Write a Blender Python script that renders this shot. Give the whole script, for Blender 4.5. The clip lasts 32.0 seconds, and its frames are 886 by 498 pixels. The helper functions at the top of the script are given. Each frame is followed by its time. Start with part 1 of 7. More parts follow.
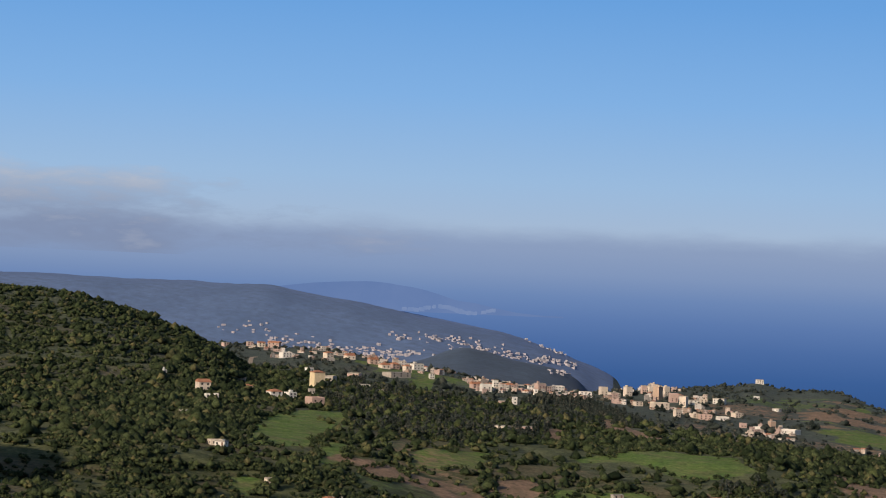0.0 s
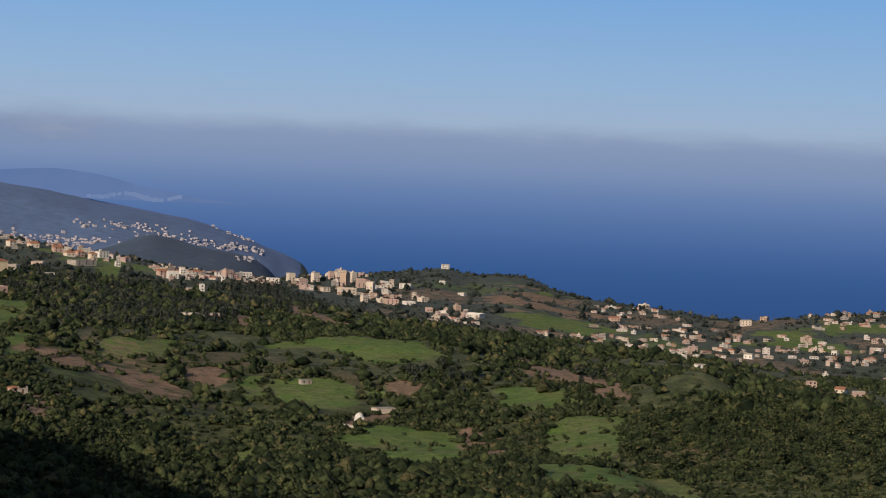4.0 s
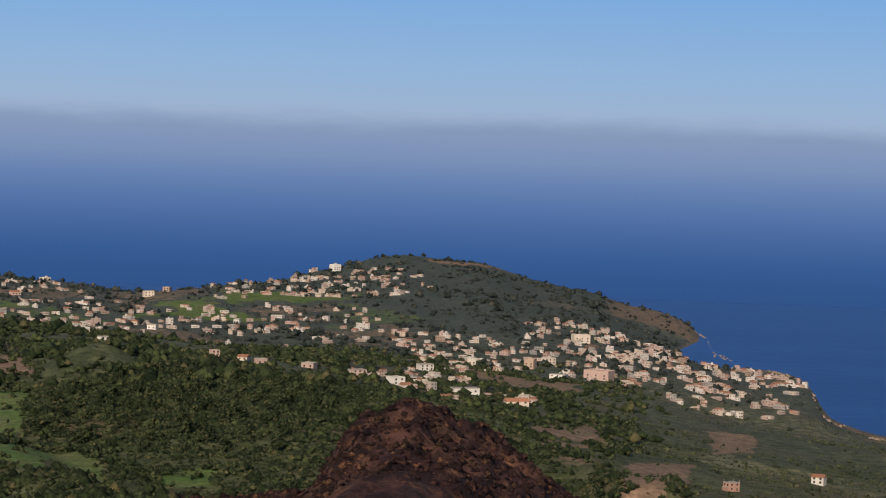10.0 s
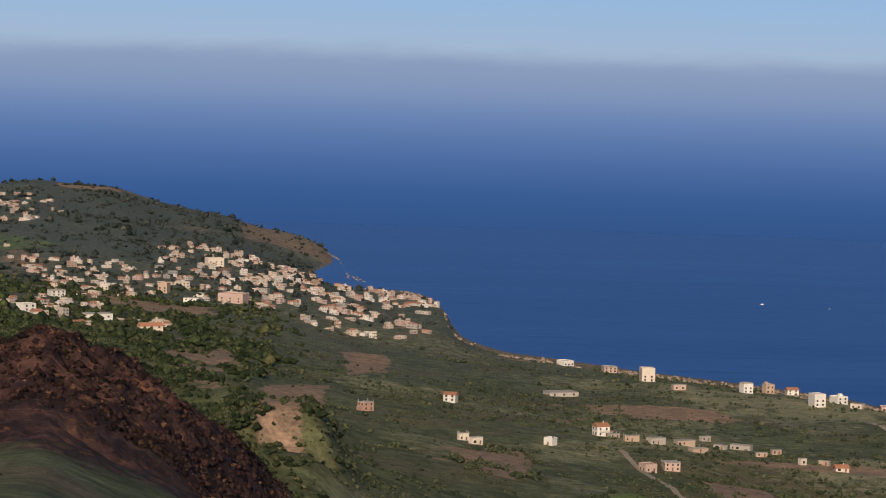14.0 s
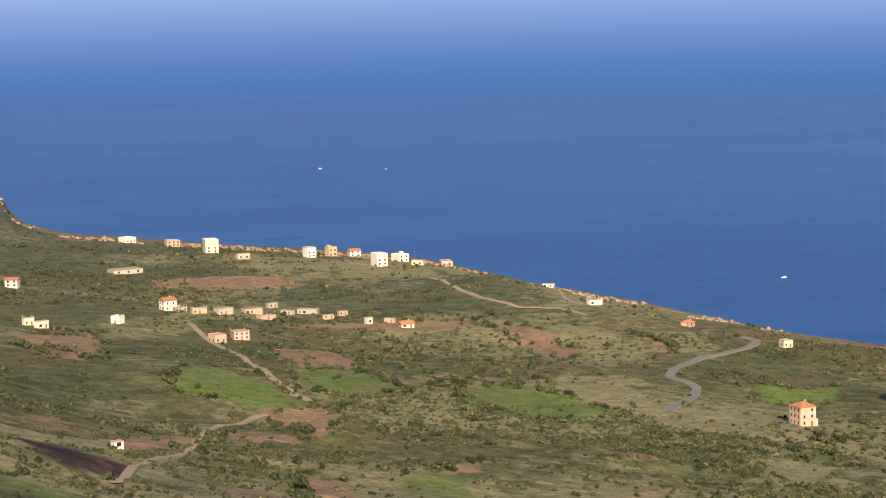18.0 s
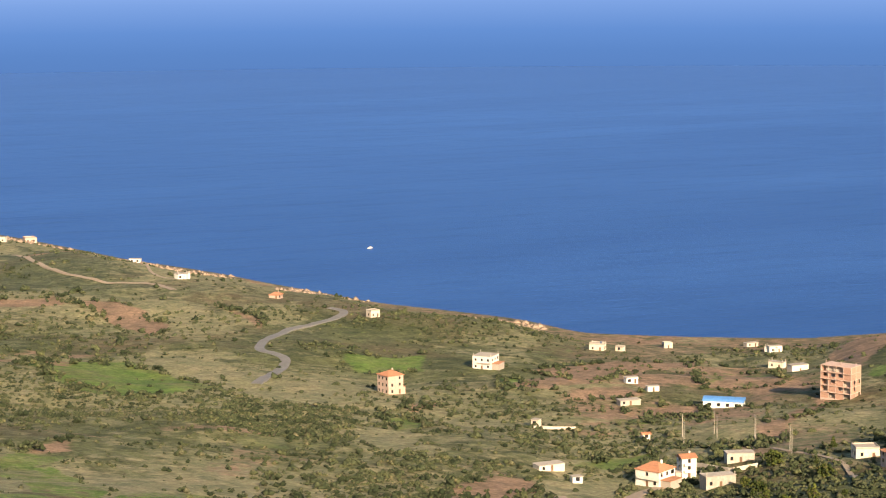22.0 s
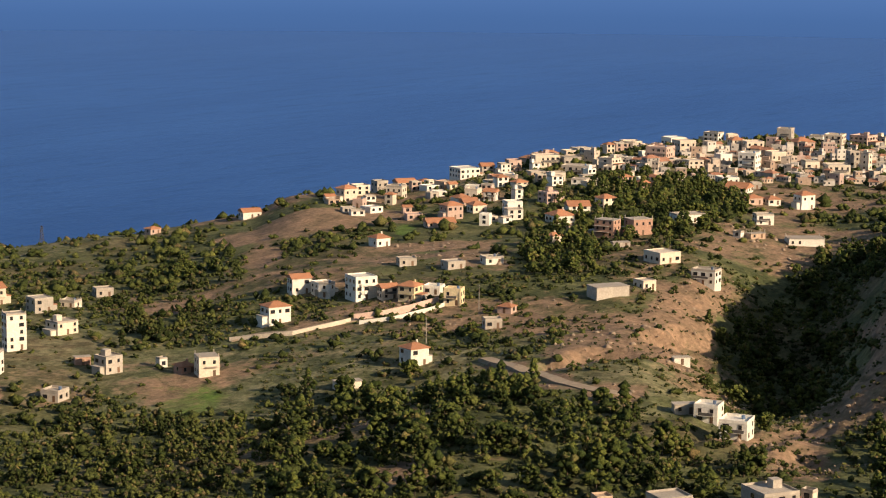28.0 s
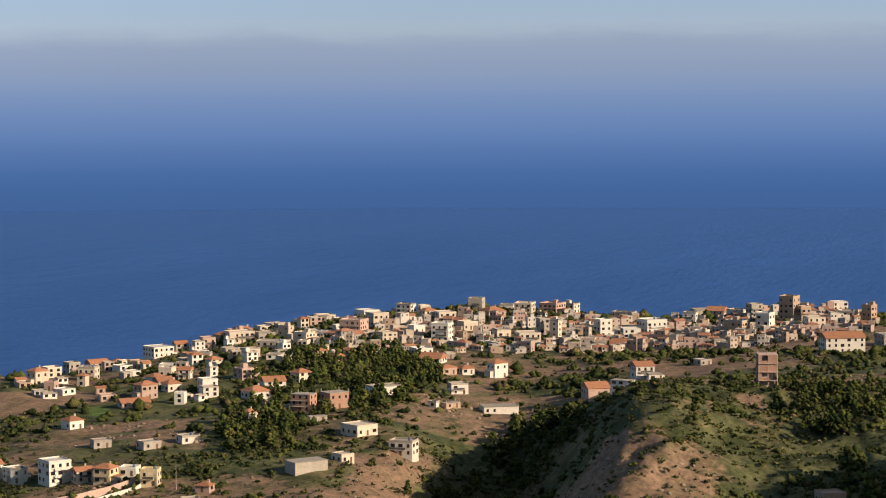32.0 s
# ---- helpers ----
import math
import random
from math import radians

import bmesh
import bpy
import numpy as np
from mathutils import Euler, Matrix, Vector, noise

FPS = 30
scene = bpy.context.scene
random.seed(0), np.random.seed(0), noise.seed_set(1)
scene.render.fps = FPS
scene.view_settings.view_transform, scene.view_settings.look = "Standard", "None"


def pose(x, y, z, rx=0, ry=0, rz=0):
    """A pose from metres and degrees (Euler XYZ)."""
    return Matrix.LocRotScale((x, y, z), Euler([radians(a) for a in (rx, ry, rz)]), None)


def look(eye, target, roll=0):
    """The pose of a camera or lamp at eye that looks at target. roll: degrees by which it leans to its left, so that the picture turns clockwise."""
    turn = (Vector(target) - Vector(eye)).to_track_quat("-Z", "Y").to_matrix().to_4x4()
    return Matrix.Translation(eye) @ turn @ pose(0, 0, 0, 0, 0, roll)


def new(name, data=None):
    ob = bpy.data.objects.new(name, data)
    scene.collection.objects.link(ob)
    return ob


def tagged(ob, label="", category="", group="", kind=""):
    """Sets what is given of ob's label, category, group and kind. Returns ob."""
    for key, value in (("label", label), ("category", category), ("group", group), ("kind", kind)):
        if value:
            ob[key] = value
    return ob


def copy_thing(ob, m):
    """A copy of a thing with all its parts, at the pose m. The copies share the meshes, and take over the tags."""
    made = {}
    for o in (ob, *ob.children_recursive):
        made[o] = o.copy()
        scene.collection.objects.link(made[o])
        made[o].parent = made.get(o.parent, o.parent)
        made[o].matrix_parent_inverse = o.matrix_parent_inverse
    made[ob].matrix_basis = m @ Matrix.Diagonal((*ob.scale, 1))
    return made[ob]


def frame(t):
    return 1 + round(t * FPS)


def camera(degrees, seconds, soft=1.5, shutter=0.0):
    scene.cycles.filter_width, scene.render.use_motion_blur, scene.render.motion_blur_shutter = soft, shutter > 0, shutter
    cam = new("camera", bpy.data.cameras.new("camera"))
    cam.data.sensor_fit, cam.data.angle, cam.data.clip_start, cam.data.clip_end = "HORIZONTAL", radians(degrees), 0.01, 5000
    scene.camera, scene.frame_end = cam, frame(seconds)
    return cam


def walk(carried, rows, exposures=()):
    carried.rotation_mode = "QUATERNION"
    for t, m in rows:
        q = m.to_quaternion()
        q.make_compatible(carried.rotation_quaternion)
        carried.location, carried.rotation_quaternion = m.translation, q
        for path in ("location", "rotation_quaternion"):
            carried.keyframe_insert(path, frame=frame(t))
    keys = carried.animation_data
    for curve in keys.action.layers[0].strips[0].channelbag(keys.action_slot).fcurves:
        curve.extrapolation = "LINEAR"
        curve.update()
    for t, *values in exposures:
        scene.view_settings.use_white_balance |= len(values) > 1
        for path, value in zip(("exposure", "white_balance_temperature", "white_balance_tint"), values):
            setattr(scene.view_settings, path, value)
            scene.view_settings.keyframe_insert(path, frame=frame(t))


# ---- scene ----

# ---- camera: it stands on a mountain spur and pans to the right ----
EYE = (0.0, 0.0, 231.25)
cam = camera(22.88, 32.0, soft=1.05)
# seconds, bearing from +y to the right, tilt and lean, in degrees
PAN = [
    (0, -32.620, 0.900, 2.427), (0.5, -32.250, 0.250, 2.553), (1, -30.866, 0.030, 2.210), (1.5, -29.934, -1.299, 2.223),
    (2, -28.341, -1.453, 2.392), (2.5, -27.058, -1.059, 2.376), (3, -25.216, -1.483, 2.038), (3.5, -24.685, -1.813, 1.942),
    (5.5, -22.404, -1.234, 3.537), (6, -20.334, -2.033, 2.147), (6.5, -19.149, -1.912, 1.950), (7, -19.578, -2.508, 1.447),
    (7.5, -17.687, -3.712, 1.217), (8, -16.748, -3.094, 1.010), (8.5, -14.028, -2.537, 2.132), (9, -12.144, -2.338, 2.331),
    (9.5, -11.036, -2.033, 2.144), (10, -8.750, -1.956, 1.764), (10.5, -8.033, -1.471, 1.904), (11, -6.596, -1.095, 2.801),
    (11.5, -7.144, -1.667, 2.421), (12, -6.855, 0.252, 1.948), (12.5, -3.007, -1.811, 1.742), (13, 0.000, -2.098, 1.814),
    (13.5, 0.586, -3.626, 1.640), (15.5, 2.983, -3.724, 1.337), (16, 4.079, -3.475, 0.959), (16.5, 5.597, -3.815, 1.371),
    (17, 7.440, -5.195, 0.571), (17.5, 9.178, -6.504, 0.207), (18, 12.442, -7.014, -0.971), (18.5, 16.157, -7.817, -0.723),
    (19, 17.860, -8.801, -1.030), (19.5, 17.735, -8.460, -0.464), (20, 16.838, -9.941, -0.170), (20.5, 18.968, -8.573, -0.328),
    (21, 21.676, -8.442, -0.435), (21.5, 22.855, -8.672, -0.488), (22, 23.291, -7.861, -0.528), (22.5, 26.211, -7.907, -0.192),
    (23, 30.155, -7.886, 0.354), (23.5, 32.560, -8.074, 0.801), (24, 32.310, -7.786, 0.413), (24.5, 34.540, -7.888, -0.748),
    (25, 38.055, -8.507, -0.205), (25.5, 40.918, -8.926, 1.380), (27.5, 52.779, -9.555, 0.096), (28, 57.011, -8.767, 0.536),
    (28.5, 59.282, -7.835, 0.820), (29, 62.210, -8.241, -0.329), (29.5, 64.131, -7.959, -0.708), (30, 65.433, -8.929, -0.218),
    (30.5, 66.308, -8.378, -0.589), (31, 65.486, -7.173, -0.641), (31.5, 65.382, -5.878, -0.380), (32, 65.030, -4.177, -0.263),
]
walk(cam, [(t, pose(*EYE, 90 + tilt, 0, -bearing) @ pose(0, 0, 0, 0, 0, lean)) for t, bearing, tilt, lean in PAN],
     exposures=[(0.0, 0.1, 6500, 10), (1.0, -0.05, 6350, 10), (2.0, 0.2, 6500, 10), (3.0, 0.08, 6500, 10), (6.0, -0.1, 6350, 10), (9.0, 0.0, 6300, 10), (11.0, -0.08, 6250, 10), (12.0, -0.2, 5950, 10),
                (13.0, 0.0, 6350, 10), (16.5, 0.15, 6700, 10), (17.5, 0.9, 7400, 10), (18.0, 1.1, 7700, 10), (19.0, 1.5, 7700, 10), (20.0, 1.5, 7600, 10), (21.0, 1.42, 7650, 10), (22.2, 1.42, 7700, 10), (23.0, 1.18, 7700, 10),
                (25.0, 0.85, 7700, 10), (28.0, 0.75, 7700, 10), (30.5, 0.75, 7700, 10), (31.2, 0.78, 7600, 10), (32.0, 0.5, 7300, 10)])

# ---- light: low warm sun from behind, over the right shoulder; clear sky over a bank of haze ----
SUN_BEARING, SUN_HEIGHT = 185.0, 23.0
sun_data = bpy.data.lights.new("sun", "SUN")
sun_data.energy, sun_data.angle, sun_data.color = 4.6, radians(0.6), (1.0, 0.83, 0.66)
sun = new("sun", sun_data)
sun.matrix_world = look((0, 0, 900), (-math.sin(radians(SUN_BEARING)) * 900, -math.cos(radians(SUN_BEARING)) * 900, 900 - 900 * math.tan(radians(SUN_HEIGHT))))


def node_tree(owner):
    owner.use_nodes = True
    owner.node_tree.nodes.clear()
    return owner.node_tree.nodes, owner.node_tree.links


def ramp(nodes, stops):
    n = nodes.new("ShaderNodeValToRGB")
    e = n.color_ramp.elements
    while len(e) < len(stops):
        e.new(0.5)
    for el, (p, c) in zip(e, stops):
        el.position, el.color = p, (*c, 1)
    return n


def mathn(nodes, links, op, a, b=None, clamp=False):
    n = nodes.new("ShaderNodeMath")
    n.operation, n.use_clamp = op, clamp
    for k, v in enumerate((a, b)):
        if v is None:
            continue
        if isinstance(v, (int, float)):
            n.inputs[k].default_value = v
        else:
            links.new(v, n.inputs[k])
    return n.outputs[0]


def build_world():
    world = bpy.data.worlds.new("sky")
    scene.world = world
    nodes, links = node_tree(world)
    sky = nodes.new("ShaderNodeTexSky")
    sky.sky_type, sky.sun_disc = "NISHITA", False
    sky.sun_elevation, sky.sun_rotation = radians(SUN_HEIGHT), radians(SUN_BEARING)
    sky_bg = nodes.new("ShaderNodeBackground")
    sky_bg.inputs["Strength"].default_value = 0.07
    links.new(sky.outputs[0], sky_bg.inputs["Color"])
    coord = nodes.new("ShaderNodeTexCoord")
    sep = nodes.new("ShaderNodeSeparateXYZ")
    links.new(coord.outputs["Generated"], sep.inputs[0])
    low = ramp(nodes, SKY_STOPS)
    links.new(mathn(nodes, links, "MULTIPLY", sep.outputs["Z"], 4.0, True), low.inputs[0])
    low_bg = nodes.new("ShaderNodeBackground")
    links.new(low.outputs[0], low_bg.inputs["Color"])
    east = nodes.new("ShaderNodeMapRange")
    east.inputs["From Min"].default_value, east.inputs["From Max"].default_value = 0.55, 0.9
    east.inputs["To Min"].default_value, east.inputs["To Max"].default_value = 1.0, 0.74
    links.new(sep.outputs["X"], east.inputs["Value"])
    links.new(east.outputs[0], low_bg.inputs["Strength"])
    up = nodes.new("ShaderNodeMapRange")
    up.inputs["From Min"].default_value, up.inputs["From Max"].default_value = 0.13, 0.35
    links.new(sep.outputs["Z"], up.inputs["Value"])
    mix = nodes.new("ShaderNodeMixShader")
    links.new(up.outputs[0], mix.inputs[0])
    links.new(low_bg.outputs[0], mix.inputs[1])
    links.new(sky_bg.outputs[0], mix.inputs[2])
    out = nodes.new("ShaderNodeOutputWorld")
    links.new(mix.outputs[0], out.inputs[0])


# colour of the lower sky against four times the sine of its height
SKY_STOPS = [(0.0, (0.26, 0.33, 0.50)), (0.10, (0.35, 0.455, 0.61)), (0.19, (0.30, 0.46, 0.675)), (0.34, (0.205, 0.405, 0.71)), (0.6, (0.10, 0.30, 0.66))]
build_world()

# ---- materials ----
MATS = {}


def colour_mix(nodes, links, fac, a, b, blend="MIX"):
    n = nodes.new("ShaderNodeMix")
    n.data_type, n.blend_type = "RGBA", blend
    for socket, v in ((n.inputs["Factor"], fac), (n.inputs[6], a), (n.inputs[7], b)):
        if isinstance(v, (int, float)):
            socket.default_value = v
        elif isinstance(v, tuple):
            socket.default_value = (*v, 1)
        else:
            links.new(v, socket)
    return n.outputs[2]


def noise_tex(nodes, links, scale, detail=4, coord=None, rough=0.55):
    n = nodes.new("ShaderNodeTexNoise")
    n.inputs["Scale"].default_value, n.inputs["Detail"].default_value, n.inputs["Roughness"].default_value = scale, detail, rough
    if coord is not None:
        links.new(coord, n.inputs["Vector"])
    return n.outputs["Fac"]


def spread(nodes, links, value, lo, hi):
    n = nodes.new("ShaderNodeMapRange")
    n.inputs["From Min"].default_value, n.inputs["From Max"].default_value = lo, hi
    links.new(value, n.inputs["Value"])
    return n.outputs[0]


def surface(name, base, rough=0.85, metal=0.0, second=None, scale=0.3, fine=2.0, bump=0.3, bump_scale=6.0, vary=0.0, coord="Object"):
    """A painted, rendered, earthy or leafy surface: two colours in patches, fine grain, relief; vary: change of tone from piece to piece."""
    if name in MATS:
        return MATS[name]
    m = MATS[name] = bpy.data.materials.new(name)
    nodes, links = node_tree(m)
    tc = nodes.new("ShaderNodeTexCoord")
    geo = nodes.new("ShaderNodeNewGeometry")
    place = geo.outputs["Position"] if coord == "World" else tc.outputs["Object"]
    big = noise_tex(nodes, links, scale, 3, place)
    small = noise_tex(nodes, links, fine, 5, place, 0.65)
    col = colour_mix(nodes, links, spread(nodes, links, big, 0.35, 0.65), base, second or tuple(c * 0.72 for c in base))
    col = colour_mix(nodes, links, spread(nodes, links, small, 0.3, 0.75), col, tuple(c * 0.6 for c in base))
    if vary:
        info = nodes.new("ShaderNodeObjectInfo")
        hsv = nodes.new("ShaderNodeHueSaturation")
        links.new(col, hsv.inputs["Color"])
        n = nodes.new("ShaderNodeMapRange")
        n.inputs["To Min"].default_value, n.inputs["To Max"].default_value = 1 - vary, 1 + vary
        links.new(info.outputs["Random"], n.inputs["Value"])
        links.new(n.outputs[0], hsv.inputs["Value"])
        col = hsv.outputs[0]
    b = nodes.new("ShaderNodeBsdfPrincipled")
    links.new(col, b.inputs["Base Color"])
    b.inputs["Roughness"].default_value, b.inputs["Metallic"].default_value = rough, metal
    if bump:
        bp = nodes.new("ShaderNodeBump")
        bp.inputs["Strength"].default_value, bp.inputs["Distance"].default_value = bump, 0.15
        links.new(noise_tex(nodes, links, bump_scale, 4, place), bp.inputs["Height"])
        links.new(bp.outputs[0], b.inputs["Normal"])
    out = nodes.new("ShaderNodeOutputMaterial")
    links.new(b.outputs[0], out.inputs[0])
    return m


def ground_material():
    """Scrub, pasture, bare soil and burnt rock, mixed by what covers the ground (cover: pasture, soil, burnt, dry)."""
    m = bpy.data.materials.new("hillside_ground")
    nodes, links = node_tree(m)
    geo = nodes.new("ShaderNodeNewGeometry")
    p = geo.outputs["Position"]
    att = nodes.new("ShaderNodeAttribute")
    att.attribute_name = "cover"
    sep = nodes.new("ShaderNodeSeparateColor")
    links.new(att.outputs["Color"], sep.inputs[0])
    n1, n2, n3 = noise_tex(nodes, links, 0.012, 4, p), noise_tex(nodes, links, 0.06, 5, p, 0.65), noise_tex(nodes, links, 0.5, 4, p, 0.7)
    scrub = colour_mix(nodes, links, spread(nodes, links, n2, 0.38, 0.62), (0.046, 0.056, 0.024), (0.116, 0.123, 0.057))
    scrub = colour_mix(nodes, links, spread(nodes, links, n1, 0.5, 0.68), scrub, (0.12, 0.095, 0.055))
    # distance haze is put into the scrub colour, blue-grey from 1100 m outwards
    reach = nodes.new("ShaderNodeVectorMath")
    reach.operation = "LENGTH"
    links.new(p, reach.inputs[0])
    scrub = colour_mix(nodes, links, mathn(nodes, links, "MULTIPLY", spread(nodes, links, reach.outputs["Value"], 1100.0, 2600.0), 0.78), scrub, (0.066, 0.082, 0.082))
    grass = colour_mix(nodes, links, spread(nodes, links, n2, 0.35, 0.65), (0.085, 0.148, 0.030), (0.142, 0.175, 0.056))
    grass = colour_mix(nodes, links, spread(nodes, links, noise_tex(nodes, links, 0.03, 5, p, 0.7), 0.50, 0.70), grass, (0.135, 0.125, 0.062))
    soil = colour_mix(nodes, links, spread(nodes, links, n2, 0.35, 0.65), (0.27, 0.180, 0.122), (0.185, 0.126, 0.088))
    burnt = colour_mix(nodes, links, spread(nodes, links, noise_tex(nodes, links, 0.07, 6, p, 0.75), 0.46, 0.64), (0.022, 0.012, 0.014), (0.098, 0.049, 0.038))
    burnt = colour_mix(nodes, links, spread(nodes, links, noise_tex(nodes, links, 0.22, 5, p, 0.7), 0.56, 0.70), burnt, (0.150, 0.072, 0.040))
    dry = colour_mix(nodes, links, spread(nodes, links, n2, 0.35, 0.65), (0.240, 0.212, 0.126), (0.162, 0.164, 0.090))
    rag = mathn(nodes, links, "MULTIPLY", mathn(nodes, links, "SUBTRACT", noise_tex(nodes, links, 0.11, 5, p, 0.7), 0.5), 1.3)
    col = scrub
    for value, layer in ((att.outputs["Alpha"], dry), (sep.outputs[0], grass), (sep.outputs[1], soil), (sep.outputs[2], burnt)):
        edge = spread(nodes, links, mathn(nodes, links, "ADD", value, rag), 0.38, 0.62)
        col = colour_mix(nodes, links, edge, col, layer)
    grain = colour_mix(nodes, links, 1.0, col, ramp_out(nodes, links, n3), "MULTIPLY")
    clump = ramp(nodes, [(0.40, (0.76, 0.82, 0.76)), (0.50, (1.08, 1.08, 1.06)), (0.66, (1.38, 1.33, 1.28))])
    links.new(noise_tex(nodes, links, 0.13, 6, p, 0.72), clump.inputs[0])
    grain = colour_mix(nodes, links, 1.0, grain, clump.outputs[0], "MULTIPLY")
    b = nodes.new("ShaderNodeBsdfPrincipled")
    links.new(grain, b.inputs["Base Color"])
    b.inputs["Roughness"].default_value = 0.95
    b.inputs["Specular IOR Level"].default_value = 0.15
    bp = nodes.new("ShaderNodeBump")
    bp.inputs["Strength"].default_value, bp.inputs["Distance"].default_value = 0.7, 1.2
    links.new(noise_tex(nodes, links, 0.35, 6, p, 0.7), bp.inputs["Height"])
    links.new(bp.outputs[0], b.inputs["Normal"])
    out = nodes.new("ShaderNodeOutputMaterial")
    links.new(b.outputs[0], out.inputs[0])
    return m


def ramp_out(nodes, links, value):
    r = ramp(nodes, [(0.3, (0.55, 0.55, 0.55)), (0.7, (1.25, 1.25, 1.25))])
    links.new(value, r.inputs[0])
    return r.outputs[0]


def sea_material():
    m = bpy.data.materials.new("sea_water")
    nodes, links = node_tree(m)
    geo = nodes.new("ShaderNodeNewGeometry")
    p = geo.outputs["Position"]
    mp = nodes.new("ShaderNodeMapping")
    mp.inputs["Rotation"].default_value[2] = radians(12)
    mp.inputs["Scale"].default_value = (0.0011, 0.005, 1)
    links.new(p, mp.inputs[0])
    streak = noise_tex(nodes, links, 1.0, 5, mp.outputs[0], 0.6)
    col = colour_mix(nodes, links, spread(nodes, links, streak, 0.36, 0.66), (0.0285, 0.0995, 0.314), (0.0375, 0.1235, 0.368))
    ripple = nodes.new("ShaderNodeMapping")
    ripple.inputs["Rotation"].default_value[2] = radians(-20)
    ripple.inputs["Scale"].default_value = (0.010, 0.055, 1)
    links.new(p, ripple.inputs[0])
    col = colour_mix(nodes, links, spread(nodes, links, noise_tex(nodes, links, 1.0, 6, ripple.outputs[0], 0.7), 0.50, 0.74), col, (0.018, 0.074, 0.235))
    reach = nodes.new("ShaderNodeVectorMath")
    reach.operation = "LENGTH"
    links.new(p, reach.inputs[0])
    # darker near water: weaker sky reflection is put into the base colour
    near_dark = nodes.new("ShaderNodeMapRange")
    near_dark.inputs["From Min"].default_value, near_dark.inputs["From Max"].default_value = 1150.0, 3300.0
    near_dark.inputs["To Min"].default_value, near_dark.inputs["To Max"].default_value = 0.55, 0.0
    links.new(mathn(nodes, links, "ADD", reach.outputs["Value"], mathn(nodes, links, "MULTIPLY", streak, 500.0)), near_dark.inputs["Value"])
    col = colour_mix(nodes, links, near_dark.outputs[0], col, (0.008, 0.040, 0.150))
    # lighter far water: distant haze and glare towards the offing are painted in
    far_bright = nodes.new("ShaderNodeMapRange")
    far_bright.interpolation_type = "SMOOTHSTEP"
    far_bright.inputs["From Min"].default_value, far_bright.inputs["From Max"].default_value = 2900.0, 4240.0
    links.new(reach.outputs["Value"], far_bright.inputs["Value"])
    col = colour_mix(nodes, links, mathn(nodes, links, "MULTIPLY", far_bright.outputs[0], 0.8), col, (0.039, 0.122, 0.358))
    b = nodes.new("ShaderNodeBsdfPrincipled")
    links.new(col, b.inputs["Base Color"])
    b.inputs["Roughness"].default_value = 0.5
    b.inputs["IOR"].default_value = 1.33
    b.inputs["Specular IOR Level"].default_value = 0.12
    waves = nodes.new("ShaderNodeMapping")
    waves.inputs["Rotation"].default_value[2] = radians(-14)
    waves.inputs["Scale"].default_value = (0.03, 0.16, 1)
    links.new(p, waves.inputs[0])
    bp = nodes.new("ShaderNodeBump")
    bp.inputs["Strength"].default_value, bp.inputs["Distance"].default_value = 0.8, 1.5
    links.new(noise_tex(nodes, links, 1.0, 4, waves.outputs[0], 0.6), bp.inputs["Height"])
    links.new(bp.outputs[0], b.inputs["Normal"])
    out = nodes.new("ShaderNodeOutputMaterial")
    links.new(b.outputs[0], out.inputs[0])
    return m


# the offing and the haze bank: glowing painted colours from the water line up to the top of the haze
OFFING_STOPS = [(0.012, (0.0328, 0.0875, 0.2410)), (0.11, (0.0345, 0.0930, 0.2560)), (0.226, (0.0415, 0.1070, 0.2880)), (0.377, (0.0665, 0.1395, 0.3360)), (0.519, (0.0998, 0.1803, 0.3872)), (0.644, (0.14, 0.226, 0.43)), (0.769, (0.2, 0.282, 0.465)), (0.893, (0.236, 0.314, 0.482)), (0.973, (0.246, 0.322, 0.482))]


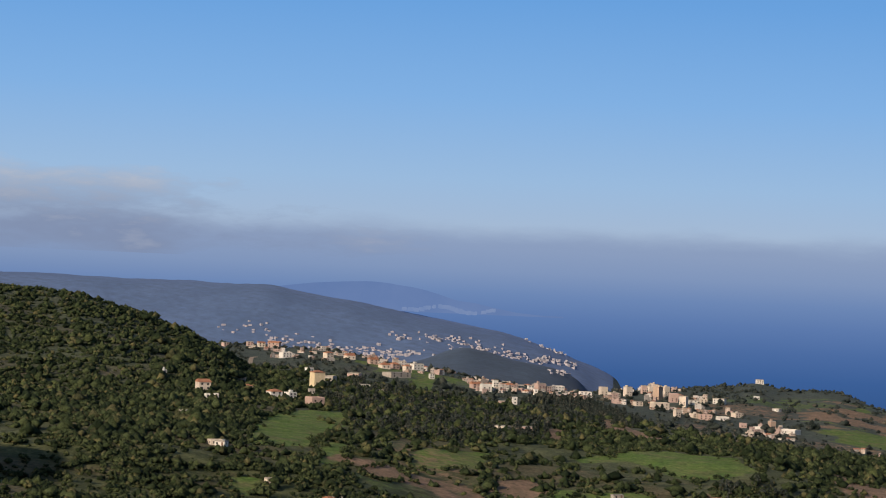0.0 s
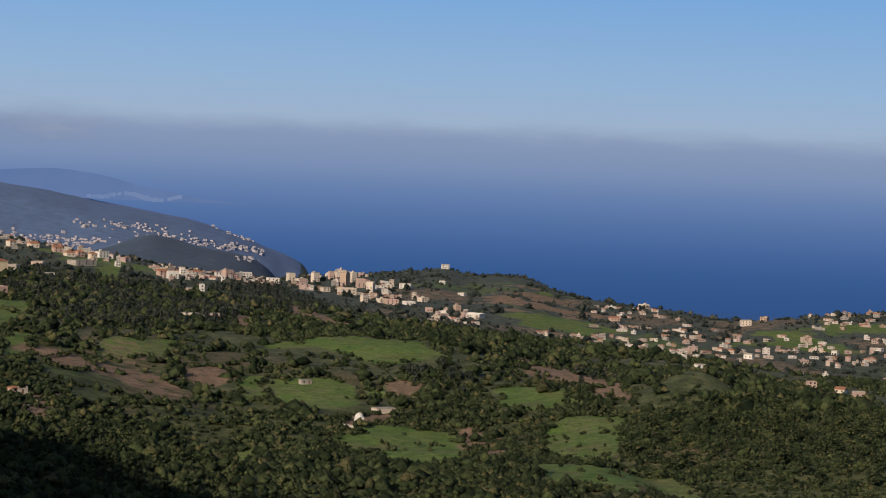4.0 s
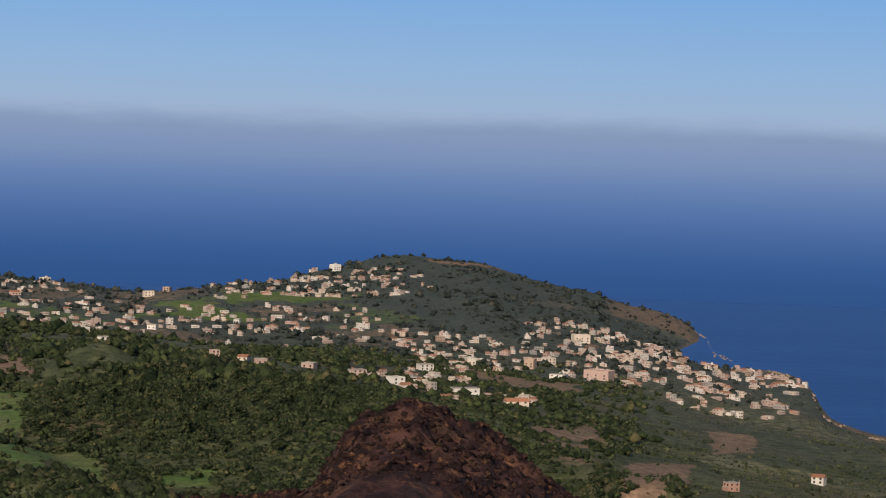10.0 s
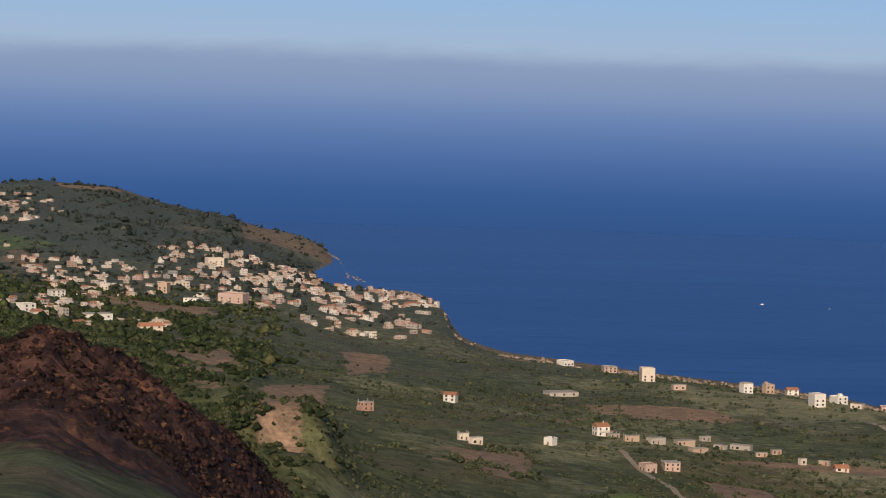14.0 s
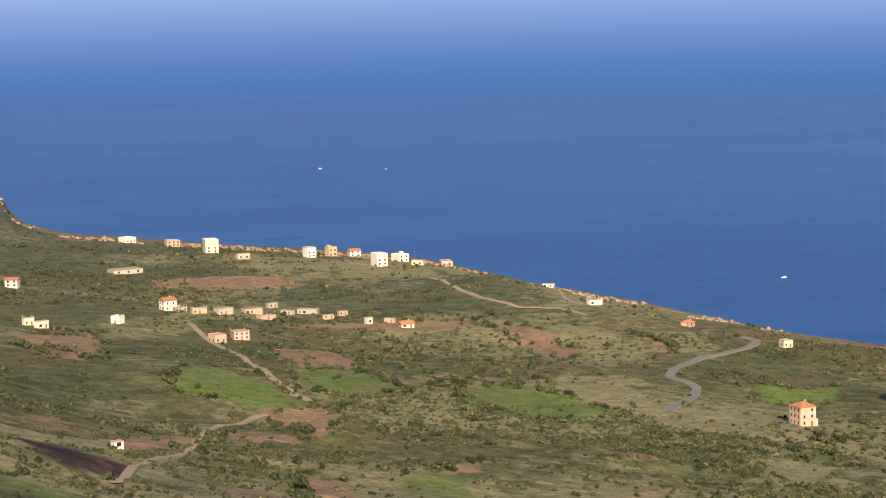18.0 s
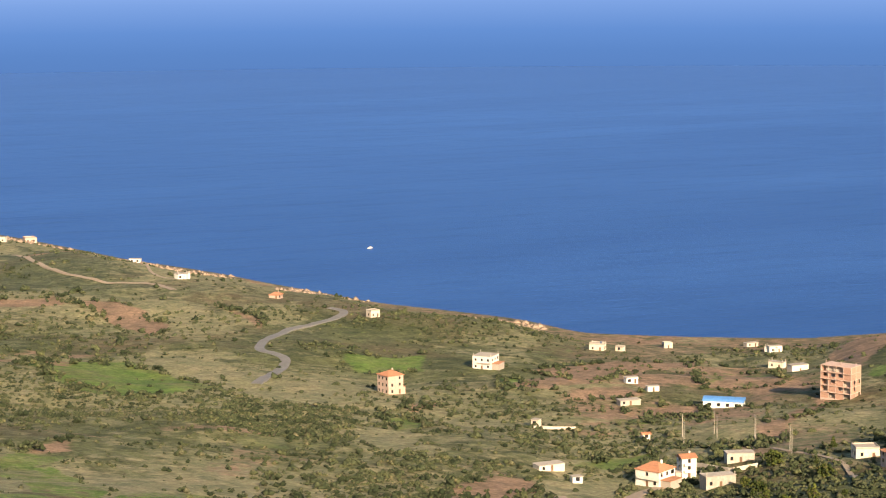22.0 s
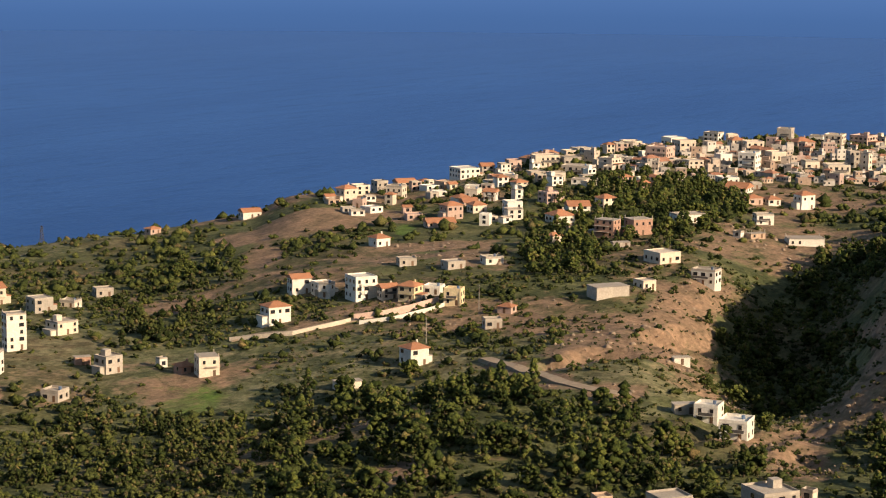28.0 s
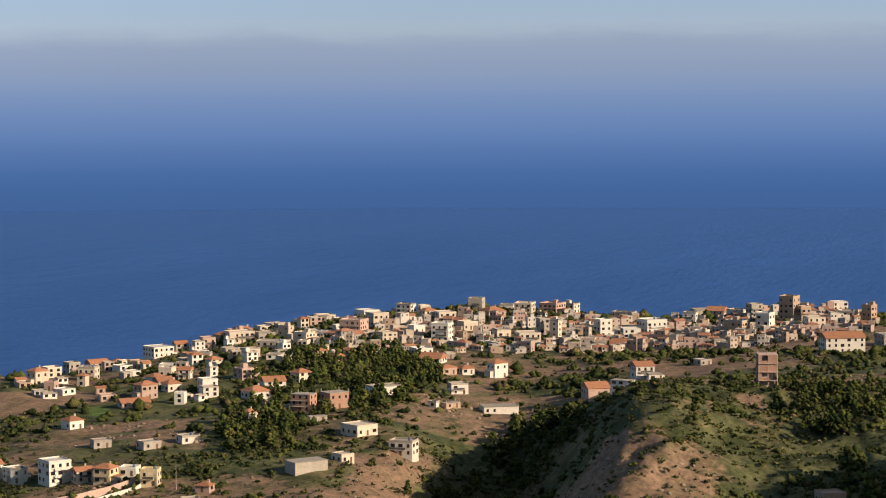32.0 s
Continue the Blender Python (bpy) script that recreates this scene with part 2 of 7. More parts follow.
def offing_material():
    m = bpy.data.materials.new("hazy_offing")
    nodes, links = node_tree(m)
    geo = nodes.new("ShaderNodeNewGeometry")
    sep = nodes.new("ShaderNodeSeparateXYZ")
    links.new(geo.outputs["Position"], sep.inputs[0])
    flat = nodes.new("ShaderNodeCombineXYZ")
    links.new(sep.outputs["X"], flat.inputs["X"])
    links.new(sep.outputs["Y"], flat.inputs["Y"])
    reach = nodes.new("ShaderNodeVectorMath")
    reach.operation = "LENGTH"
    links.new(flat.outputs[0], reach.inputs[0])
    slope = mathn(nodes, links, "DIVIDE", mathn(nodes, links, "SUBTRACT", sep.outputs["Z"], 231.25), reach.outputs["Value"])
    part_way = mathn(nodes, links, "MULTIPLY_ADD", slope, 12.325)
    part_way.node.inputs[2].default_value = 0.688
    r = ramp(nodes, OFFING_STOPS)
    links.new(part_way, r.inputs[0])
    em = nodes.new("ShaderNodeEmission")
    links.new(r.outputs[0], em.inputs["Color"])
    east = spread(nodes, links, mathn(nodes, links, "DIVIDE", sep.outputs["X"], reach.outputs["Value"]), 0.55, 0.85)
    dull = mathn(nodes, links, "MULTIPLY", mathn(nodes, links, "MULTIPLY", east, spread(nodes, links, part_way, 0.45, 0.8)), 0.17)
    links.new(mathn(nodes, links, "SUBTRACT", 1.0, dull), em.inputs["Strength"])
    clear = nodes.new("ShaderNodeBsdfTransparent")
    mp = nodes.new("ShaderNodeMapping")
    mp.inputs["Scale"].default_value = (0.0034, 0.0034, 0.016)
    links.new(geo.outputs["Position"], mp.inputs[0])
    wisp = noise_tex(nodes, links, 1.0, 5, mp.outputs[0], 0.6)
    top = mathn(nodes, links, "ADD", part_way, mathn(nodes, links, "MULTIPLY", mathn(nodes, links, "SUBTRACT", wisp, 0.5), 0.16))
    fade = nodes.new("ShaderNodeMapRange")
    fade.interpolation_type = "SMOOTHSTEP"
    fade.inputs["From Min"].default_value, fade.inputs["From Max"].default_value = 0.90, 1.06
    links.new(top, fade.inputs["Value"])
    mix = nodes.new("ShaderNodeMixShader")
    links.new(fade.outputs[0], mix.inputs[0])
    links.new(em.outputs[0], mix.inputs[1])
    links.new(clear.outputs[0], mix.inputs[2])
    out = nodes.new("ShaderNodeOutputMaterial")
    links.new(mix.outputs[0], out.inputs[0])
    return m

# ---- the lie of the land: features named from the eye outwards, as bearing, distance, height ----
FOOT = [(-52, 562, 147.5), (-40, 600, 142.5), (-30, 600, 135), (-20, 562, 140), (-16, 412, 167.5), (-12, 375, 170), (-9.5, 375, 172.5),
        (-6, 400, 160), (-3.5, 475, 140), (0, 500, 122.5), (4, 512, 110), (10, 538, 95), (20, 550, 80), (30, 550, 77.5), (40, 525, 80),
        (52, 500, 82.5), (65, 488, 87.5), (77, 462, 100), (85, 438, 118.8)]
BURNT = [(-52, 750, 147.5), (-30, 800, 122.5), (-20, 750, 130), (-17, 488, 156.2), (-12, 481, 158.8), (-11.3, 478, 171.2), (-10.8, 475, 177.5),
         (-9.6, 475, 181.2), (-7.9, 481, 176.2), (-6.4, 488, 168.8), (-4.4, 500, 156.2), (-3.6, 512, 145), (-2, 562, 122.5), (1, 562, 117.5),
         (4, 588, 100), (10, 650, 80), (20, 675, 62.5), (30, 662, 55), (40, 638, 70), (52, 612, 75), (65, 600, 87.5), (70, 600, 82.5),
         (77, 562, 97.5), (85, 562, 137.5)]
HOLLOW = [(-52, 875, 156.2), (-30, 950, 107.5), (-20, 950, 115), (-17, 750, 115), (-10, 700, 120), (-5, 625, 115), (-3, 625, 110), (0, 650, 100),
          (4, 675, 87.5), (10, 738, 68.8), (20, 762, 52.5), (30, 738, 42.5), (40, 700, 62.5), (52, 675, 70), (65, 650, 80), (77, 650, 102.5),
          (85, 650, 143.8)]
SPUR = [(-52, 1125, 150), (-40, 1125, 141), (-37, 1120, 137), (-35, 1120, 129), (-33, 1140, 117), (-30, 1162, 107.5),
        (-24, 1175, 105), (-20, 1200, 115), (-18, 1225, 122.5), (-14, 1125, 125), (-10.7, 1062, 125), (-8, 1000, 125), (-5, 875, 122.5),
        (-4.2, 750, 130), (-2.3, 750, 131.2), (-1.2, 750, 103.8), (1, 775, 87.5), (4, 800, 72.5), (9.5, 862, 57.5), (15, 862, 50), (20, 862, 45),
        (28, 825, 35), (35, 788, 47.5), (41, 775, 60), (45, 800, 70), (50, 750, 70), (56, 738, 77.5), (62, 738, 82.5), (66, 700, 77.5),
        (70, 750, 95), (73, 862, 107.5), (77, 812, 110)]
MID = [(-52, 1625, 150), (-40, 1625, 140), (-36, 1500, 135), (-30, 1500, 125), (-24, 1438, 122.5), (-20, 1438, 107.5), (-18, 1438, 110),
       (-14, 1500, 87.5), (-10, 1438, 77.5), (-5, 1250, 62.5), (-1, 1188, 52.5), (4, 1250, 40), (10, 1188, 32.5), (15, 1125, 30), (19, 1111, 27.5),
       (22, 1075, 22.5), (25, 1062, 25), (30, 1000, 25), (35, 988, 32.5), (41, 950, 50), (45, 925, 67.5), (50, 900, 72.5), (55, 862, 82.5),
       (60, 875, 87.5), (63.5, 888, 92.5), (67, 900, 87.5), (70, 950, 95), (73, 1000, 102.5), (77, 1000, 107.5), (85, 1000, 150)]
# a scrubby shoulder that rises to the left of the first village
SHOULDER = [(-52, 2050, 226), (-42, 2050, 212), (-40.5, 2050, 199), (-39.86, 2050, 190), (-39.36, 2050, 182), (-38.85, 2050, 174), (-38.3, 2050, 166),
            (-37.9, 2050, 152), (-37.4, 2050, 139), (-36, 2000, 137), (-34, 1950, 130), (-30, 1900, 118)]
SHELF = [(-52, 2375, 152.5), (-38, 2375, 132.5), (-34, 2312, 125), (-30, 2312, 112.5), (-26, 2375, 85), (-20, 2375, 65), (-15, 2250, 52.5),
         (-10, 2250, 47.5), (-5, 2125, 37.5), (-1, 1875, 25), (4, 1562, 20), (10, 1562, 17.5), (15, 1375, 25), (20, 1225, 22.5), (26, 1150, 12.5),
         (31, 1125, 10), (35, 1075, 30), (38, 1075, 20), (42, 1025, 57.5), (45, 1000, 67.5), (50, 988, 77.5), (54, 1000, 87.5), (58, 1062, 90),
         (62, 1100, 92.5), (67, 1188, 92.5), (72, 1188, 95), (77, 1188, 100), (85, 1188, 137.5)]
CREST_WEST = [(-52, 2875, 187.5), (-38, 2750, 145), (-35, 2688, 145), (-32.8, 2625, 127.5), (-30.5, 2688, 107.5), (-28, 3250, 82.5),
              (-26, 3438, 87.5), (-24.9, 3625, 87.5), (-24.3, 3625, 96.2), (-23.7, 3625, 85), (-22.5, 3500, 92.5), (-21.5, 3375, 80),
              (-20.7, 3250, 72.5), (-18, 3000, 68.8), (-16.8, 2938, 65), (-15.6, 2938, 71.2), (-13.3, 3125, 75), (-11.4, 3500, 85),
              (-9.7, 3688, 100), (-8.8, 3712, 92.5), (-7.6, 3725, 91.2), (-6.7, 3675, 68.8), (-5.9, 3600, 58.5), (-4.5, 3560, 47.5), (-4.2, 3540, 36),
              (-3.6, 3520, 33), (-3.2, 3500, 30), (-2.9, 3480, 27), (-2.4, 3460, 20), (-2.1, 3400, 6)]
CREST_EAST = [(-1.9, 3200, 5), (-1.6, 2925, 5), (-0.6, 2725, 5), (1, 2525, 5), (1.2, 2112, 6.2), (2.5, 1962, 7.5), (4.2, 1912, 7.5), (6.3, 1844, 7.5),
              (9.2, 1781, 7.5), (11.7, 1725, 10), (13.7, 1529, 25), (15.6, 1480, 25), (17.3, 1442, 22.5), (18.6, 1392, 15), (20.1, 1328, 20), (20.7, 1310, 19),
              (22.2, 1271, 17.2), (23.6, 1242, 18.5), (25.1, 1237, 14.6), (26.4, 1247, 6.5), (27, 1261, 3), (28.4, 1254, 3), (29.9, 1250, 3), (31.4, 1249, 3),
              (33, 1250, 3), (33.5, 1226, 8.7), (34.4, 1192, 20.8), (35.4, 1189, 25), (36.8, 1195, 23.3), (38.5, 1210, 15.9), (40, 1221, 18.1), (41.5, 1219, 25.2),
              (42.9, 1193, 34.8), (44, 1144, 51.2)]
CREST_VILLAGE = [(44.8, 1062, 68.8), (46.5, 1071, 71.2), (49, 1085, 75), (52, 1120, 80), (53, 1105, 93.8), (54, 1105, 93.8), (55.5, 1181, 83.8),
                 (57, 1225, 85), (59, 1262, 92.5), (61, 1300, 95), (63, 1325, 96.2), (66, 1350, 100), (68, 1350, 97.5), (70, 1350, 90),
                 (72, 1350, 91.2), (74, 1350, 98.8), (76, 1350, 95), (78, 1350, 90), (85, 1350, 112.5)]
COAST = [(-52, 3750, 75), (-38, 3625, 68.8), (-33, 3500, 62.5), (-30, 3375, 56.2), (-28.6, 3625, 25), (-28, 3750, 0), (-24, 4000, 0),
         (-18, 3375, 0), (-15, 3375, 0), (-10, 4125, 0), (-6, 4000, 0), (-2.4, 3500, 0), (-1.8, 3262, 0), (-1.6, 2950, 0), (-0.6, 2801, 0),
         (0.9, 2580, 0), (1.1, 2188, 0), (2.5, 2041, 0), (6.3, 1921, 0), (9.2, 1860, 0), (11.7, 1788, 0), (15, 1612, 0), (18.6, 1489, 0),
         (21.4, 1396, 0), (25.4, 1322, 0), (27, 1273, 0), (28.4, 1266, 0), (29.9, 1262, 0), (31.4, 1261, 0), (33, 1262, 0)]
COAST_EAST = [(38.9, 1325, 0), (46, 1400, 0), (54, 1475, 0), (66, 1688, 0), (85, 1750, 0)]
PLAIN = [(-52, 4350, 92.3), (-38, 4350, 74.2), (-33, 4350, 68.1), (-30, 4350, 37.9), (-28.8, 4350, 13.8), (-28.4, 4350, -8), (-10, 4350, -8),
         (-2, 3750, -8), (2, 2875, -8), (20, 1750, -8), (85, 2125, -8)]
RIDGE = [(-52, 4750, 224), (-40, 4750, 215), (-37.11, 4750, 214.3), (-35.66, 4750, 195), (-33.91, 4750, 170.5), (-32.28, 4750, 145.4), (-30.95, 4770, 126.6),
         (-30.06, 4800, 107.5), (-29.16, 4835, 83), (-28.6, 4862, 67), (-28.3, 4872, 61), (-27.9, 4874, 50), (-27.5, 4880, -8), (85, 4880, -8)]


def loft(name_rows, bearings):
    """Distance and height of one feature at all bearings, rounded a little along the way."""
    a, r, z = np.array(name_rows, float).T
    kernel = np.exp(-0.5 * (np.arange(-12, 13) / 4.0) ** 2)
    kernel /= kernel.sum()
    out = []
    for values in (r, z):
        v = np.interp(bearings, a, values)
        out.append(np.convolve(np.pad(v, 12, mode="edge"), kernel, mode="valid"))
    return out


AZ = np.arange(-52.0, 85.01, 0.06)
LOGR = np.linspace(math.log(20.0), math.log(5000.0), 900)


def build_land():
    feats = [loft(f, AZ) for f in (FOOT, BURNT, HOLLOW, SPUR, MID, SHELF, CREST_WEST + CREST_EAST + CREST_VILLAGE, COAST + COAST_EAST, PLAIN, RIDGE)]
    hill, blend = loft(SHOULDER, AZ), np.clip((-28 - AZ) / 3, 0, 1)
    feats.insert(5, [hill[k] * blend + 0.5 * (feats[4][k] + feats[5][k]) * (1 - blend) for k in (0, 1)])
    rr = np.stack([np.full_like(AZ, 3.0), np.full_like(AZ, 110.0)] + [f[0] for f in feats] + [np.full_like(AZ, 6000.0)], 1)
    zz = np.stack([np.full_like(AZ, 229.4), np.interp(AZ, [-52, -12, 0, 85], [200, 206, 188, 182])] + [f[1] for f in feats] + [feats[-1][1]], 1)
    grid = np.empty((len(AZ), len(LOGR)))
    radius = np.exp(LOGR)
    kernel = np.exp(-0.5 * (np.arange(-10, 11) / 4.0) ** 2)
    kernel /= kernel.sum()
    for i in range(len(AZ)):
        r = np.maximum.accumulate(rr[i] + np.arange(rr.shape[1]) * 0.01)
        grid[i] = np.convolve(np.pad(np.interp(radius, r, zz[i]), 10, mode="edge"), kernel, mode="valid")
    return grid


LAND = build_land()


def hash2(ix, iy, seed):
    n = (ix.astype(np.int64) * 374761393 + iy.astype(np.int64) * 668265263 + seed * 974634777) & 0x7FFFFFFF
    n = ((n ^ (n >> 13)) * 1274126177) & 0x7FFFFFFF
    return ((n ^ (n >> 16)) & 0xFFFF) / 65535.0


def lumps(x, y, size, seed=0):
    """Smooth value noise, -1 to 1, with lumps of that size in metres."""
    x, y = np.asarray(x, float) / size, np.asarray(y, float) / size
    ix, iy = np.floor(x), np.floor(y)
    fx, fy = x - ix, y - iy
    fx, fy = fx * fx * (3 - 2 * fx), fy * fy * (3 - 2 * fy)
    a, b = hash2(ix, iy, seed), hash2(ix + 1, iy, seed)
    c, d = hash2(ix, iy + 1, seed), hash2(ix + 1, iy + 1, seed)
    return 2 * ((a + (b - a) * fx) * (1 - fy) + (c + (d - c) * fx) * fy) - 1


# single hills and gullies: bearing, distance, length along the sight line, width across, height
KNOLLS = [(-32.0, 4187.5, 200, 75, 36), (-30.4, 4150, 200, 125, 36), (-29.2, 4187, 160, 60, 22), (-36.5, 775, 150, 75, 12.5), (-17.6, 1231.2, 50, 17.5, 8.8), (70.2, 775, 150, 36, 24), (66.5, 790, 130, 32, -27),
          (72.5, 650, 75, 30, -15), (61.5, 675, 62.5, 37.5, 8.8), (57.5, 631.2, 50, 37.5, 7.5), (36.0, 700, 37.5, 56.2, 6.2), (9.6, 800, 30, 15, 8.8), (-2.4, 2950, 260, 70, -24)]

# quarried and slipped banks: place, half width, depth
SCARPS = [(601, 345, 9, 7), (619, 338, 12, 6), (695, 343, 10, 6), (673, 338, 11, 7), (-38, 709, 16, 9), (103, 596, 11, 6)]


def height(x, y):
    """Height of the ground at places of the plan (arrays)."""
    x, y = np.asarray(x, float), np.asarray(y, float)
    r = np.hypot(x, y)
    az = np.degrees(np.arctan2(x, y))
    u = np.clip((az - AZ[0]) / (AZ[1] - AZ[0]), 0, len(AZ) - 1.001)
    v = np.clip((np.log(np.maximum(r, 21)) - LOGR[0]) / (LOGR[1] - LOGR[0]), 0, len(LOGR) - 1.001)
    i, j = u.astype(int), v.astype(int)
    fu, fv = u - i, v - j
    z = (LAND[i, j] * (1 - fu) + LAND[i + 1, j] * fu) * (1 - fv) + (LAND[i, j + 1] * (1 - fu) + LAND[i + 1, j + 1] * fu) * fv
    for b, d, length, width, rise in KNOLLS:
        sb, cb = math.sin(math.radians(b)), math.cos(math.radians(b))
        along, across = x * sb + y * cb - d, x * cb - y * sb
        z = z + rise * np.exp(-(along / length) ** 2 - (across / width) ** 2)
    for px, py, wide, drop in SCARPS:
        z = z - drop * np.exp(-(np.hypot(x - px, y - py) / wide) ** 6)
    crags = np.clip((az - 61) / 3, 0, 1) * np.clip((79 - az) / 3, 0, 1) * np.clip((r - 540) / 60, 0, 1) * np.clip((930 - r) / 80, 0, 1)
    z = z + crags * (1.9 * (1 - 2 * np.abs(lumps(x, y, 19, 81))) + 1.1 * (1 - 2 * np.abs(lumps(x, y, 8, 82))) + 0.5 * lumps(x, y, 3.5, 83))
    behind = np.clip(np.maximum(az - 85, -52 - az) / 18.0, 0, 1)
    back = 206 + 15 * np.sin(x / 130.0) * np.cos(y / 170.0) + np.clip((r - 60) / 90, 0, 1) * -15
    z = z * (1 - behind) + back * behind
    # unseen hills added outside the view to throw shade on the lower slopes
    z = z + 40 * np.exp(-((x - 668) / 90) ** 2 - ((y + 5) / 55) ** 2) + 30 * np.exp(-((x - 508) / 65) ** 2 - ((y - 10) / 40) ** 2) + 150 * np.exp(-((x + 440) / 110) ** 2 - ((y - 105) / 90) ** 2)
    z = z + 105 * np.exp(-((x + 755) / 115) ** 2 - ((y - 495) / 85) ** 2)
    z = z + 130 * np.exp(-((x + 300) / 80) ** 2 - ((y - 60) / 70) ** 2)
    z = z + 150 * np.exp(-((x + 1560) / 110) ** 2 - ((y - 1150) / 200) ** 2)
    dry = np.clip((z - 2.0) / 12.0, 0, 1) * np.clip((r - 60) / 200, 0, 1)
    wild = np.clip((r - 150) / 700, 0.25, 1)
    z = z + dry * (3.2 * wild * lumps(x, y, 105, 1) + 1.6 * wild * lumps(x, y, 38, 2) + 0.5 * lumps(x, y, 11, 3))
    burnt = np.exp(-((az + 8.5) / 5.5) ** 2 - ((r - 481) / 88) ** 2)
    z = z + burnt * (4.4 * (1 - np.abs(lumps(x, y, 17, 4))) + 2.8 * (1 - 1.6 * np.abs(lumps(x, y, 7.5, 5))) + 1.5 * (1 - 2 * np.abs(lumps(x, y, 3.4, 6))) + 0.5 * lumps(x, y, 1.5, 7) - 4.2)
    knob = np.exp(-(r / 7.0) ** 2)  # the rock that the camera stands on
    z = z * (1 - knob) + 229.6 * knob
    return z

# ---- ground, sea and distance ----
def mesh_object(name, verts, faces, material, smooth=True):
    me = bpy.data.meshes.new(name)
    me.from_pydata(verts, [], faces)
    me.materials.append(material)
    me.polygons.foreach_set("use_smooth", np.full(len(me.polygons), smooth))
    me.update()
    return new(name, me)


def spot(bearing, distance):
    """A place of the plan."""
    return distance * math.sin(radians(bearing)), distance * math.cos(radians(bearing))


# patches of cover: bearing, distance, half length along the sight line, half width across (metres)
PASTURE = [(41.4, 858, 38, 11), (43.3, 578, 11, 9), (50.3, 726, 14, 11), (43.9, 732, 8, 8), (50.2, 724, 15, 9), (43.2, 578, 20, 10), (46.9, 540, 10, 9), (56.0, 995, 15, 5)]
SOIL_FAR = [(37.6, 985, 68, 11), (43.8, 820, 28, 12), (43.5, 785, 19, 10), (40.7, 688, 39, 6), (45.0, 738, 12, 6), (38.2, 889, 25, 10), (52.9, 1018, 25, 28),
    (44.0, 826, 42, 15), (55.5, 568, 14, 11), (59.7, 652, 10, 6), (52.3, 960, 28, 10), (63.9, 805, 41, 10), (63.0, 738, 40, 11), (60.6, 716, 31, 11)]
SOIL_REST = [(61.1, 648, 8, 11), (66.3, 940, 20, 15), (61.6, 608, 11, 6), (56.1, 569, 15, 9), (73.1, 836, 16, 6),
    (69.1, 738, 35, 11), (59.6, 685, 11, 10), (68.8, 610, 12, 8), (55.3, 1041, 24, 21), (56.8, 946, 14, 29)]
SOIL = SOIL_FAR + SOIL_REST
# fields as outlines on the plan: green meadows, and bare or ploughed earth
MEADOWS_A = [
    [(-697, 1288), (-684, 1346), (-620, 1344), (-581, 1301), (-586, 1263), (-590, 1214), (-639, 1257)],
    [(-609, 1108), (-595, 1142), (-573, 1143), (-527, 1066), (-531, 1028), (-559, 1021)],
    [(-487, 954), (-483, 997), (-441, 993), (-392, 922), (-351, 786), (-399, 836), (-459, 907)],
    [(-398, 1013), (-400, 1051), (-365, 1030), (-339, 974), (-318, 878), (-326, 839), (-363, 918)],
    [(-363, 860), (-313, 798), (-296, 837), (-271, 837), (-251, 813), (-223, 644), (-268, 686)],
    [(-229, 789), (-213, 802), (-197, 792), (-208, 770)],
]
MEADOWS_B = [
    [(-631, 1107), (-619, 1119), (-563, 1019), (-593, 1038)],
    [(-497, 1183), (-482, 1227), (-423, 1119), (-422, 1067), (-454, 1090)],
    [(-559, 1137), (-548, 1148), (-529, 1112), (-537, 1095)],
    [(-734, 1116), (-738, 1174), (-729, 1207), (-689, 1135), (-689, 1085), (-702, 1068)],
    [(-768, 1066), (-760, 1089), (-693, 993), (-680, 950)],
    [(-661, 845), (-649, 859), (-634, 842), (-625, 806)],
]
MEADOWS_C = [
    [(-594, 784), (-603, 820), (-463, 628), (-472, 623)],
    [(-934, 1246), (-959, 1372), (-840, 1196), (-748, 1026), (-758, 987), (-850, 1112)],
    [(-1331, 2021), (-1331, 2074), (-1138, 1772), (-1102, 1680)],
    [(-701, 1262), (-686, 1297), (-666, 1268), (-682, 1236)],
    [(-492, 858), (-480, 869), (-427, 772), (-390, 679)],
    [(-394, 1025), (-375, 1064), (-329, 944), (-344, 910)],
]
MEADOWS_D = [
    [(-226, 760), (-220, 807), (-198, 792), (-198, 758)],
]
EARTH_A = [
    [(-589, 1429), (-551, 1400), (-505, 1389), (-385, 1114), (-384, 1088), (-461, 1210), (-545, 1334)],
    [(-563, 1547), (-575, 1601), (-469, 1305), (-473, 1306)],
    [(-564, 1168), (-550, 1172), (-526, 1135), (-531, 1108)],
    [(-826, 1446), (-842, 1510), (-761, 1358), (-769, 1351)],
    [(-519, 1023), (-501, 1055), (-484, 1026), (-486, 990), (-495, 971)],
    [(-696, 1007), (-702, 1063), (-665, 1014), (-651, 957)],
]
EARTH_B = [
    [(-653, 1070), (-660, 1133), (-628, 1106), (-618, 1049)],
    [(-829, 1447), (-805, 1450), (-749, 1339), (-766, 1346)],
    [(-605, 851), (-604, 901), (-549, 797), (-464, 645)],
    [(-1075, 1932), (-996, 1881), (-799, 1587), (-766, 1512), (-880, 1641)],
    [(-546, 1154), (-537, 1183), (-524, 1151), (-531, 1130)],
    [(-455, 1024), (-411, 981), (-358, 864), (-373, 872)],
]
EARTH_C = [
    [(-62, 795), (-54, 1363), (-43, 1269), (-49, 724)],
    [(-97, 907), (-129, 1378), (-97, 1026), (-93, 881)],
    [(-53, 1750), (-15, 1796), (-14, 1707), (-42, 1652)],
    [(-45, 1757), (-23, 1789), (-16, 1629), (-42, 1562)],
    [(-84, 875), (-84, 1369), (-45, 1466), (-49, 1384), (-67, 817)],
    [(-63, 796), (-51, 1349), (-32, 710), (-50, 719)],
]
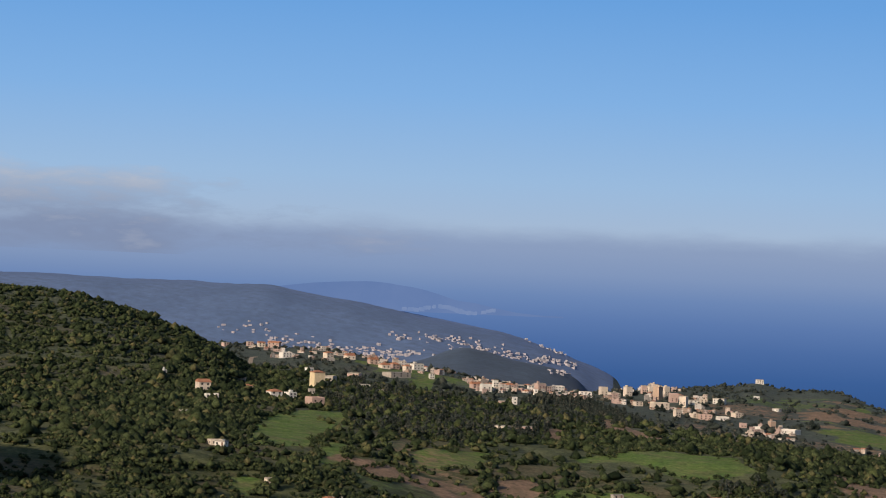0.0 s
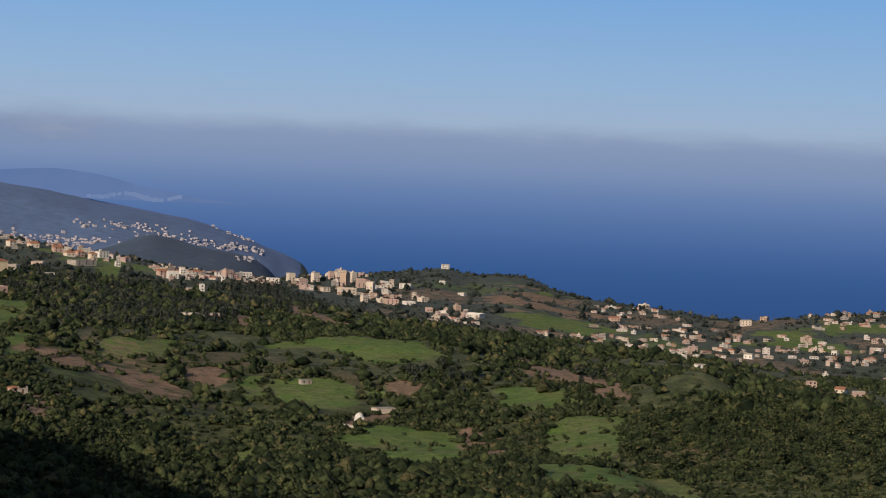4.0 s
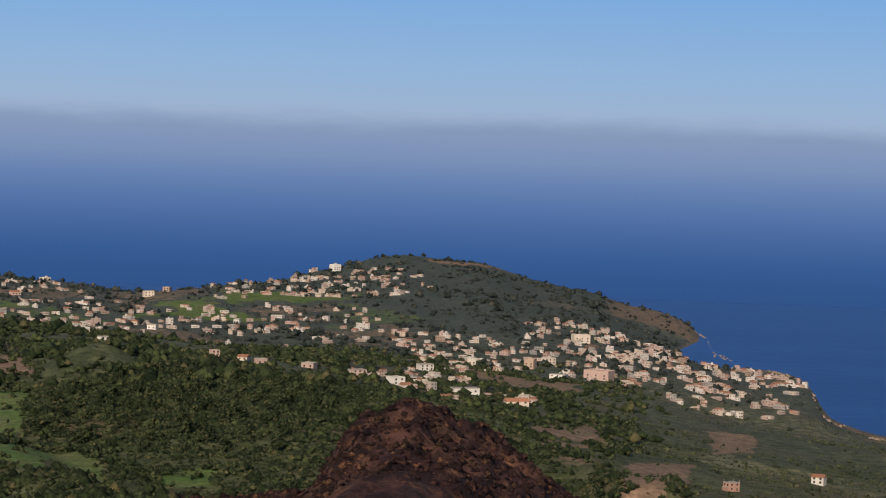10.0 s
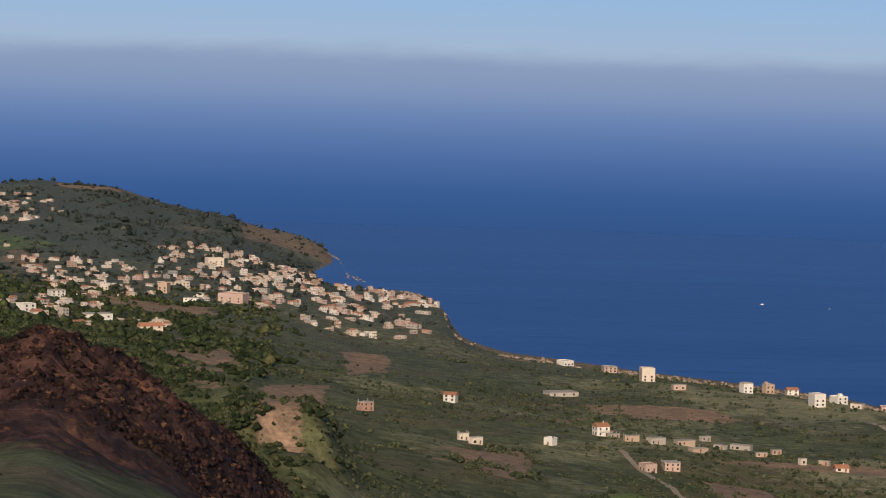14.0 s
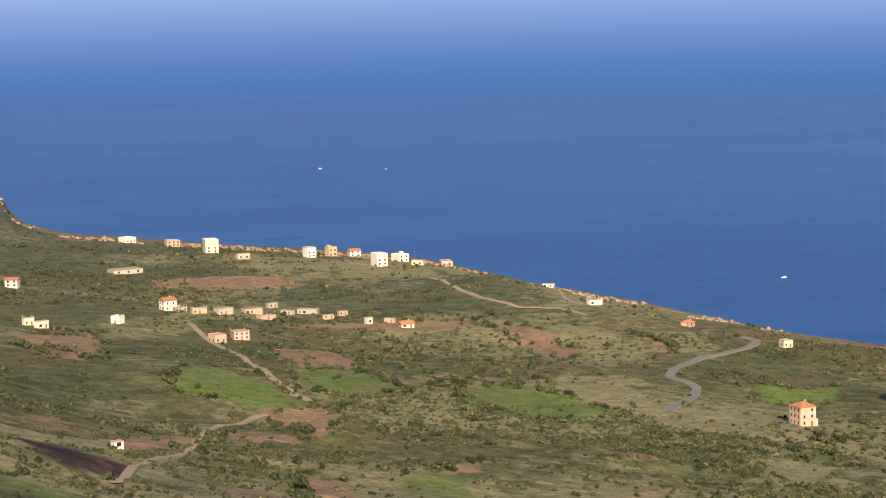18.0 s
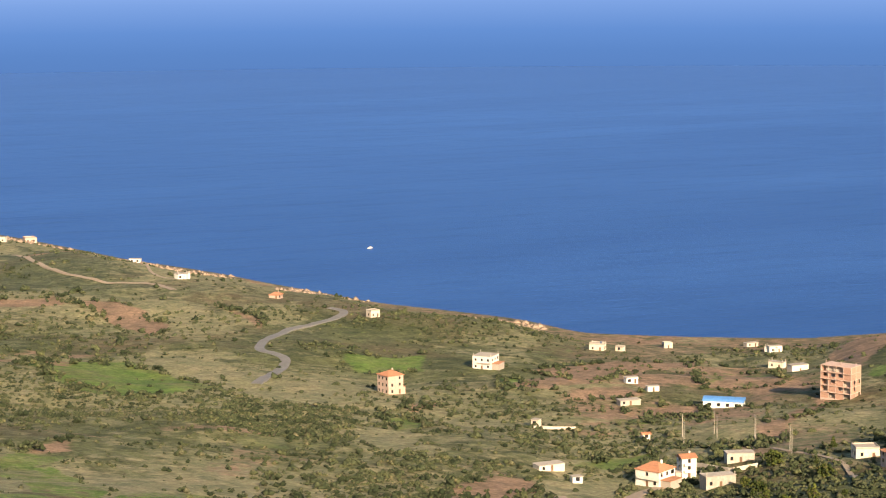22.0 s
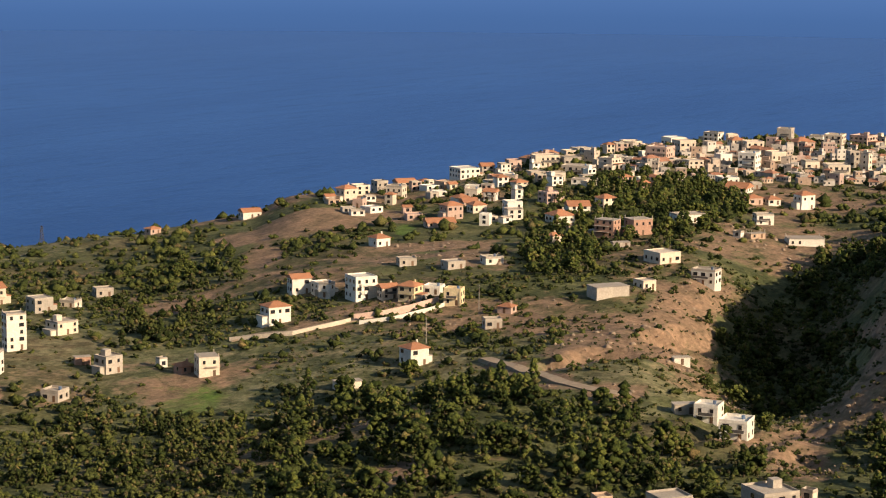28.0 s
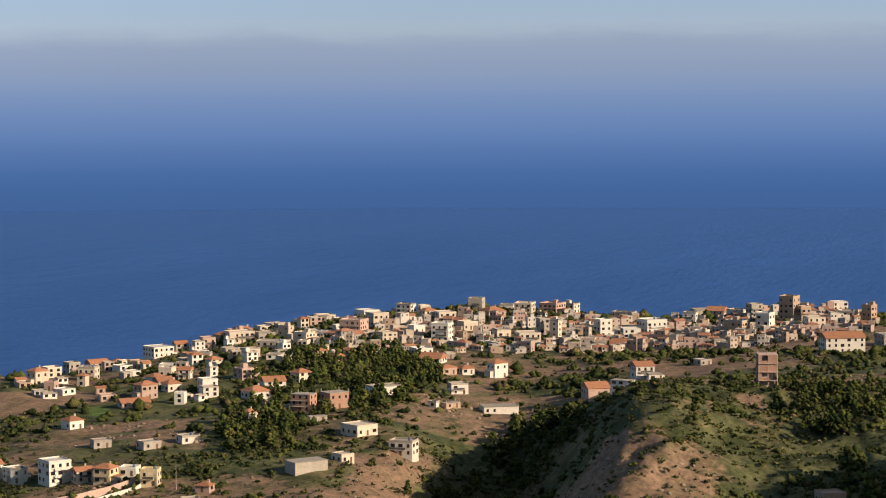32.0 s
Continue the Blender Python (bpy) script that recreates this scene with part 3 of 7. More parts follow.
EARTH_D = [
    [(19, 1108), (50, 1167), (67, 1133), (56, 984), (33, 997)],
    [(125, 1583), (229, 1563), (215, 1522), (135, 1509)],
    [(82, 1407), (127, 1505), (106, 1390)],
    [(116, 864), (150, 884), (128, 757), (119, 754), (113, 828)],
    [(160, 1161), (196, 1154), (191, 1060), (155, 1044)],
    [(154, 703), (173, 715), (167, 691), (153, 687)],
]
EARTH_E = [
    [(304, 1247), (329, 1226), (325, 1133), (303, 1104), (304, 1170)],
    [(378, 1212), (383, 1137), (373, 1118)],
    [(49, 728), (81, 771), (68, 699), (45, 678)],
    [(156, 1563), (231, 1548), (242, 1513), (160, 1493)],
    [(175, 1266), (298, 1267), (297, 1234), (185, 1246)],
    [(34, 1140), (70, 1170), (56, 989), (36, 1049)],
]
EARTH_F = [
    [(37, 414), (60, 489), (75, 532), (64, 463), (39, 375)],
    [(96, 644), (114, 649), (100, 568), (85, 561)],
    [(263, 615), (308, 678), (326, 674), (288, 619)],
    [(426, 913), (537, 990), (510, 940), (438, 895)],
    [(616, 827), (589, 746), (568, 711), (577, 759)],
    [(631, 960), (750, 1079), (677, 957), (599, 885)],
]
EARTH_G = [
    [(450, 733), (540, 831), (537, 816), (438, 698)],
    [(462, 966), (536, 1005), (589, 1013), (554, 976), (459, 917)],
    [(650, 870), (672, 869), (592, 752), (583, 766)],
    [(598, 645), (608, 602), (578, 575), (536, 550), (530, 567)],
    [(457, 542), (471, 542), (432, 495), (423, 500)],
    [(797, 651), (831, 633), (883, 609), (864, 586), (811, 578), (783, 622)],
]
EARTH_H = [
    [(596, 638), (602, 613), (596, 588), (560, 562), (545, 570), (554, 594)],
    [(469, 329), (483, 325), (474, 305), (460, 308)],
]
LAWNS_A = [
    [(87, 964), (110, 985), (135, 915), (136, 879), (116, 861), (85, 888)],
    [(155, 1044), (184, 1051), (193, 954), (167, 927), (143, 934)],
    [(211, 992), (250, 994), (272, 973), (286, 912), (231, 870), (215, 928)],
    [(209, 520), (232, 542), (208, 472), (147, 348), (149, 371)],
    [(95, 335), (111, 355), (96, 305), (82, 285)],
    [(41, 271), (75, 375), (72, 334), (48, 256), (38, 249)],
]
LAWNS_B = [
    [(33, 370), (41, 412), (34, 346), (29, 323)],
    [(561, 963), (595, 969), (573, 900), (531, 895)],
    [(227, 1004), (269, 1003), (259, 920), (221, 871), (206, 928)],
    [(586, 686), (590, 669), (561, 634), (566, 663)],
    [(576, 684), (586, 669), (535, 611), (537, 633)],
    [(562, 486), (573, 468), (551, 448), (537, 453)],
]
LAWNS_C = [
    [(409, 449), (410, 428), (386, 405), (371, 410)],
]
LAWNS_D = [
    [(388, 1027), (437, 1034), (413, 980), (371, 982)],
    [(331, 829), (352, 841), (332, 791), (313, 782)],
    [(553, 953), (604, 956), (558, 883), (520, 896)],
    [(438, 944), (447, 937), (434, 901), (421, 905)],
    [(375, 735), (402, 738), (382, 702), (356, 695)],
    [(442, 844), (465, 845), (439, 801), (426, 811)],
    [(430, 733), (437, 727), (421, 700), (415, 708)],
    [(600, 873), (604, 859), (583, 837), (580, 848)],
]
MEADOWS = MEADOWS_A + MEADOWS_B + MEADOWS_C + MEADOWS_D + LAWNS_A + LAWNS_B + LAWNS_C + LAWNS_D
EARTH_K = [
    [(596, 349), (650, 374), (677, 360), (689, 345), (640, 326), (591, 332)],
    [(606, 385), (606, 361), (566, 314), (584, 301), (550, 285), (539, 299), (563, 320)],
    [(776, 386), (795, 373), (727, 348), (671, 343), (692, 363)],
    [(753, 304), (680, 254), (646, 239), (647, 255)],
]
EARTH_L = [
    [(-577, 3569), (-449, 3529), (-501, 3477), (-555, 3468)],
]
EARTH_M = [
    [(442, 895), (479, 902), (485, 881), (464, 876), (436, 876)],
    [(469, 858), (489, 848), (465, 798), (462, 839)],
    [(437, 727), (447, 719), (423, 676), (413, 684)],
    [(355, 863), (371, 877), (376, 867), (354, 847)],
    [(634, 844), (667, 868), (588, 747), (572, 733), (597, 788)],
]
EARTH = EARTH_L + EARTH_K + EARTH_A + EARTH_B + EARTH_C + EARTH_D + EARTH_E + EARTH_F + EARTH_G + EARTH_H + EARTH_M
WOODS_NEAR = [(50.0, 939, 89, 21), (47.0, 601, 65, 54), (54.6, 569, 51, 44), (60.6, 581, 64, 30), (62.2, 1042, 81, 30),
    (60.0, 916, 55, 16), (53.8, 655, 50, 42), (62.7, 1078, 90, 32), (57.4, 631, 76, 32), (66.4, 751, 70, 18),
    (70.2, 655, 24, 14), (63.4, 560, 29, 21), (75.3, 830, 40, 16), (65.1, 804, 40, 12),
    (33.0, 640, 65, 42), (38.3, 639, 52, 50), (48.8, 646, 66, 42), (42.7, 864, 45, 10), (49.4, 881, 65, 18),
    (36.4, 1018, 42, 6), (31.2, 750, 32, 29)]
WOODS_FAR = [(22.6, 685, 59, 36), (6.8, 664, 45, 10), (-32.5, 1701, 204, 66), (-38.2, 750, 90, 24), (-24.2, 1234, 112, 19),
    (-34.0, 1888, 226, 39), (-28.8, 2220, 266, 40), (-14.8, 1022, 112, 58), (-20.6, 1279, 154, 20)]
THICKETS = [(23.4, 1250, 38, 50), (12.5, 1162, 62, 56), (11.5, 875, 75, 50), (17.0, 862, 62, 45), (4.0, 1562, 75, 75), (8.0, 1075, 50, 38), (24.5, 950, 38, 30), (-2.6, 750, 38, 25), (-38.5, 650, 112, 75), (-34, 700, 75, 50)]
PINE_SLOPES = [(72.4, 640, 30, 16), (74.6, 640, 50, 24), (76.5, 690, 50, 26), (73.2, 579, 60, 30), (75.4, 500, 60, 34), (70.4, 570, 50, 22), (66.6, 830, 50, 16),
               (67.4, 905, 45, 18), (64.2, 570, 20, 14), (68.4, 600, 20, 10)]
WOODS = [(b, d, a * 0.85, c * 0.72) if 44 < b < 63 and d < 700 else (b, d, a, c) for b, d, a, c in WOODS_NEAR] + WOODS_FAR + THICKETS + PINE_SLOPES


def wooded(x, y):
    out = np.zeros(len(x))
    for b, d, along, across in WOODS:
        px, py = spot(b, d)
        a = radians(b)
        u, v = (x - px) * math.sin(a) + (y - py) * math.cos(a), (x - px) * math.cos(a) - (y - py) * math.sin(a)
        out = np.maximum(out, np.clip(1.6 - np.sqrt((u / along) ** 2 + (v / across) ** 2), 0, 1))
    return out


def parcels(x, y):
    """Small hillside plots: a number from 0 to 1 for each plot, and how near its border is."""
    r, az = np.hypot(x, y), np.arctan2(x, y)
    u = az / 0.050 + 0.34 * lumps(x, y, 60, 31) + 0.14 * lumps(x, y, 17, 37)
    v = np.log(np.maximum(r, 1.0)) / 0.085 + 0.34 * lumps(x, y, 60, 32) + 0.14 * lumps(x, y, 17, 38)
    iu, iv = np.floor(u), np.floor(v)
    one, two, kind = np.full(len(x), 9.0), np.full(len(x), 9.0), np.zeros(len(x))
    for du in (-1, 0, 1):
        for dv in (-1, 0, 1):
            cu, cv = iu + du, iv + dv
            d = np.hypot(cu + 0.15 + 0.7 * hash2(cu, cv, 33) - u, cv + 0.15 + 0.7 * hash2(cu, cv, 34) - v)
            nearer = d < one
            two = np.where(nearer, one, np.minimum(two, d))
            kind = np.where(nearer, hash2(cu, cv, 35), kind)
            one = np.minimum(one, d)
    return kind, two - one


def field_cover(x, y, outlines, soft):
    """1 inside the outlines, falling to 0 over a short rim."""
    out = np.zeros(len(x))
    for line in outlines:
        p = np.array(line, float)
        near = np.flatnonzero((x > p[:, 0].min() - soft) & (x < p[:, 0].max() + soft) & (y > p[:, 1].min() - soft) & (y < p[:, 1].max() + soft))
        if not len(near):
            continue
        px, py = x[near], y[near]
        odd, gap = np.zeros(len(near), bool), np.full(len(near), 1e9)
        for (ax, ay), (bx, by) in zip(p, np.roll(p, -1, 0)):
            with np.errstate(divide="ignore", invalid="ignore"):
                odd ^= ((ay > py) != (by > py)) & (px < (bx - ax) * (py - ay) / (by - ay) + ax)
            t = np.clip(((px - ax) * (bx - ax) + (py - ay) * (by - ay)) / ((bx - ax) ** 2 + (by - ay) ** 2 + 1e-9), 0, 1)
            gap = np.minimum(gap, np.hypot(px - ax - t * (bx - ax), py - ay - t * (by - ay)))
        out[near] = np.maximum(out[near], np.clip(0.5 + np.where(odd, gap, -gap) / soft, 0, 1))
    return out


def cover_of(x, y):
    r, az = np.hypot(x, y), np.degrees(np.arctan2(x, y))
    out = np.zeros((len(x), 4), np.float32)
    for k, patches in ((0, PASTURE), (1, SOIL)):
        for b, d, along, across in patches:
            px, py = spot(b, d)
            a = radians(b)
            u, v = (x - px) * math.sin(a) + (y - py) * math.cos(a), (x - px) * math.cos(a) - (y - py) * math.sin(a)
            inside = 1.25 - np.sqrt((u / along) ** 2 + (v / across) ** 2) * 0.75
            out[:, k] = np.maximum(out[:, k], np.clip(inside, 0, 1))
    wx, wy = x + 5 * lumps(x, y, 26, 61), y + 5 * lumps(x, y, 26, 62)
    out[:, 0] = np.maximum(out[:, 0], 0.95 * field_cover(wx, wy, MEADOWS, 8.0))
    out[:, 1] = np.maximum(out[:, 1], 0.95 * field_cover(wx, wy, EARTH, 8.0))
    kind, edge = parcels(x, y)
    inner = np.clip(edge * 7 - 0.2, 0, 1) * (1 - np.clip(1.4 * wooded(x, y), 0, 1))
    west = inner * np.clip((-3 - az) / 2, 0, 1) * np.clip((az + 38) / 3, 0, 1) * np.clip((r - 560) / 60, 0, 1) * np.clip((3500 - r) / 300, 0, 1)
    plain = inner * np.clip((az + 3) / 2, 0, 1) * np.clip((37 - az) / 3, 0, 1) * np.clip((2100 - r) / 200, 0, 1) * np.clip((r - 400) / 60, 0, 1)
    open_land = np.clip(0.75 + 0.9 * lumps(x, y, 240, 36), 0.1, 1) * west
    out[:, 0] = np.maximum(out[:, 0], np.where(kind < 0.07, 0.72, np.where(kind < 0.30, 0.5, 0.0)) * open_land)
    out[:, 1] = np.maximum(out[:, 1], np.where(kind > 0.90, 0.75, np.where((kind > 0.74) & (r > 1250), 0.5, 0.0)) * open_land)
    near_fields = np.clip((900 - r) / 150, 0.62, 1) * plain
    out[:, 0] = np.maximum(out[:, 0], np.where(kind < 0.14, 0.56, 0.0) * near_fields)
    out[:, 1] = np.maximum(out[:, 1], np.where(kind > 0.94, 0.7, np.where(kind > 0.86, 0.48, 0.0)) * near_fields)
    flat = (az > -5) & (az < 36)
    out[:, 1] = np.maximum(out[:, 1], np.where(flat, np.clip(4 * (lumps(x * 0.5, y, 58, 14) + 0.4 * lumps(x, y, 21, 15) - 0.85), 0, 0.65), 0))
    out[:, 2] = np.clip(1.6 - np.sqrt(((az + 8.5) / 7.5) ** 2 + ((r - 462) / 94) ** 2), 0, 1)
    out[:, 2] = np.maximum(out[:, 2], np.clip(1.2 - np.sqrt(((az - 2.6) / 2.2) ** 2 + ((r - 585) / 55) ** 2), 0, 0.75))
    out[:, 3] = np.clip(0.10 + 0.15 * np.clip((az + 6) / 8, 0, 1) + 0.3 * lumps(x, y, 150, 8) + 0.22 * np.clip((az - 3) / 12, 0, 1) * np.clip((40 - az) / 12, 0, 1) + 0.4 * np.where((kind > 0.40) & (kind < 0.70), near_fields, 0) + (0.30 + 0.34 * lumps(x, y, 44, 51)) * np.clip((760 - r) / 120, 0, 1) * np.clip(az / 4, 0, 1) * np.clip((34 - az) / 4, 0, 1), 0, 1)
    out[:, 3] *= 1 - np.clip((r - 2900) / 500, 0, 1) * (az < -28)
    out[:, 1] = np.maximum(out[:, 1], np.clip((az - 36) / 14, 0, 1) * np.clip(0.32 + 0.04 * np.clip((az - 60) / 4, 0, 1) + 0.12 * np.clip((az - 67) / 2, 0, 1) + 0.42 * lumps(x, y, 48, 9) + 0.2 * lumps(x, y, 15, 10), 0, 0.85))
    beach = np.clip((az - 25) / 2, 0, 1) * np.clip((36 - az) / 2, 0, 1) * np.clip((r - 820) / 80, 0, 1)
    out[:, 1] = np.maximum(out[:, 1], beach * np.clip(0.38 + 0.35 * lumps(x, y, 40, 41) + 0.2 * lumps(x, y, 14, 42), 0, 0.7))
    out[:, 1] *= 1 - np.clip(0.8 * wooded(x, y), 0, 1) * np.clip((az - 55) / 4, 0, 1)
    out[:, 1] = np.maximum(out[:, 1], 0.55 * np.clip((az + 5.2) / 1.0, 0, 1) * (r > 3150) * (az < -1) + 0.5 * (np.abs(az + 7.6) < 0.9) * (r > 3550))
    shore = (height(x, y) < 2.6) & (r > 1100) & (r < 3400)
    out[shore, 1] = np.maximum(out[shore, 1], 0.5)
    return out


def build_ground():
    az = np.concatenate([np.arange(-50.0, -42.0, 0.4), np.arange(-42.0, 80.0, 0.105), np.arange(80.0, 310.1, 2.0)])
    az[-1] = 310.0
    r = np.concatenate([[0.05, 2.0, 6.0, 12.0, 25.0, 45.0, 80.0, 130.0, 190.0], np.exp(np.linspace(math.log(250.0), math.log(4200.0), 420)), np.linspace(421, 529, 90), np.linspace(4270, 6000, 24)])
    r = np.sort(r)
    a, d = np.meshgrid(np.radians(az), r, indexing="ij")
    x, y = (d * np.sin(a)).ravel(), (d * np.cos(a)).ravel()
    z = height(x, y)
    n, k = len(az), len(r)
    idx = np.arange(n * k).reshape(n, k)
    quads = np.stack([idx[:-1, :-1], idx[:-1, 1:], idx[1:, 1:], idx[1:, :-1]], -1).reshape(-1, 4)[:, ::-1]
    quads = quads[z[quads].max(1) > -6]
    used = np.unique(quads)
    remap = np.full(n * k, -1)
    remap[used] = np.arange(len(used))
    quads = remap[quads]
    x, y, z = x[used], y[used], z[used]
    me = bpy.data.meshes.new("ground")
    me.vertices.add(len(x))
    me.vertices.foreach_set("co", np.stack([x, y, z], 1).astype(np.float32).ravel())
    me.loops.add(quads.size)
    me.loops.foreach_set("vertex_index", quads.astype(np.int32).ravel())
    me.polygons.add(len(quads))
    me.polygons.foreach_set("loop_start", np.arange(0, quads.size, 4, dtype=np.int32))
    me.polygons.foreach_set("loop_total", np.full(len(quads), 4, np.int32))
    me.polygons.foreach_set("use_smooth", np.ones(len(quads), bool))
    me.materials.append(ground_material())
    # the far hills and woods have the blue of the air put into their base colours
    me.materials.append(surface("hazy_far_hills", (0.108, 0.172, 0.320), 1.0, second=(0.080, 0.134, 0.258), scale=0.006, fine=0.05, bump=0.0, coord="World"))
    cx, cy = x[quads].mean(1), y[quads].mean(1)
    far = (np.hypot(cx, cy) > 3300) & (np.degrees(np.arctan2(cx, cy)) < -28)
    me.materials.append(surface("hazy_far_woods", (0.056, 0.088, 0.140), 1.0, second=(0.038, 0.062, 0.104), scale=0.012, fine=0.08, bump=0.0, coord="World"))
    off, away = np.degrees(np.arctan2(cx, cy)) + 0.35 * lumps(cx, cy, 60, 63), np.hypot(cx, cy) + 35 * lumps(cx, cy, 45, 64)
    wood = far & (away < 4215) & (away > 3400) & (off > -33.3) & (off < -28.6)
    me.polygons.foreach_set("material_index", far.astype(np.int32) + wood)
    cover = me.attributes.new("cover", "FLOAT_COLOR", "POINT")
    cover.data.foreach_set("color", cover_of(x, y).ravel())
    me.update(calc_edges=True)
    return tagged(new("ground", me), "scrubby green hillside with fields sloping to the sea", "ground", kind="structure")


ground = build_ground()


def build_sea():
    n = 96
    rings = [600.0, 1200.0, 2400.0, 4980.0]
    verts = [(d * math.sin(math.tau * i / n), d * math.cos(math.tau * i / n), 0.0) for d in rings for i in range(n)]
    faces = [(k * n + i, k * n + (i + 1) % n, (k + 1) * n + (i + 1) % n, (k + 1) * n + i) for k in range(len(rings) - 1) for i in range(n)]
    faces = [f[::-1] for f in faces]
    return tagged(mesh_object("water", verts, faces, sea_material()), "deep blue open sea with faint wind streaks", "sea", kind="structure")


sea = build_sea()


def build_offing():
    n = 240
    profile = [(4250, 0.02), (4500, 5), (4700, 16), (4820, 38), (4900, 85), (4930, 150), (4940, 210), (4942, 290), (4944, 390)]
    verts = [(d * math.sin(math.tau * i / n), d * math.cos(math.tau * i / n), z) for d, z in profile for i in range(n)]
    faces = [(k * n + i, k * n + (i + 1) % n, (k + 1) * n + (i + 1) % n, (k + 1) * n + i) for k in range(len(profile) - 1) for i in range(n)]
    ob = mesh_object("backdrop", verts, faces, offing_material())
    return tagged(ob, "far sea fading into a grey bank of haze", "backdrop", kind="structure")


backdrop = build_offing()

# ---- houses: place on the plan, width, height of the walls and roof, kind and wall colour ----
UPPER = [
    (879, 628, 7.9, 9.1, "Hc"), (876, 618, 5.3, 4.3, "Fp"), (920, 626, 8.7, 7.4, "Fc"), (944, 653, 6.6, 7.1, "Fg"),
    (1000, 675, 10.8, 6.5, "Hc"), (1012, 669, 8.9, 3.8, "Hw"), (1015, 645, 12.3, 6.4, "Fw"), (958, 621, 7.9, 4.6, "Fo"),
    (924, 582, 6.7, 4.8, "Fc"), (862, 555, 8.7, 8.6, "Hp"), (883, 554, 7.2, 5.5, "Hc"), (917, 567, 6.1, 6.2, "Hw"),
    (841, 548, 13.4, 4.0, "Hp"), (883, 534, 7.6, 7.3, "Fw"), (913, 531, 8.7, 5.6, "Fp"), (876, 504, 9.9, 5.8, "Hw"),
    (822, 476, 5.5, 4.2, "Hc"), (785, 543, 7.0, 5.5, "Hw"), (741, 499, 7.3, 3.5, "Fg"), (741, 476, 7.9, 3.5, "Fg"),
]
UPPER_B = [
    (758, 468, 8.0, 3.2, "Fw"), (1032, 630, 6.0, 5.9, "Fw"), (1042, 630, 7.5, 7.1, "Fp"), (1058, 619, 15.0, 7.1, "Fc"),
    (1095, 652, 7.8, 4.0, "Hp"), (1109, 645, 11.5, 4.6, "Hw"), (1066, 607, 10.0, 4.9, "Fg"), (1086, 607, 7.6, 6.6, "Fy"),
    (1121, 631, 10.5, 3.4, "Fw"), (1154, 630, 9.2, 4.0, "Fw"), (1033, 583, 16.9, 5.8, "Fg"), (976, 592, 7.0, 4.0, "Fp"),
    (983, 567, 6.0, 5.0, "Fc"), (1057, 577, 8.8, 5.3, "Fc"), (1157, 625, 8.1, 5.8, "Hc"), (840, 459, 9.3, 8.4, "Ub"),
]
RIDGE = [
    (850, 449, 9.8, 7.4, "Ub"), (1156, 617, 10.7, 5.8, "Fc"), (1090, 563, 12.5, 9.2, "Fp"), (1177, 599, 10.8, 5.2, "Fw"),
    (1073, 534, 8.8, 5.3, "Fc"), (1117, 562, 10.2, 8.3, "Fc"), (1182, 575, 9.7, 5.8, "Fw"), (1137, 539, 7.7, 7.2, "Hc"),
    (1186, 565, 5.9, 4.0, "Fc"), (1134, 527, 10.2, 6.6, "Fc"), (1083, 505, 9.7, 10.6, "Fw"), (1096, 527, 7.5, 4.8, "Fw"),
    (1183, 529, 8.5, 7.5, "Fg"), (1163, 510, 11.4, 5.6, "Hp"), (1225, 527, 8.1, 4.1, "Fw"), (1119, 506, 9.0, 4.9, "Fc"),
    (1112, 482, 8.4, 4.8, "Fc"), (1106, 464, 12.2, 6.4, "Fc"), (1128, 464, 6.0, 9.7, "Fg"), (1123, 454, 5.0, 10.2, "Fc"),
]
RIDGE_B = [
    (1200, 505, 10.6, 5.8, "Fc"), (1214, 493, 11.8, 5.8, "Fp"), (1227, 487, 9.7, 6.5, "Fc"), (1005, 474, 11.3, 4.9, "Hw"),
    (1037, 496, 9.4, 3.5, "Fw"), (991, 432, 8.0, 9.1, "Hw"), (986, 447, 6.6, 4.3, "Hw"), (1023, 473, 5.0, 3.5, "Fg"),
    (979, 454, 7.9, 4.8, "Hp"), (924, 423, 8.3, 5.4, "Fw"), (894, 447, 14.2, 4.4, "Fw"), (888, 410, 8.0, 1.7, "So"),
    (883, 416, 3.9, 2.1, "Fw"), (901, 392, 16.0, 3.4, "Sw"), (786, 404, 10.4, 4.6, "Fc"), (776, 379, 9.8, 6.5, "Fw"),
    (817, 440, 7.6, 2.1, "Sg"),
]
EAST = [
    (913, 350, 10.0, 6.0, "Hp"), (897, 331, 9.7, 5.1, "Sw"), (972, 349, 9.2, 8.3, "Hw"), (965, 340, 7.5, 2.8, "Fw"),
    (1146, 435, 7.5, 10.8, "Fw"), (1229, 453, 13.4, 5.8, "Fp"), (1166, 435, 6.1, 4.4, "Fw"), (1161, 424, 10.1, 6.0, "Fw"),
    (1186, 420, 12.9, 8.3, "Fw"), (1094, 405, 9.5, 5.2, "Hp"), (1229, 411, 7.9, 6.9, "Fw"), (1270, 418, 10.9, 5.9, "Fg"),
    (1146, 377, 6.9, 5.3, "Fw"), (1254, 403, 10.8, 7.0, "Hp"), (1242, 386, 10.6, 5.2, "Fw"), (1176, 366, 11.1, 7.7, "Fo"),
    (1180, 351, 8.1, 11.4, "Fw"), (1232, 373, 7.4, 8.5, "Fg"), (1218, 348, 8.8, 14.5, "Fo"), (1217, 339, 6.2, 8.4, "Fo"),
]
EAST_B = [
    (1173, 321, 9.9, 9.1, "Fc"), (1056, 275, 19.9, 10.6, "Hw"), (1228, 304, 6.2, 11.2, "Fo"), (1290, 338, 9.2, 5.9, "Fw"),
    (1230, 317, 10.3, 5.6, "Fc"), (1268, 340, 5.4, 2.9, "Fw"), (1093, 260, 11.4, 5.9, "Fg"), 
    (1011, 332, 6.6, 2.3, "Fg"),
]
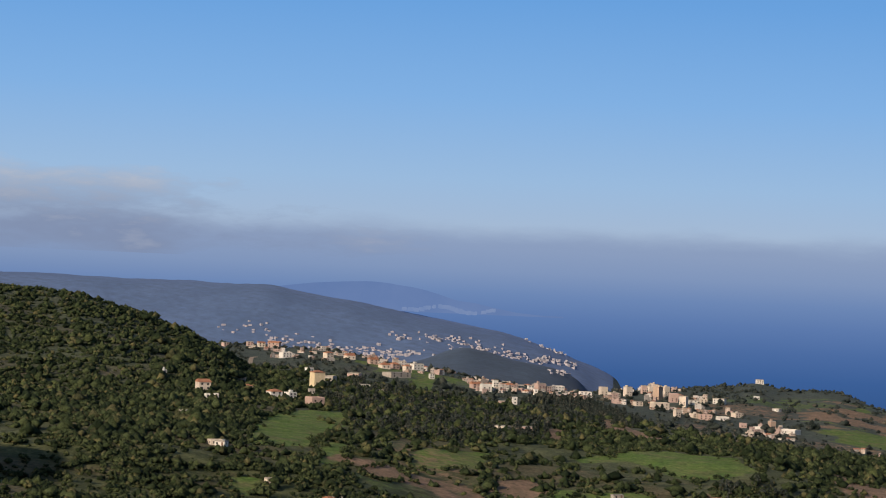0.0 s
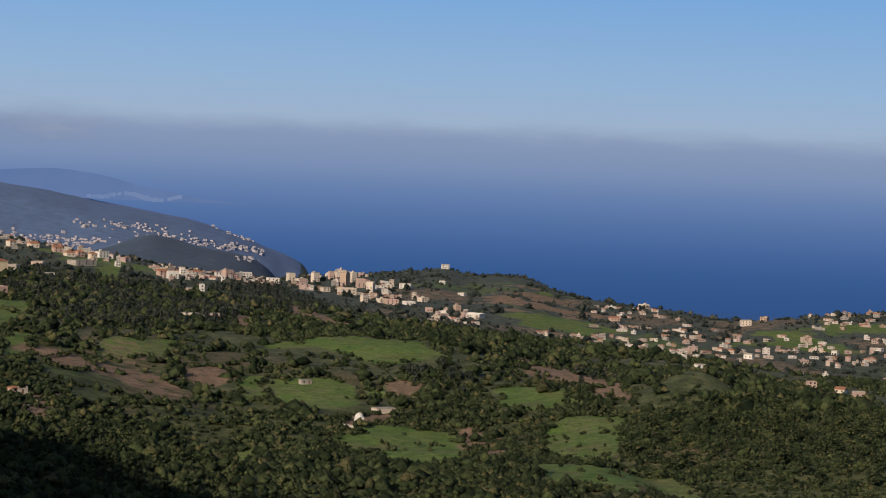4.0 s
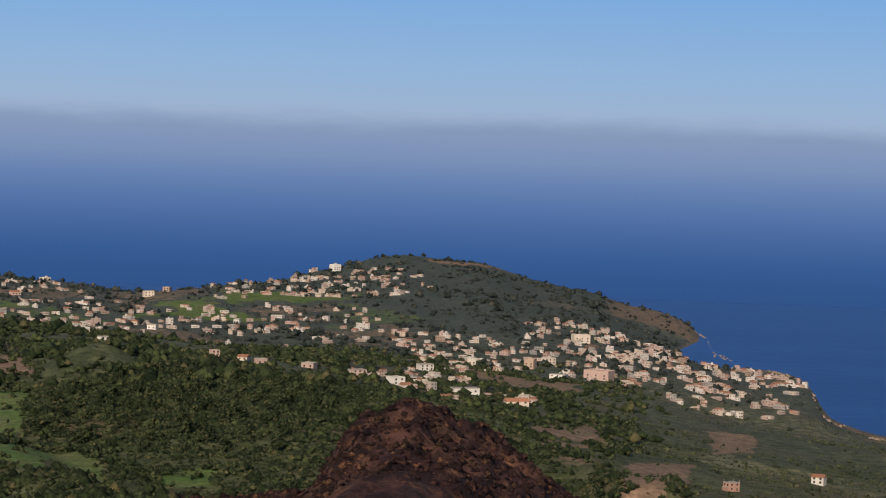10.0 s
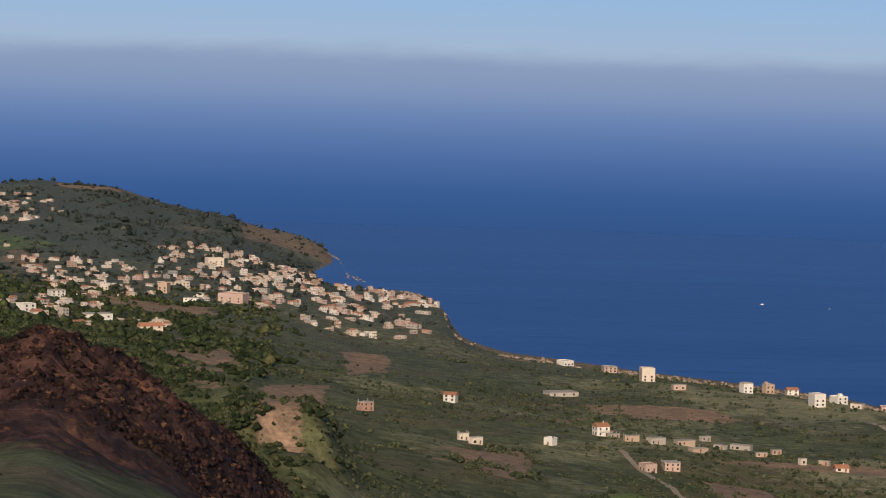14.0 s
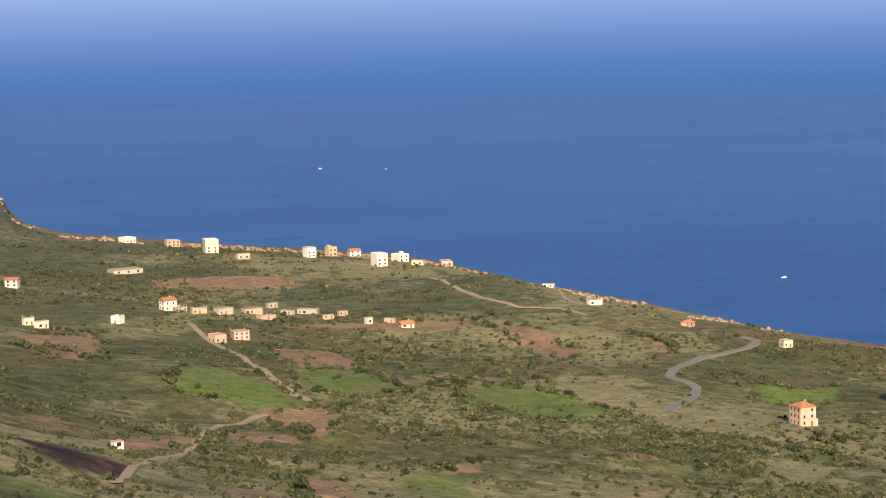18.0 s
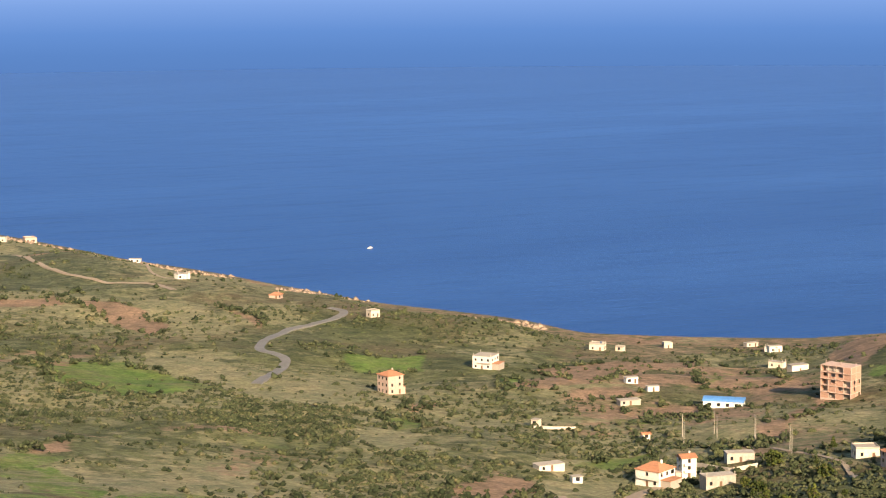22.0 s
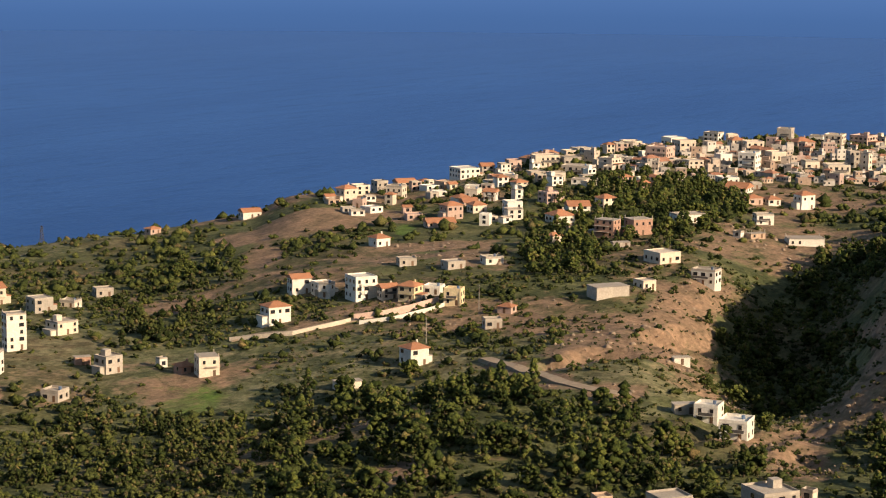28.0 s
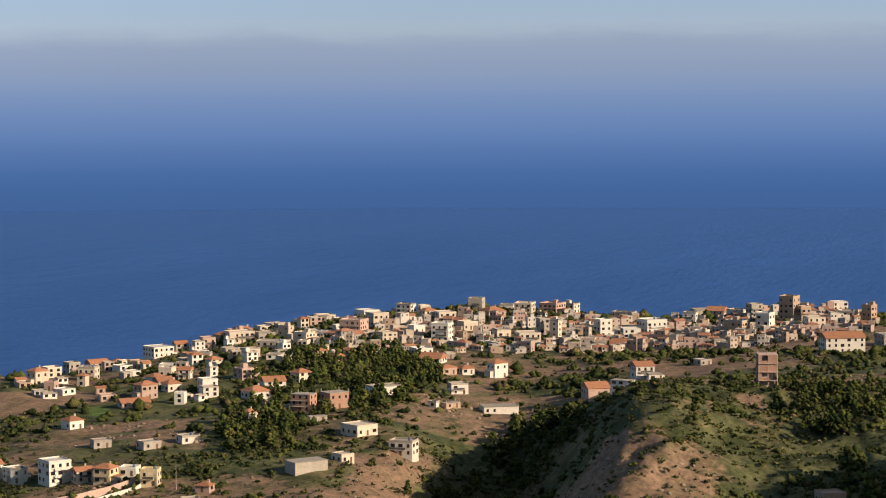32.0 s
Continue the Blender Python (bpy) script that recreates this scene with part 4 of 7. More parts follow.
LOWER = [
    (693, 488, 9.4, 9.8, "Fw"), (692, 504, 5.1, 6.2, "Fw"), (694, 476, 6.8, 6.1, "Hc"), (692, 464, 7.1, 7.7, "Hy"),
    (701, 459, 6.7, 3.4, "Fw"), (689, 442, 6.6, 6.7, "Fy"), (685, 416, 5.5, 3.7, "Hp"), (660, 407, 6.2, 3.6, "Fg"),
    (605, 404, 7.3, 7.9, "Hw"), (579, 413, 9.1, 2.6, "Sc"), (717, 391, 13.8, 4.2, "Sg"), (737, 386, 6.1, 3.9, "Fc"),
    (644, 323, 5.5, 2.6, "Sw"), (563, 281, 6.6, 3.2, "Sg"), (563, 273, 7.1, 5.5, "Fw"), (548, 257, 8.1, 5.9, "Fw"),
    (481, 216, 10.0, 5.7, "Fg"), (491, 210, 3.2, 3.3, "Fc"), (470, 238, 8.9, 3.5, "Fc"), (463, 253, 4.2, 1.9, "Fo"),
]
LOWER_B = [
    (478, 163, 9.3, 7.8, "Hw"), (599, 181, 10.3, 5.8, "Hw"), (523, 129, 10.3, 8.8, "Fw"), (656, 174, 7.6, 8.0, "Fo"),
    (643, 152, 8.2, 5.1, "Fc"), (579, 133, 4.1, 7.6, "Fw"),
]
PINE = [
    (532, 596, 12.5, 7.0, "Hw"), (497, 548, 8.1, 7.6, "Hw"), (507, 548, 6.3, 4.6, "Fw"), (507, 540, 3.9, 3.8, "Sb"),
    (514, 531, 11.9, 9.1, "Hy"), (542, 540, 8.0, 9.0, "Fw"), (578, 563, 7.5, 14.9, "Fw"), (643, 638, 8.1, 9.3, "Hc"),
    (641, 610, 8.2, 6.4, "Fg"), (657, 608, 7.2, 3.2, "Fc"), (612, 571, 9.5, 5.6, "Fc"), (689, 619, 7.5, 3.8, "Fg"),
    (571, 511, 7.4, 6.7, "Fg"), (575, 527, 5.6, 3.2, "Sb"), (532, 500, 6.7, 3.8, "Fg"), (584, 477, 7.3, 7.4, "Uc"),
    (584, 487, 5.8, 3.9, "Hb"), (588, 501, 3.2, 4.0, "Fw"), (590, 659, 8.2, 3.2, "Fw"), (855, 670, 9.6, 5.0, "Hw"),
]
PINE_B = [
    (816, 700, 6.1, 3.9, "Hp"), (651, 498, 9.2, 8.8, "Hw"), (694, 519, 8.1, 8.0, "Hw"), (695, 508, 7.3, 5.3, "Fw"),
]
HAMLET = [
    (461, 632, 8.6, 15.0, "To"), (436, 614, 11.2, 7.3, "Hp"), (413, 561, 9.0, 6.4, "Fw"),
    (429, 562, 8.0, 6.5, "Fo"), (456, 612, 7.7, 5.1, "Fo"), (452, 633, 7.2, 6.0, "Fc"), (439, 641, 8.5, 4.4, "Fc"),
    (491, 638, 8.1, 5.4, "Hw"), (454, 579, 6.5, 4.5, "Fc"), (480, 614, 9.4, 3.2, "Fg"), (490, 604, 8.8, 4.4, "Sg"),
    (482, 579, 10.9, 6.6, "Fg"), (515, 601, 5.7, 4.9, "Fg"), (451, 543, 3.7, 3.6, "Sg"), (495, 564, 6.3, 2.7, "Sb"),
    (623, 741, 7.8, 8.5, "Ug"), (587, 697, 6.2, 3.8, "Fw"), (583, 651, 8.1, 4.0, "Fw"), (385, 674, 5.6, 9.2, "Hw"),
]
HAMLET_B = [
    (385, 652, 11.3, 4.3, "Sg"), (410, 679, 10.2, 3.7, "Sg"), (641, 1028, 7.3, 3.1, "Sw"), (607, 968, 8.3, 3.5, "Sc"),
    (603, 942, 9.9, 4.0, "Sc"), (702, 910, 7.0, 5.3, "Fw"),
]
BEACH = [
    (370, 670, 9.9, 8.3, "Hw"), (365, 910, 8.3, 11.1, "Hp"), (445, 981, 10.0, 7.2, "Uw"), (419, 767, 3.2, 3.2, "Hw"),
    (340, 695, 10.3, 2.4, "Sc"), (340, 673, 3.7, 1.9, "Sw"), (489, 910, 6.2, 3.2, "Sw"), (487, 885, 5.7, 2.6, "Sw"),
    (461, 860, 9.8, 2.0, "Sg"), (554, 1070, 8.3, 4.3, "Fc"), (601, 1075, 5.0, 3.8, "Fc"), (642, 1027, 7.8, 3.7, "Sw"),
    (564, 1062, 4.4, 3.1, "Fc"), (453, 1155, 6.0, 4.5, "Fc"), (424, 1241, 6.3, 3.4, "Hp"), (394, 1337, 9.0, 3.6, "Sw"),
    (650, 1065, 7.6, 2.6, "Sc"), (389, 807, 2.6, 3.2, "Sc"),
]
PLAIN = [
    (120, 1324, 8.1, 8.2, "Hw"), (279, 1777, 8.7, 9.3, "Fw"), (300, 1795, 8.1, 8.4, "Fo"), (320, 1797, 9.5, 6.6, "Hw"),
    (313, 1648, 9.5, 10.4, "Fw"), (340, 1701, 9.8, 6.3, "Fw"), (143, 1954, 11.0, 5.0, "Fw"), (178, 1902, 11.5, 5.9, "Fp"),
    (199, 1791, 10.9, 12.1, "Fc"), (31, 1471, 8.3, 6.8, "Hw"), (136, 1299, 9.0, 3.7, "So"), (150, 1291, 10.5, 4.0, "Sg"),
    (170, 1314, 11.7, 3.4, "So"), (188, 1355, 6.6, 3.2, "Sg"), (207, 1329, 12.4, 3.5, "Sg"), (226, 1315, 5.9, 3.1, "So"),
    (232, 1259, 4.1, 4.0, "Sc"), (252, 1246, 7.7, 3.9, "Hc"), (147, 1191, 8.7, 4.9, "Up"), (132, 1169, 7.1, 4.8, "Fp"),
]
PLAIN_B = [
    (83, 1228, 5.5, 4.4, "Fw"), (39, 1177, 7.1, 4.2, "Sc"), (33, 1212, 5.9, 4.4, "Sc"), (394, 1338, 8.5, 3.6, "Sw"),
    (426, 1567, 8.5, 3.3, "Sw"), (381, 1717, 9.2, 4.5, "Fp"), (342, 1641, 8.8, 4.3, "Sc"), (218, 1732, 10.5, 4.5, "Sp"),
    (174, 1280, 10.4, 2.7, "So"), (193, 1321, 7.6, 2.7, "Sg"), (214, 1297, 6.9, 2.7, "So"), (127, 1315, 6.9, 2.7, "Sg"),
    (247, 1270, 6.2, 2.7, "So"), (45, 689, 2.4, 2.1, "Sw"), (117, 1634, 23.1, 3.4, "Sg"),
]
NEAR = [
    (109, 358, 5.6, 4.2, "Hw"), (102, 307, 6.3, 1.2, "Sw"),
]
CAPE = [
    (-204, 2075, 16.1, 6.6, "Sw"), (-170, 2128, 26.0, 9.7, "Fp"), (-290, 2085, 7.3, 5.9, "Fc"), (-463, 1773, 7.1, 5.8, "Fp"),
    (-437, 1769, 8.3, 5.1, "Hc"), (-418, 1751, 8.8, 5.0, "Fp"), (-325, 1688, 12.0, 5.4, "Fp"), (-287, 1646, 10.5, 6.5, "Fw"),
    (-308, 1917, 12.9, 6.1, "Fw"), (-781, 2656, 12.6, 7.8, "Fc"), (-781, 2741, 9.0, 6.0, "Fo"), (-687, 2287, 9.2, 5.8, "Hc"),
    (-649, 2226, 9.7, 4.9, "Fw"), (-604, 1855, 8.2, 4.8, "Fw"), (-522, 1654, 7.3, 3.1, "Fw"), (-599, 2391, 6.9, 5.2, "Fw"),
    (-660, 3228, 12.7, 10.4, "Fw"), (-375, 1741, 10.6, 4.4, "Fp"), (-243, 2178, 9.9, 10.0, "Fo"), (-238, 1680, 20.7, 4.1, "Sw"),
]
CAPE_B = [
    (-194, 1650, 17.4, 4.6, "Hc"), (-24, 1337, 7.9, 5.6, "Ub"), (-225, 2534, 19.6, 9.8, "Fc"), (-229, 2216, 13.2, 7.0, "Fc"),
    (-933, 2593, 11.6, 5.8, "Hp"), (-997, 2890, 10.7, 6.5, "Fc"),
]
WEST_A = [
    (-1081, 1406, 6.4, 5.0, "Hw"), (-1015, 1323, 3.0, 3.4, "Fw"), (-986, 1245, 3.6, 3.7, "Fw"), (-1045, 1394, 10.3, 7.6, "Hw"),
    (-1044, 1414, 7.2, 5.4, "Fw"), (-1285, 1849, 12.3, 9.9, "Fp"), (-1114, 1620, 8.0, 6.1, "Fw"), (-1089, 1611, 4.4, 3.0, "Fg"),
    (-1082, 1495, 5.0, 4.8, "Fg"), (-1359, 1872, 7.4, 4.8, "Fw"), (-1177, 1655, 9.2, 4.7, "Fg"), (-1477, 2114, 10.5, 6.7, "Hc"),
    (-1497, 2099, 9.4, 8.0, "Hc"), (-1436, 2103, 10.4, 7.9, "Hp"), (-1394, 2065, 10.2, 6.4, "Hc"), (-1395, 2086, 9.1, 7.8, "Hp"),
]
WEST_B = [
    (-1350, 2025, 27.6, 5.7, "Sg"), (-1372, 2079, 7.9, 9.0, "Hc"), (-1388, 2123, 13.8, 7.9, "Fw"), (-1327, 2061, 5.6, 6.3, "Fw"),
    (-1494, 2011, 11.4, 6.5, "Fw"), (-1623, 2161, 14.7, 8.4, "Hp"), (-1639, 2155, 8.6, 7.0, "Hc"), (-1659, 2158, 7.4, 5.6, "Fp"),
    (-1680, 2136, 7.4, 5.6, "Fp"), (-1260, 2046, 9.8, 7.4, "Hp"), (-1230, 2019, 10.7, 8.5, "Fw"), (-1278, 2118, 5.6, 8.9, "Fw"),
    (-1323, 2224, 10.6, 6.7, "Hp"), (-1093, 1827, 6.8, 3.8, "Fp"), (-1091, 1846, 4.4, 7.7, "Fw"), (-1327, 2282, 7.2, 5.5, "Fw"),
]
WEST_C = [
    (-1329, 2308, 10.9, 9.6, "Fp"), (-1203, 2080, 3.8, 7.4, "Fw"), (-1368, 2422, 12.6, 7.2, "Fw"), (-1323, 2318, 6.1, 6.9, "Fp"),
    (-1331, 2426, 15.1, 6.4, "Fw"), (-1397, 2596, 9.4, 12.2, "Fc"), (-1375, 2625, 9.4, 13.8, "Fc"), (-1374, 2584, 12.0, 6.0, "Fc"),
    (-1432, 2782, 7.1, 12.9, "Fp"), (-1413, 2766, 5.6, 12.8, "Fc"), (-1313, 2592, 9.2, 19.5, "Fo"), (-1369, 2726, 8.3, 14.2, "Fc"),
    (-1230, 2434, 21.1, 8.4, "Fc"), (-1285, 2582, 10.5, 11.9, "Fp"), (-1259, 2560, 9.1, 13.3, "Fc"), (-1260, 2589, 10.5, 5.9, "Fw"),
]
WEST_D = [
    (-1126, 2273, 6.9, 9.2, "Fc"), (-1247, 2642, 15.9, 7.5, "Fw"), (-1264, 2628, 9.3, 5.3, "Fc"), (-1254, 2422, 9.9, 5.6, "Fc"),
    (-1122, 2311, 9.3, 5.3, "Fc"), (-1109, 2312, 15.1, 6.6, "Fp"), (-1113, 2368, 11.9, 4.7, "Fw"), (-1148, 2484, 11.2, 5.7, "Fc"),
    (-1056, 2302, 6.9, 5.2, "Fp"), (-1028, 2284, 9.1, 5.2, "Fw"), (-1026, 2315, 6.9, 11.8, "Fo"), (-1010, 2327, 23.0, 4.6, "Fw"),
    (-1451, 3220, 11.2, 7.3, "Fw"), (-1284, 2841, 7.1, 4.8, "Fw"), (-1172, 2659, 9.2, 3.7, "Fw"), (-644, 858, 3.9, 2.5, "Fc"),
]
WEST_E = [
    (-608, 858, 3.8, 3.3, "Hp"), (-605, 861, 4.8, 1.4, "Sg"), (-750, 954, 6.1, 2.8, "Fw"), (-470, 606, 2.4, 1.4, "Sg"),
    (-499, 634, 2.6, 1.2, "Sg"), (-1114, 1547, 10.4, 16.7, "Ty"), (-988, 1370, 10.7, 8.3, "Fp"), (-825, 1381, 13.2, 3.7, "Sc"),
    (-816, 1396, 11.0, 4.2, "Sp"), (-588, 1115, 6.9, 2.3, "Sg"), (-506, 1050, 11.7, 2.4, "Sc"), (-1030, 1285, 9.1, 8.6, "Hc"),
    (-996, 1248, 3.4, 3.3, "Fw"), (-991, 1252, 2.9, 3.9, "Fw"), (-908, 1115, 6.2, 3.5, "Fg"), (-755, 955, 7.5, 2.3, "Fc"),
]
WEST_F = [
    (-1092, 1313, 3.7, 6.0, "Fw"),
]
DISTRICTS = [UPPER, UPPER_B, RIDGE, RIDGE_B, EAST, EAST_B, LOWER, LOWER_B, PINE, PINE_B, HAMLET, HAMLET_B, BEACH, PLAIN, PLAIN_B, NEAR, CAPE, CAPE_B, WEST_A, WEST_B, WEST_C, WEST_D, WEST_E, WEST_F]

# ---- roads, and the districts ----
ASPHALT_ROADS = [
    (5, [(307, 929), (323, 956), (347, 1003), (348, 1021), (345, 1036), (358, 1068), (387, 1113), (413, 1141), (435, 1161), (443, 1177), (438, 1187)]),
]
FIELD_TRACKS = [
    (3, [(34, 529), (48, 628), (68, 699), (86, 786), (107, 843), (115, 856)]),
    (3, [(139, 894), (133, 934), (132, 1036), (129, 1152), (126, 1215), (125, 1245)]),
    (4, [(330, 1539), (326, 1425), (340, 1352), (366, 1312), (368, 1268)]),
    (2, [(441, 1612), (387, 1388), (390, 1336)]),
    (4, [(175, 363), (241, 487), (279, 550), (326, 619), (350, 645)]),
    (4, [(316, 638), (301, 588), (324, 616), (354, 652), (379, 671)]),
    (5, [(289, 566), (324, 616)]),
    (4, [(514, 651), (539, 670), (562, 680), (591, 690), (605, 684), (610, 668)]),
    (6, [(494, 572), (490, 559), (485, 538), (486, 525), (486, 510), (492, 499)]),
]
SLOPE_TRACKS = [
    (5, [(629, 502), (635, 494), (638, 480), (651, 471), (658, 466)]),
    (5, [(612, 380), (596, 356), (584, 342), (571, 326), (565, 311), (568, 301)]),
    (5, [(-1113, 1439), (-1166, 1513), (-1295, 1685), (-1506, 1962), (-1543, 2019)]),
    (2, [(432, 692), (428, 641), (395, 581)]),
]
DIRT_ROADS = FIELD_TRACKS + SLOPE_TRACKS
# districts of small houses: outline on the plan and how many
CAPE_QUARTERS = [
    (250, [(-319, 2739), (-221, 2860), (-126, 2690), (-33, 2690), (36, 2510), (14, 2275), (26, 2012), (-18, 1956), (-88, 1922), (-176, 2075), (-256, 2212)]),  # cape town
    (60, [(-429, 2402), (-281, 2424), (-238, 2054), (-320, 2004)]),  # cape lane
    (80, [(-765, 2886), (-679, 3304), (-498, 2968), (-476, 2848), (-586, 2791), (-686, 2619)]),  # cape top
    (62, [(-1070, 2831), (-946, 2825), (-762, 2560), (-619, 2249), (-538, 2075), (-731, 2016)]),  # sea row
    (46, [(-709, 2572), (-489, 2668), (-399, 2188), (-516, 2000)]),  # meadows
    (34, [(-345, 1741), (-336, 2161), (-184, 1705), (-241, 1559)]),  # low lane
    (60, [(-1662, 3100), (-1418, 2926), (-1115, 2415), (-1118, 2265), (-1265, 2362)]),  # town
]
SHORE_QUARTERS = [
    (18, [(-1054, 2282), (-1019, 2398), (-956, 2252), (-936, 2030)]),  # town edge
    (40, [(-1420, 2292), (-1425, 2629), (-1186, 2124), (-1234, 1991)]),  # town road
    (60, [(-1651, 2139), (-1488, 2450), (-1331, 2064), (-1545, 2014)]),  # village row
    (44, [(-1319, 2116), (-1238, 2481), (-1270, 2351), (-1209, 1964)]),  # village east
    (72, [(-921, 2171), (-686, 2585), (-359, 2322), (-342, 2221), (-625, 2242), (-862, 2108)]),  # valley
    (12, [(-322, 1708), (-305, 1980), (-258, 1679), (-290, 1578)]),  # slope
    (36, [(-754, 2835), (-590, 3405), (-466, 3000), (-679, 2691)]),  # cape west
    (70, [(887, 647), (998, 671), (1104, 644), (1173, 597), (975, 491), (897, 475), (848, 481), (838, 549), (852, 621)]),  # upper west
]
TOWN_QUARTERS = [
    (235, [(1066, 629), (1158, 522), (1231, 445), (1256, 314), (1124, 281), (1082, 391), (1046, 472), (1034, 534)]),  # upper gaps
]
QUARTERS = CAPE_QUARTERS + SHORE_QUARTERS + TOWN_QUARTERS


def box(geo, x0, x1, y0, y1, z0, z1):
    """Adds a box to geo, a pair of lists of corners and faces."""
    v, f = geo
    n = len(v)
    v += [(x0, y0, z0), (x1, y0, z0), (x1, y1, z0), (x0, y1, z0), (x0, y0, z1), (x1, y0, z1), (x1, y1, z1), (x0, y1, z1)]
    f += [(n, n + 3, n + 2, n + 1), (n + 4, n + 5, n + 6, n + 7), (n, n + 1, n + 5, n + 4), (n + 1, n + 2, n + 6, n + 5), (n + 2, n + 3, n + 7, n + 6), (n + 3, n, n + 4, n + 7)]


def fresh():
    return [], []


def mesh_of(name, geo, material):
    me = bpy.data.meshes.new(name)
    me.from_pydata(geo[0], [], geo[1])
    me.materials.append(material)
    return me


def part(name, geo, material, parent, label="", place=None):
    """Links geo (lists of corners and faces, or a ready mesh) as one mesh object under a thing or a part."""
    ob = new(name, geo if isinstance(geo, bpy.types.Mesh) else mesh_of(name, geo, material))
    ob.parent = parent
    if place is not None:
        ob.matrix_basis = place
    if label:
        tagged(ob, label)
    return ob


WALLS = {
    "w": surface("white_render", (0.74, 0.70, 0.63), 0.9, second=(0.66, 0.61, 0.53), scale=0.25, fine=1.5, bump=0.15, vary=0.10),
    "c": surface("cream_render", (0.67, 0.575, 0.465), 0.9, second=(0.59, 0.49, 0.385), scale=0.25, fine=1.5, bump=0.15, vary=0.12),
    "p": surface("salmon_render", (0.53, 0.375, 0.31), 0.9, second=(0.46, 0.325, 0.265), scale=0.25, fine=1.5, bump=0.15, vary=0.12),
    "g": surface("bare_concrete", (0.44, 0.39, 0.33), 0.95, second=(0.33, 0.29, 0.25), scale=0.3, fine=1.2, bump=0.3, vary=0.12),
    "y": surface("yellow_render", (0.70, 0.57, 0.36), 0.9, second=(0.62, 0.50, 0.32), scale=0.25, fine=1.5, bump=0.15, vary=0.08),
    "o": surface("ochre_render", (0.48, 0.345, 0.25), 0.9, second=(0.40, 0.29, 0.21), scale=0.25, fine=1.5, bump=0.2, vary=0.10),
    "b": surface("hollow_brick", (0.43, 0.255, 0.185), 0.92, second=(0.36, 0.215, 0.16), scale=0.4, fine=2.5, bump=0.5, bump_scale=9, vary=0.10),
}
WALL_WORDS = {"w": "white rendered", "c": "cream rendered", "p": "salmon pink rendered", "g": "bare grey concrete", "y": "yellow rendered", "o": "ochre rendered", "b": "raw red brick"}
TILE = surface("clay_roof_tiles", (0.45, 0.20, 0.105), 0.85, second=(0.36, 0.17, 0.10), scale=0.5, fine=3, bump=0.6, bump_scale=5, vary=0.15)
SLAB = surface("roof_slab", (0.42, 0.37, 0.31), 0.95, second=(0.32, 0.28, 0.24), scale=0.25, fine=1.5, bump=0.3, vary=0.12)
DARK_GLASS = surface("dark_window_glass", (0.020, 0.022, 0.026), 0.12, second=(0.03, 0.03, 0.034), bump=0)
FRAME = surface("window_frame_paint", (0.36, 0.30, 0.24), 0.7, bump=0.1, vary=0.3)
DOOR = surface("door_wood", (0.16, 0.085, 0.045), 0.6, second=(0.11, 0.06, 0.035), fine=4, bump=0.2, vary=0.3)
RAIL = surface("painted_iron", (0.10, 0.09, 0.085), 0.5, bump=0.1)
BLUE_ROOF = surface("blue_sheet_roof", (0.09, 0.27, 0.60), 0.5, second=(0.07, 0.22, 0.52), scale=0.15, fine=1, bump=0.2, vary=0.05)
TANK = surface("tank_plastic", (0.10, 0.16, 0.26), 0.5, bump=0.1, vary=0.3)


def window_mesh(w, h, bars):
    """A window surround in one piece, with a deeper sill."""
    g = fresh()
    t, o, i = 0.09, w / 2, w / 2 - 0.09
    outer, inner = [(-o, -0.12), (o, -0.12), (o, h), (-o, h)], [(-i, 0.0), (i, 0.0), (i, h - t), (-i, h - t)]
    for ring, depth in ((outer, 0.0), (outer, None), (inner, -0.07), (inner, 0.0)):
        for k, (x, z) in enumerate(ring):
            y = depth if depth is not None else (-0.15 if k < 2 else -0.07)
            g[0].append((x, y, z))
    for a in range(3):
        for k in range(4):
            m = (k + 1) % 4
            g[1].append((4 * a + k, 4 * a + m, 4 * a + 4 + m, 4 * a + 4 + k))
    return mesh_of("window", g, FRAME)


def pane_mesh(w, h):
    g = fresh()
    box(g, -w / 2 + 0.08, w / 2 - 0.08, -0.03, -0.004, 0.0, h - 0.08)
    return mesh_of("pane", g, DARK_GLASS)


WINDOW, PANE = window_mesh(1.15, 1.35, True), pane_mesh(1.15, 1.35)
WIDE_WINDOW, WIDE_PANE = window_mesh(1.9, 1.4, True), pane_mesh(1.9, 1.4)
_g = fresh()
box(_g, -0.75, 0.75, -0.05, 0.0, 0.0, 1.5)
FAR_WINDOW = mesh_of("window", _g, DARK_GLASS)
_g = fresh()
box(_g, -0.5, 0.5, -0.06, 0.0, 0.0, 2.1)
DOOR_MESH = mesh_of("door", _g, DOOR)


def rnd(*key):
    """A steady random number for a key of numbers."""
    v = math.sin(sum((k + 1.37) * c for k, c in zip(key, (12.9898, 78.233, 37.719, 9.151)))) * 43758.5453
    return v - math.floor(v)


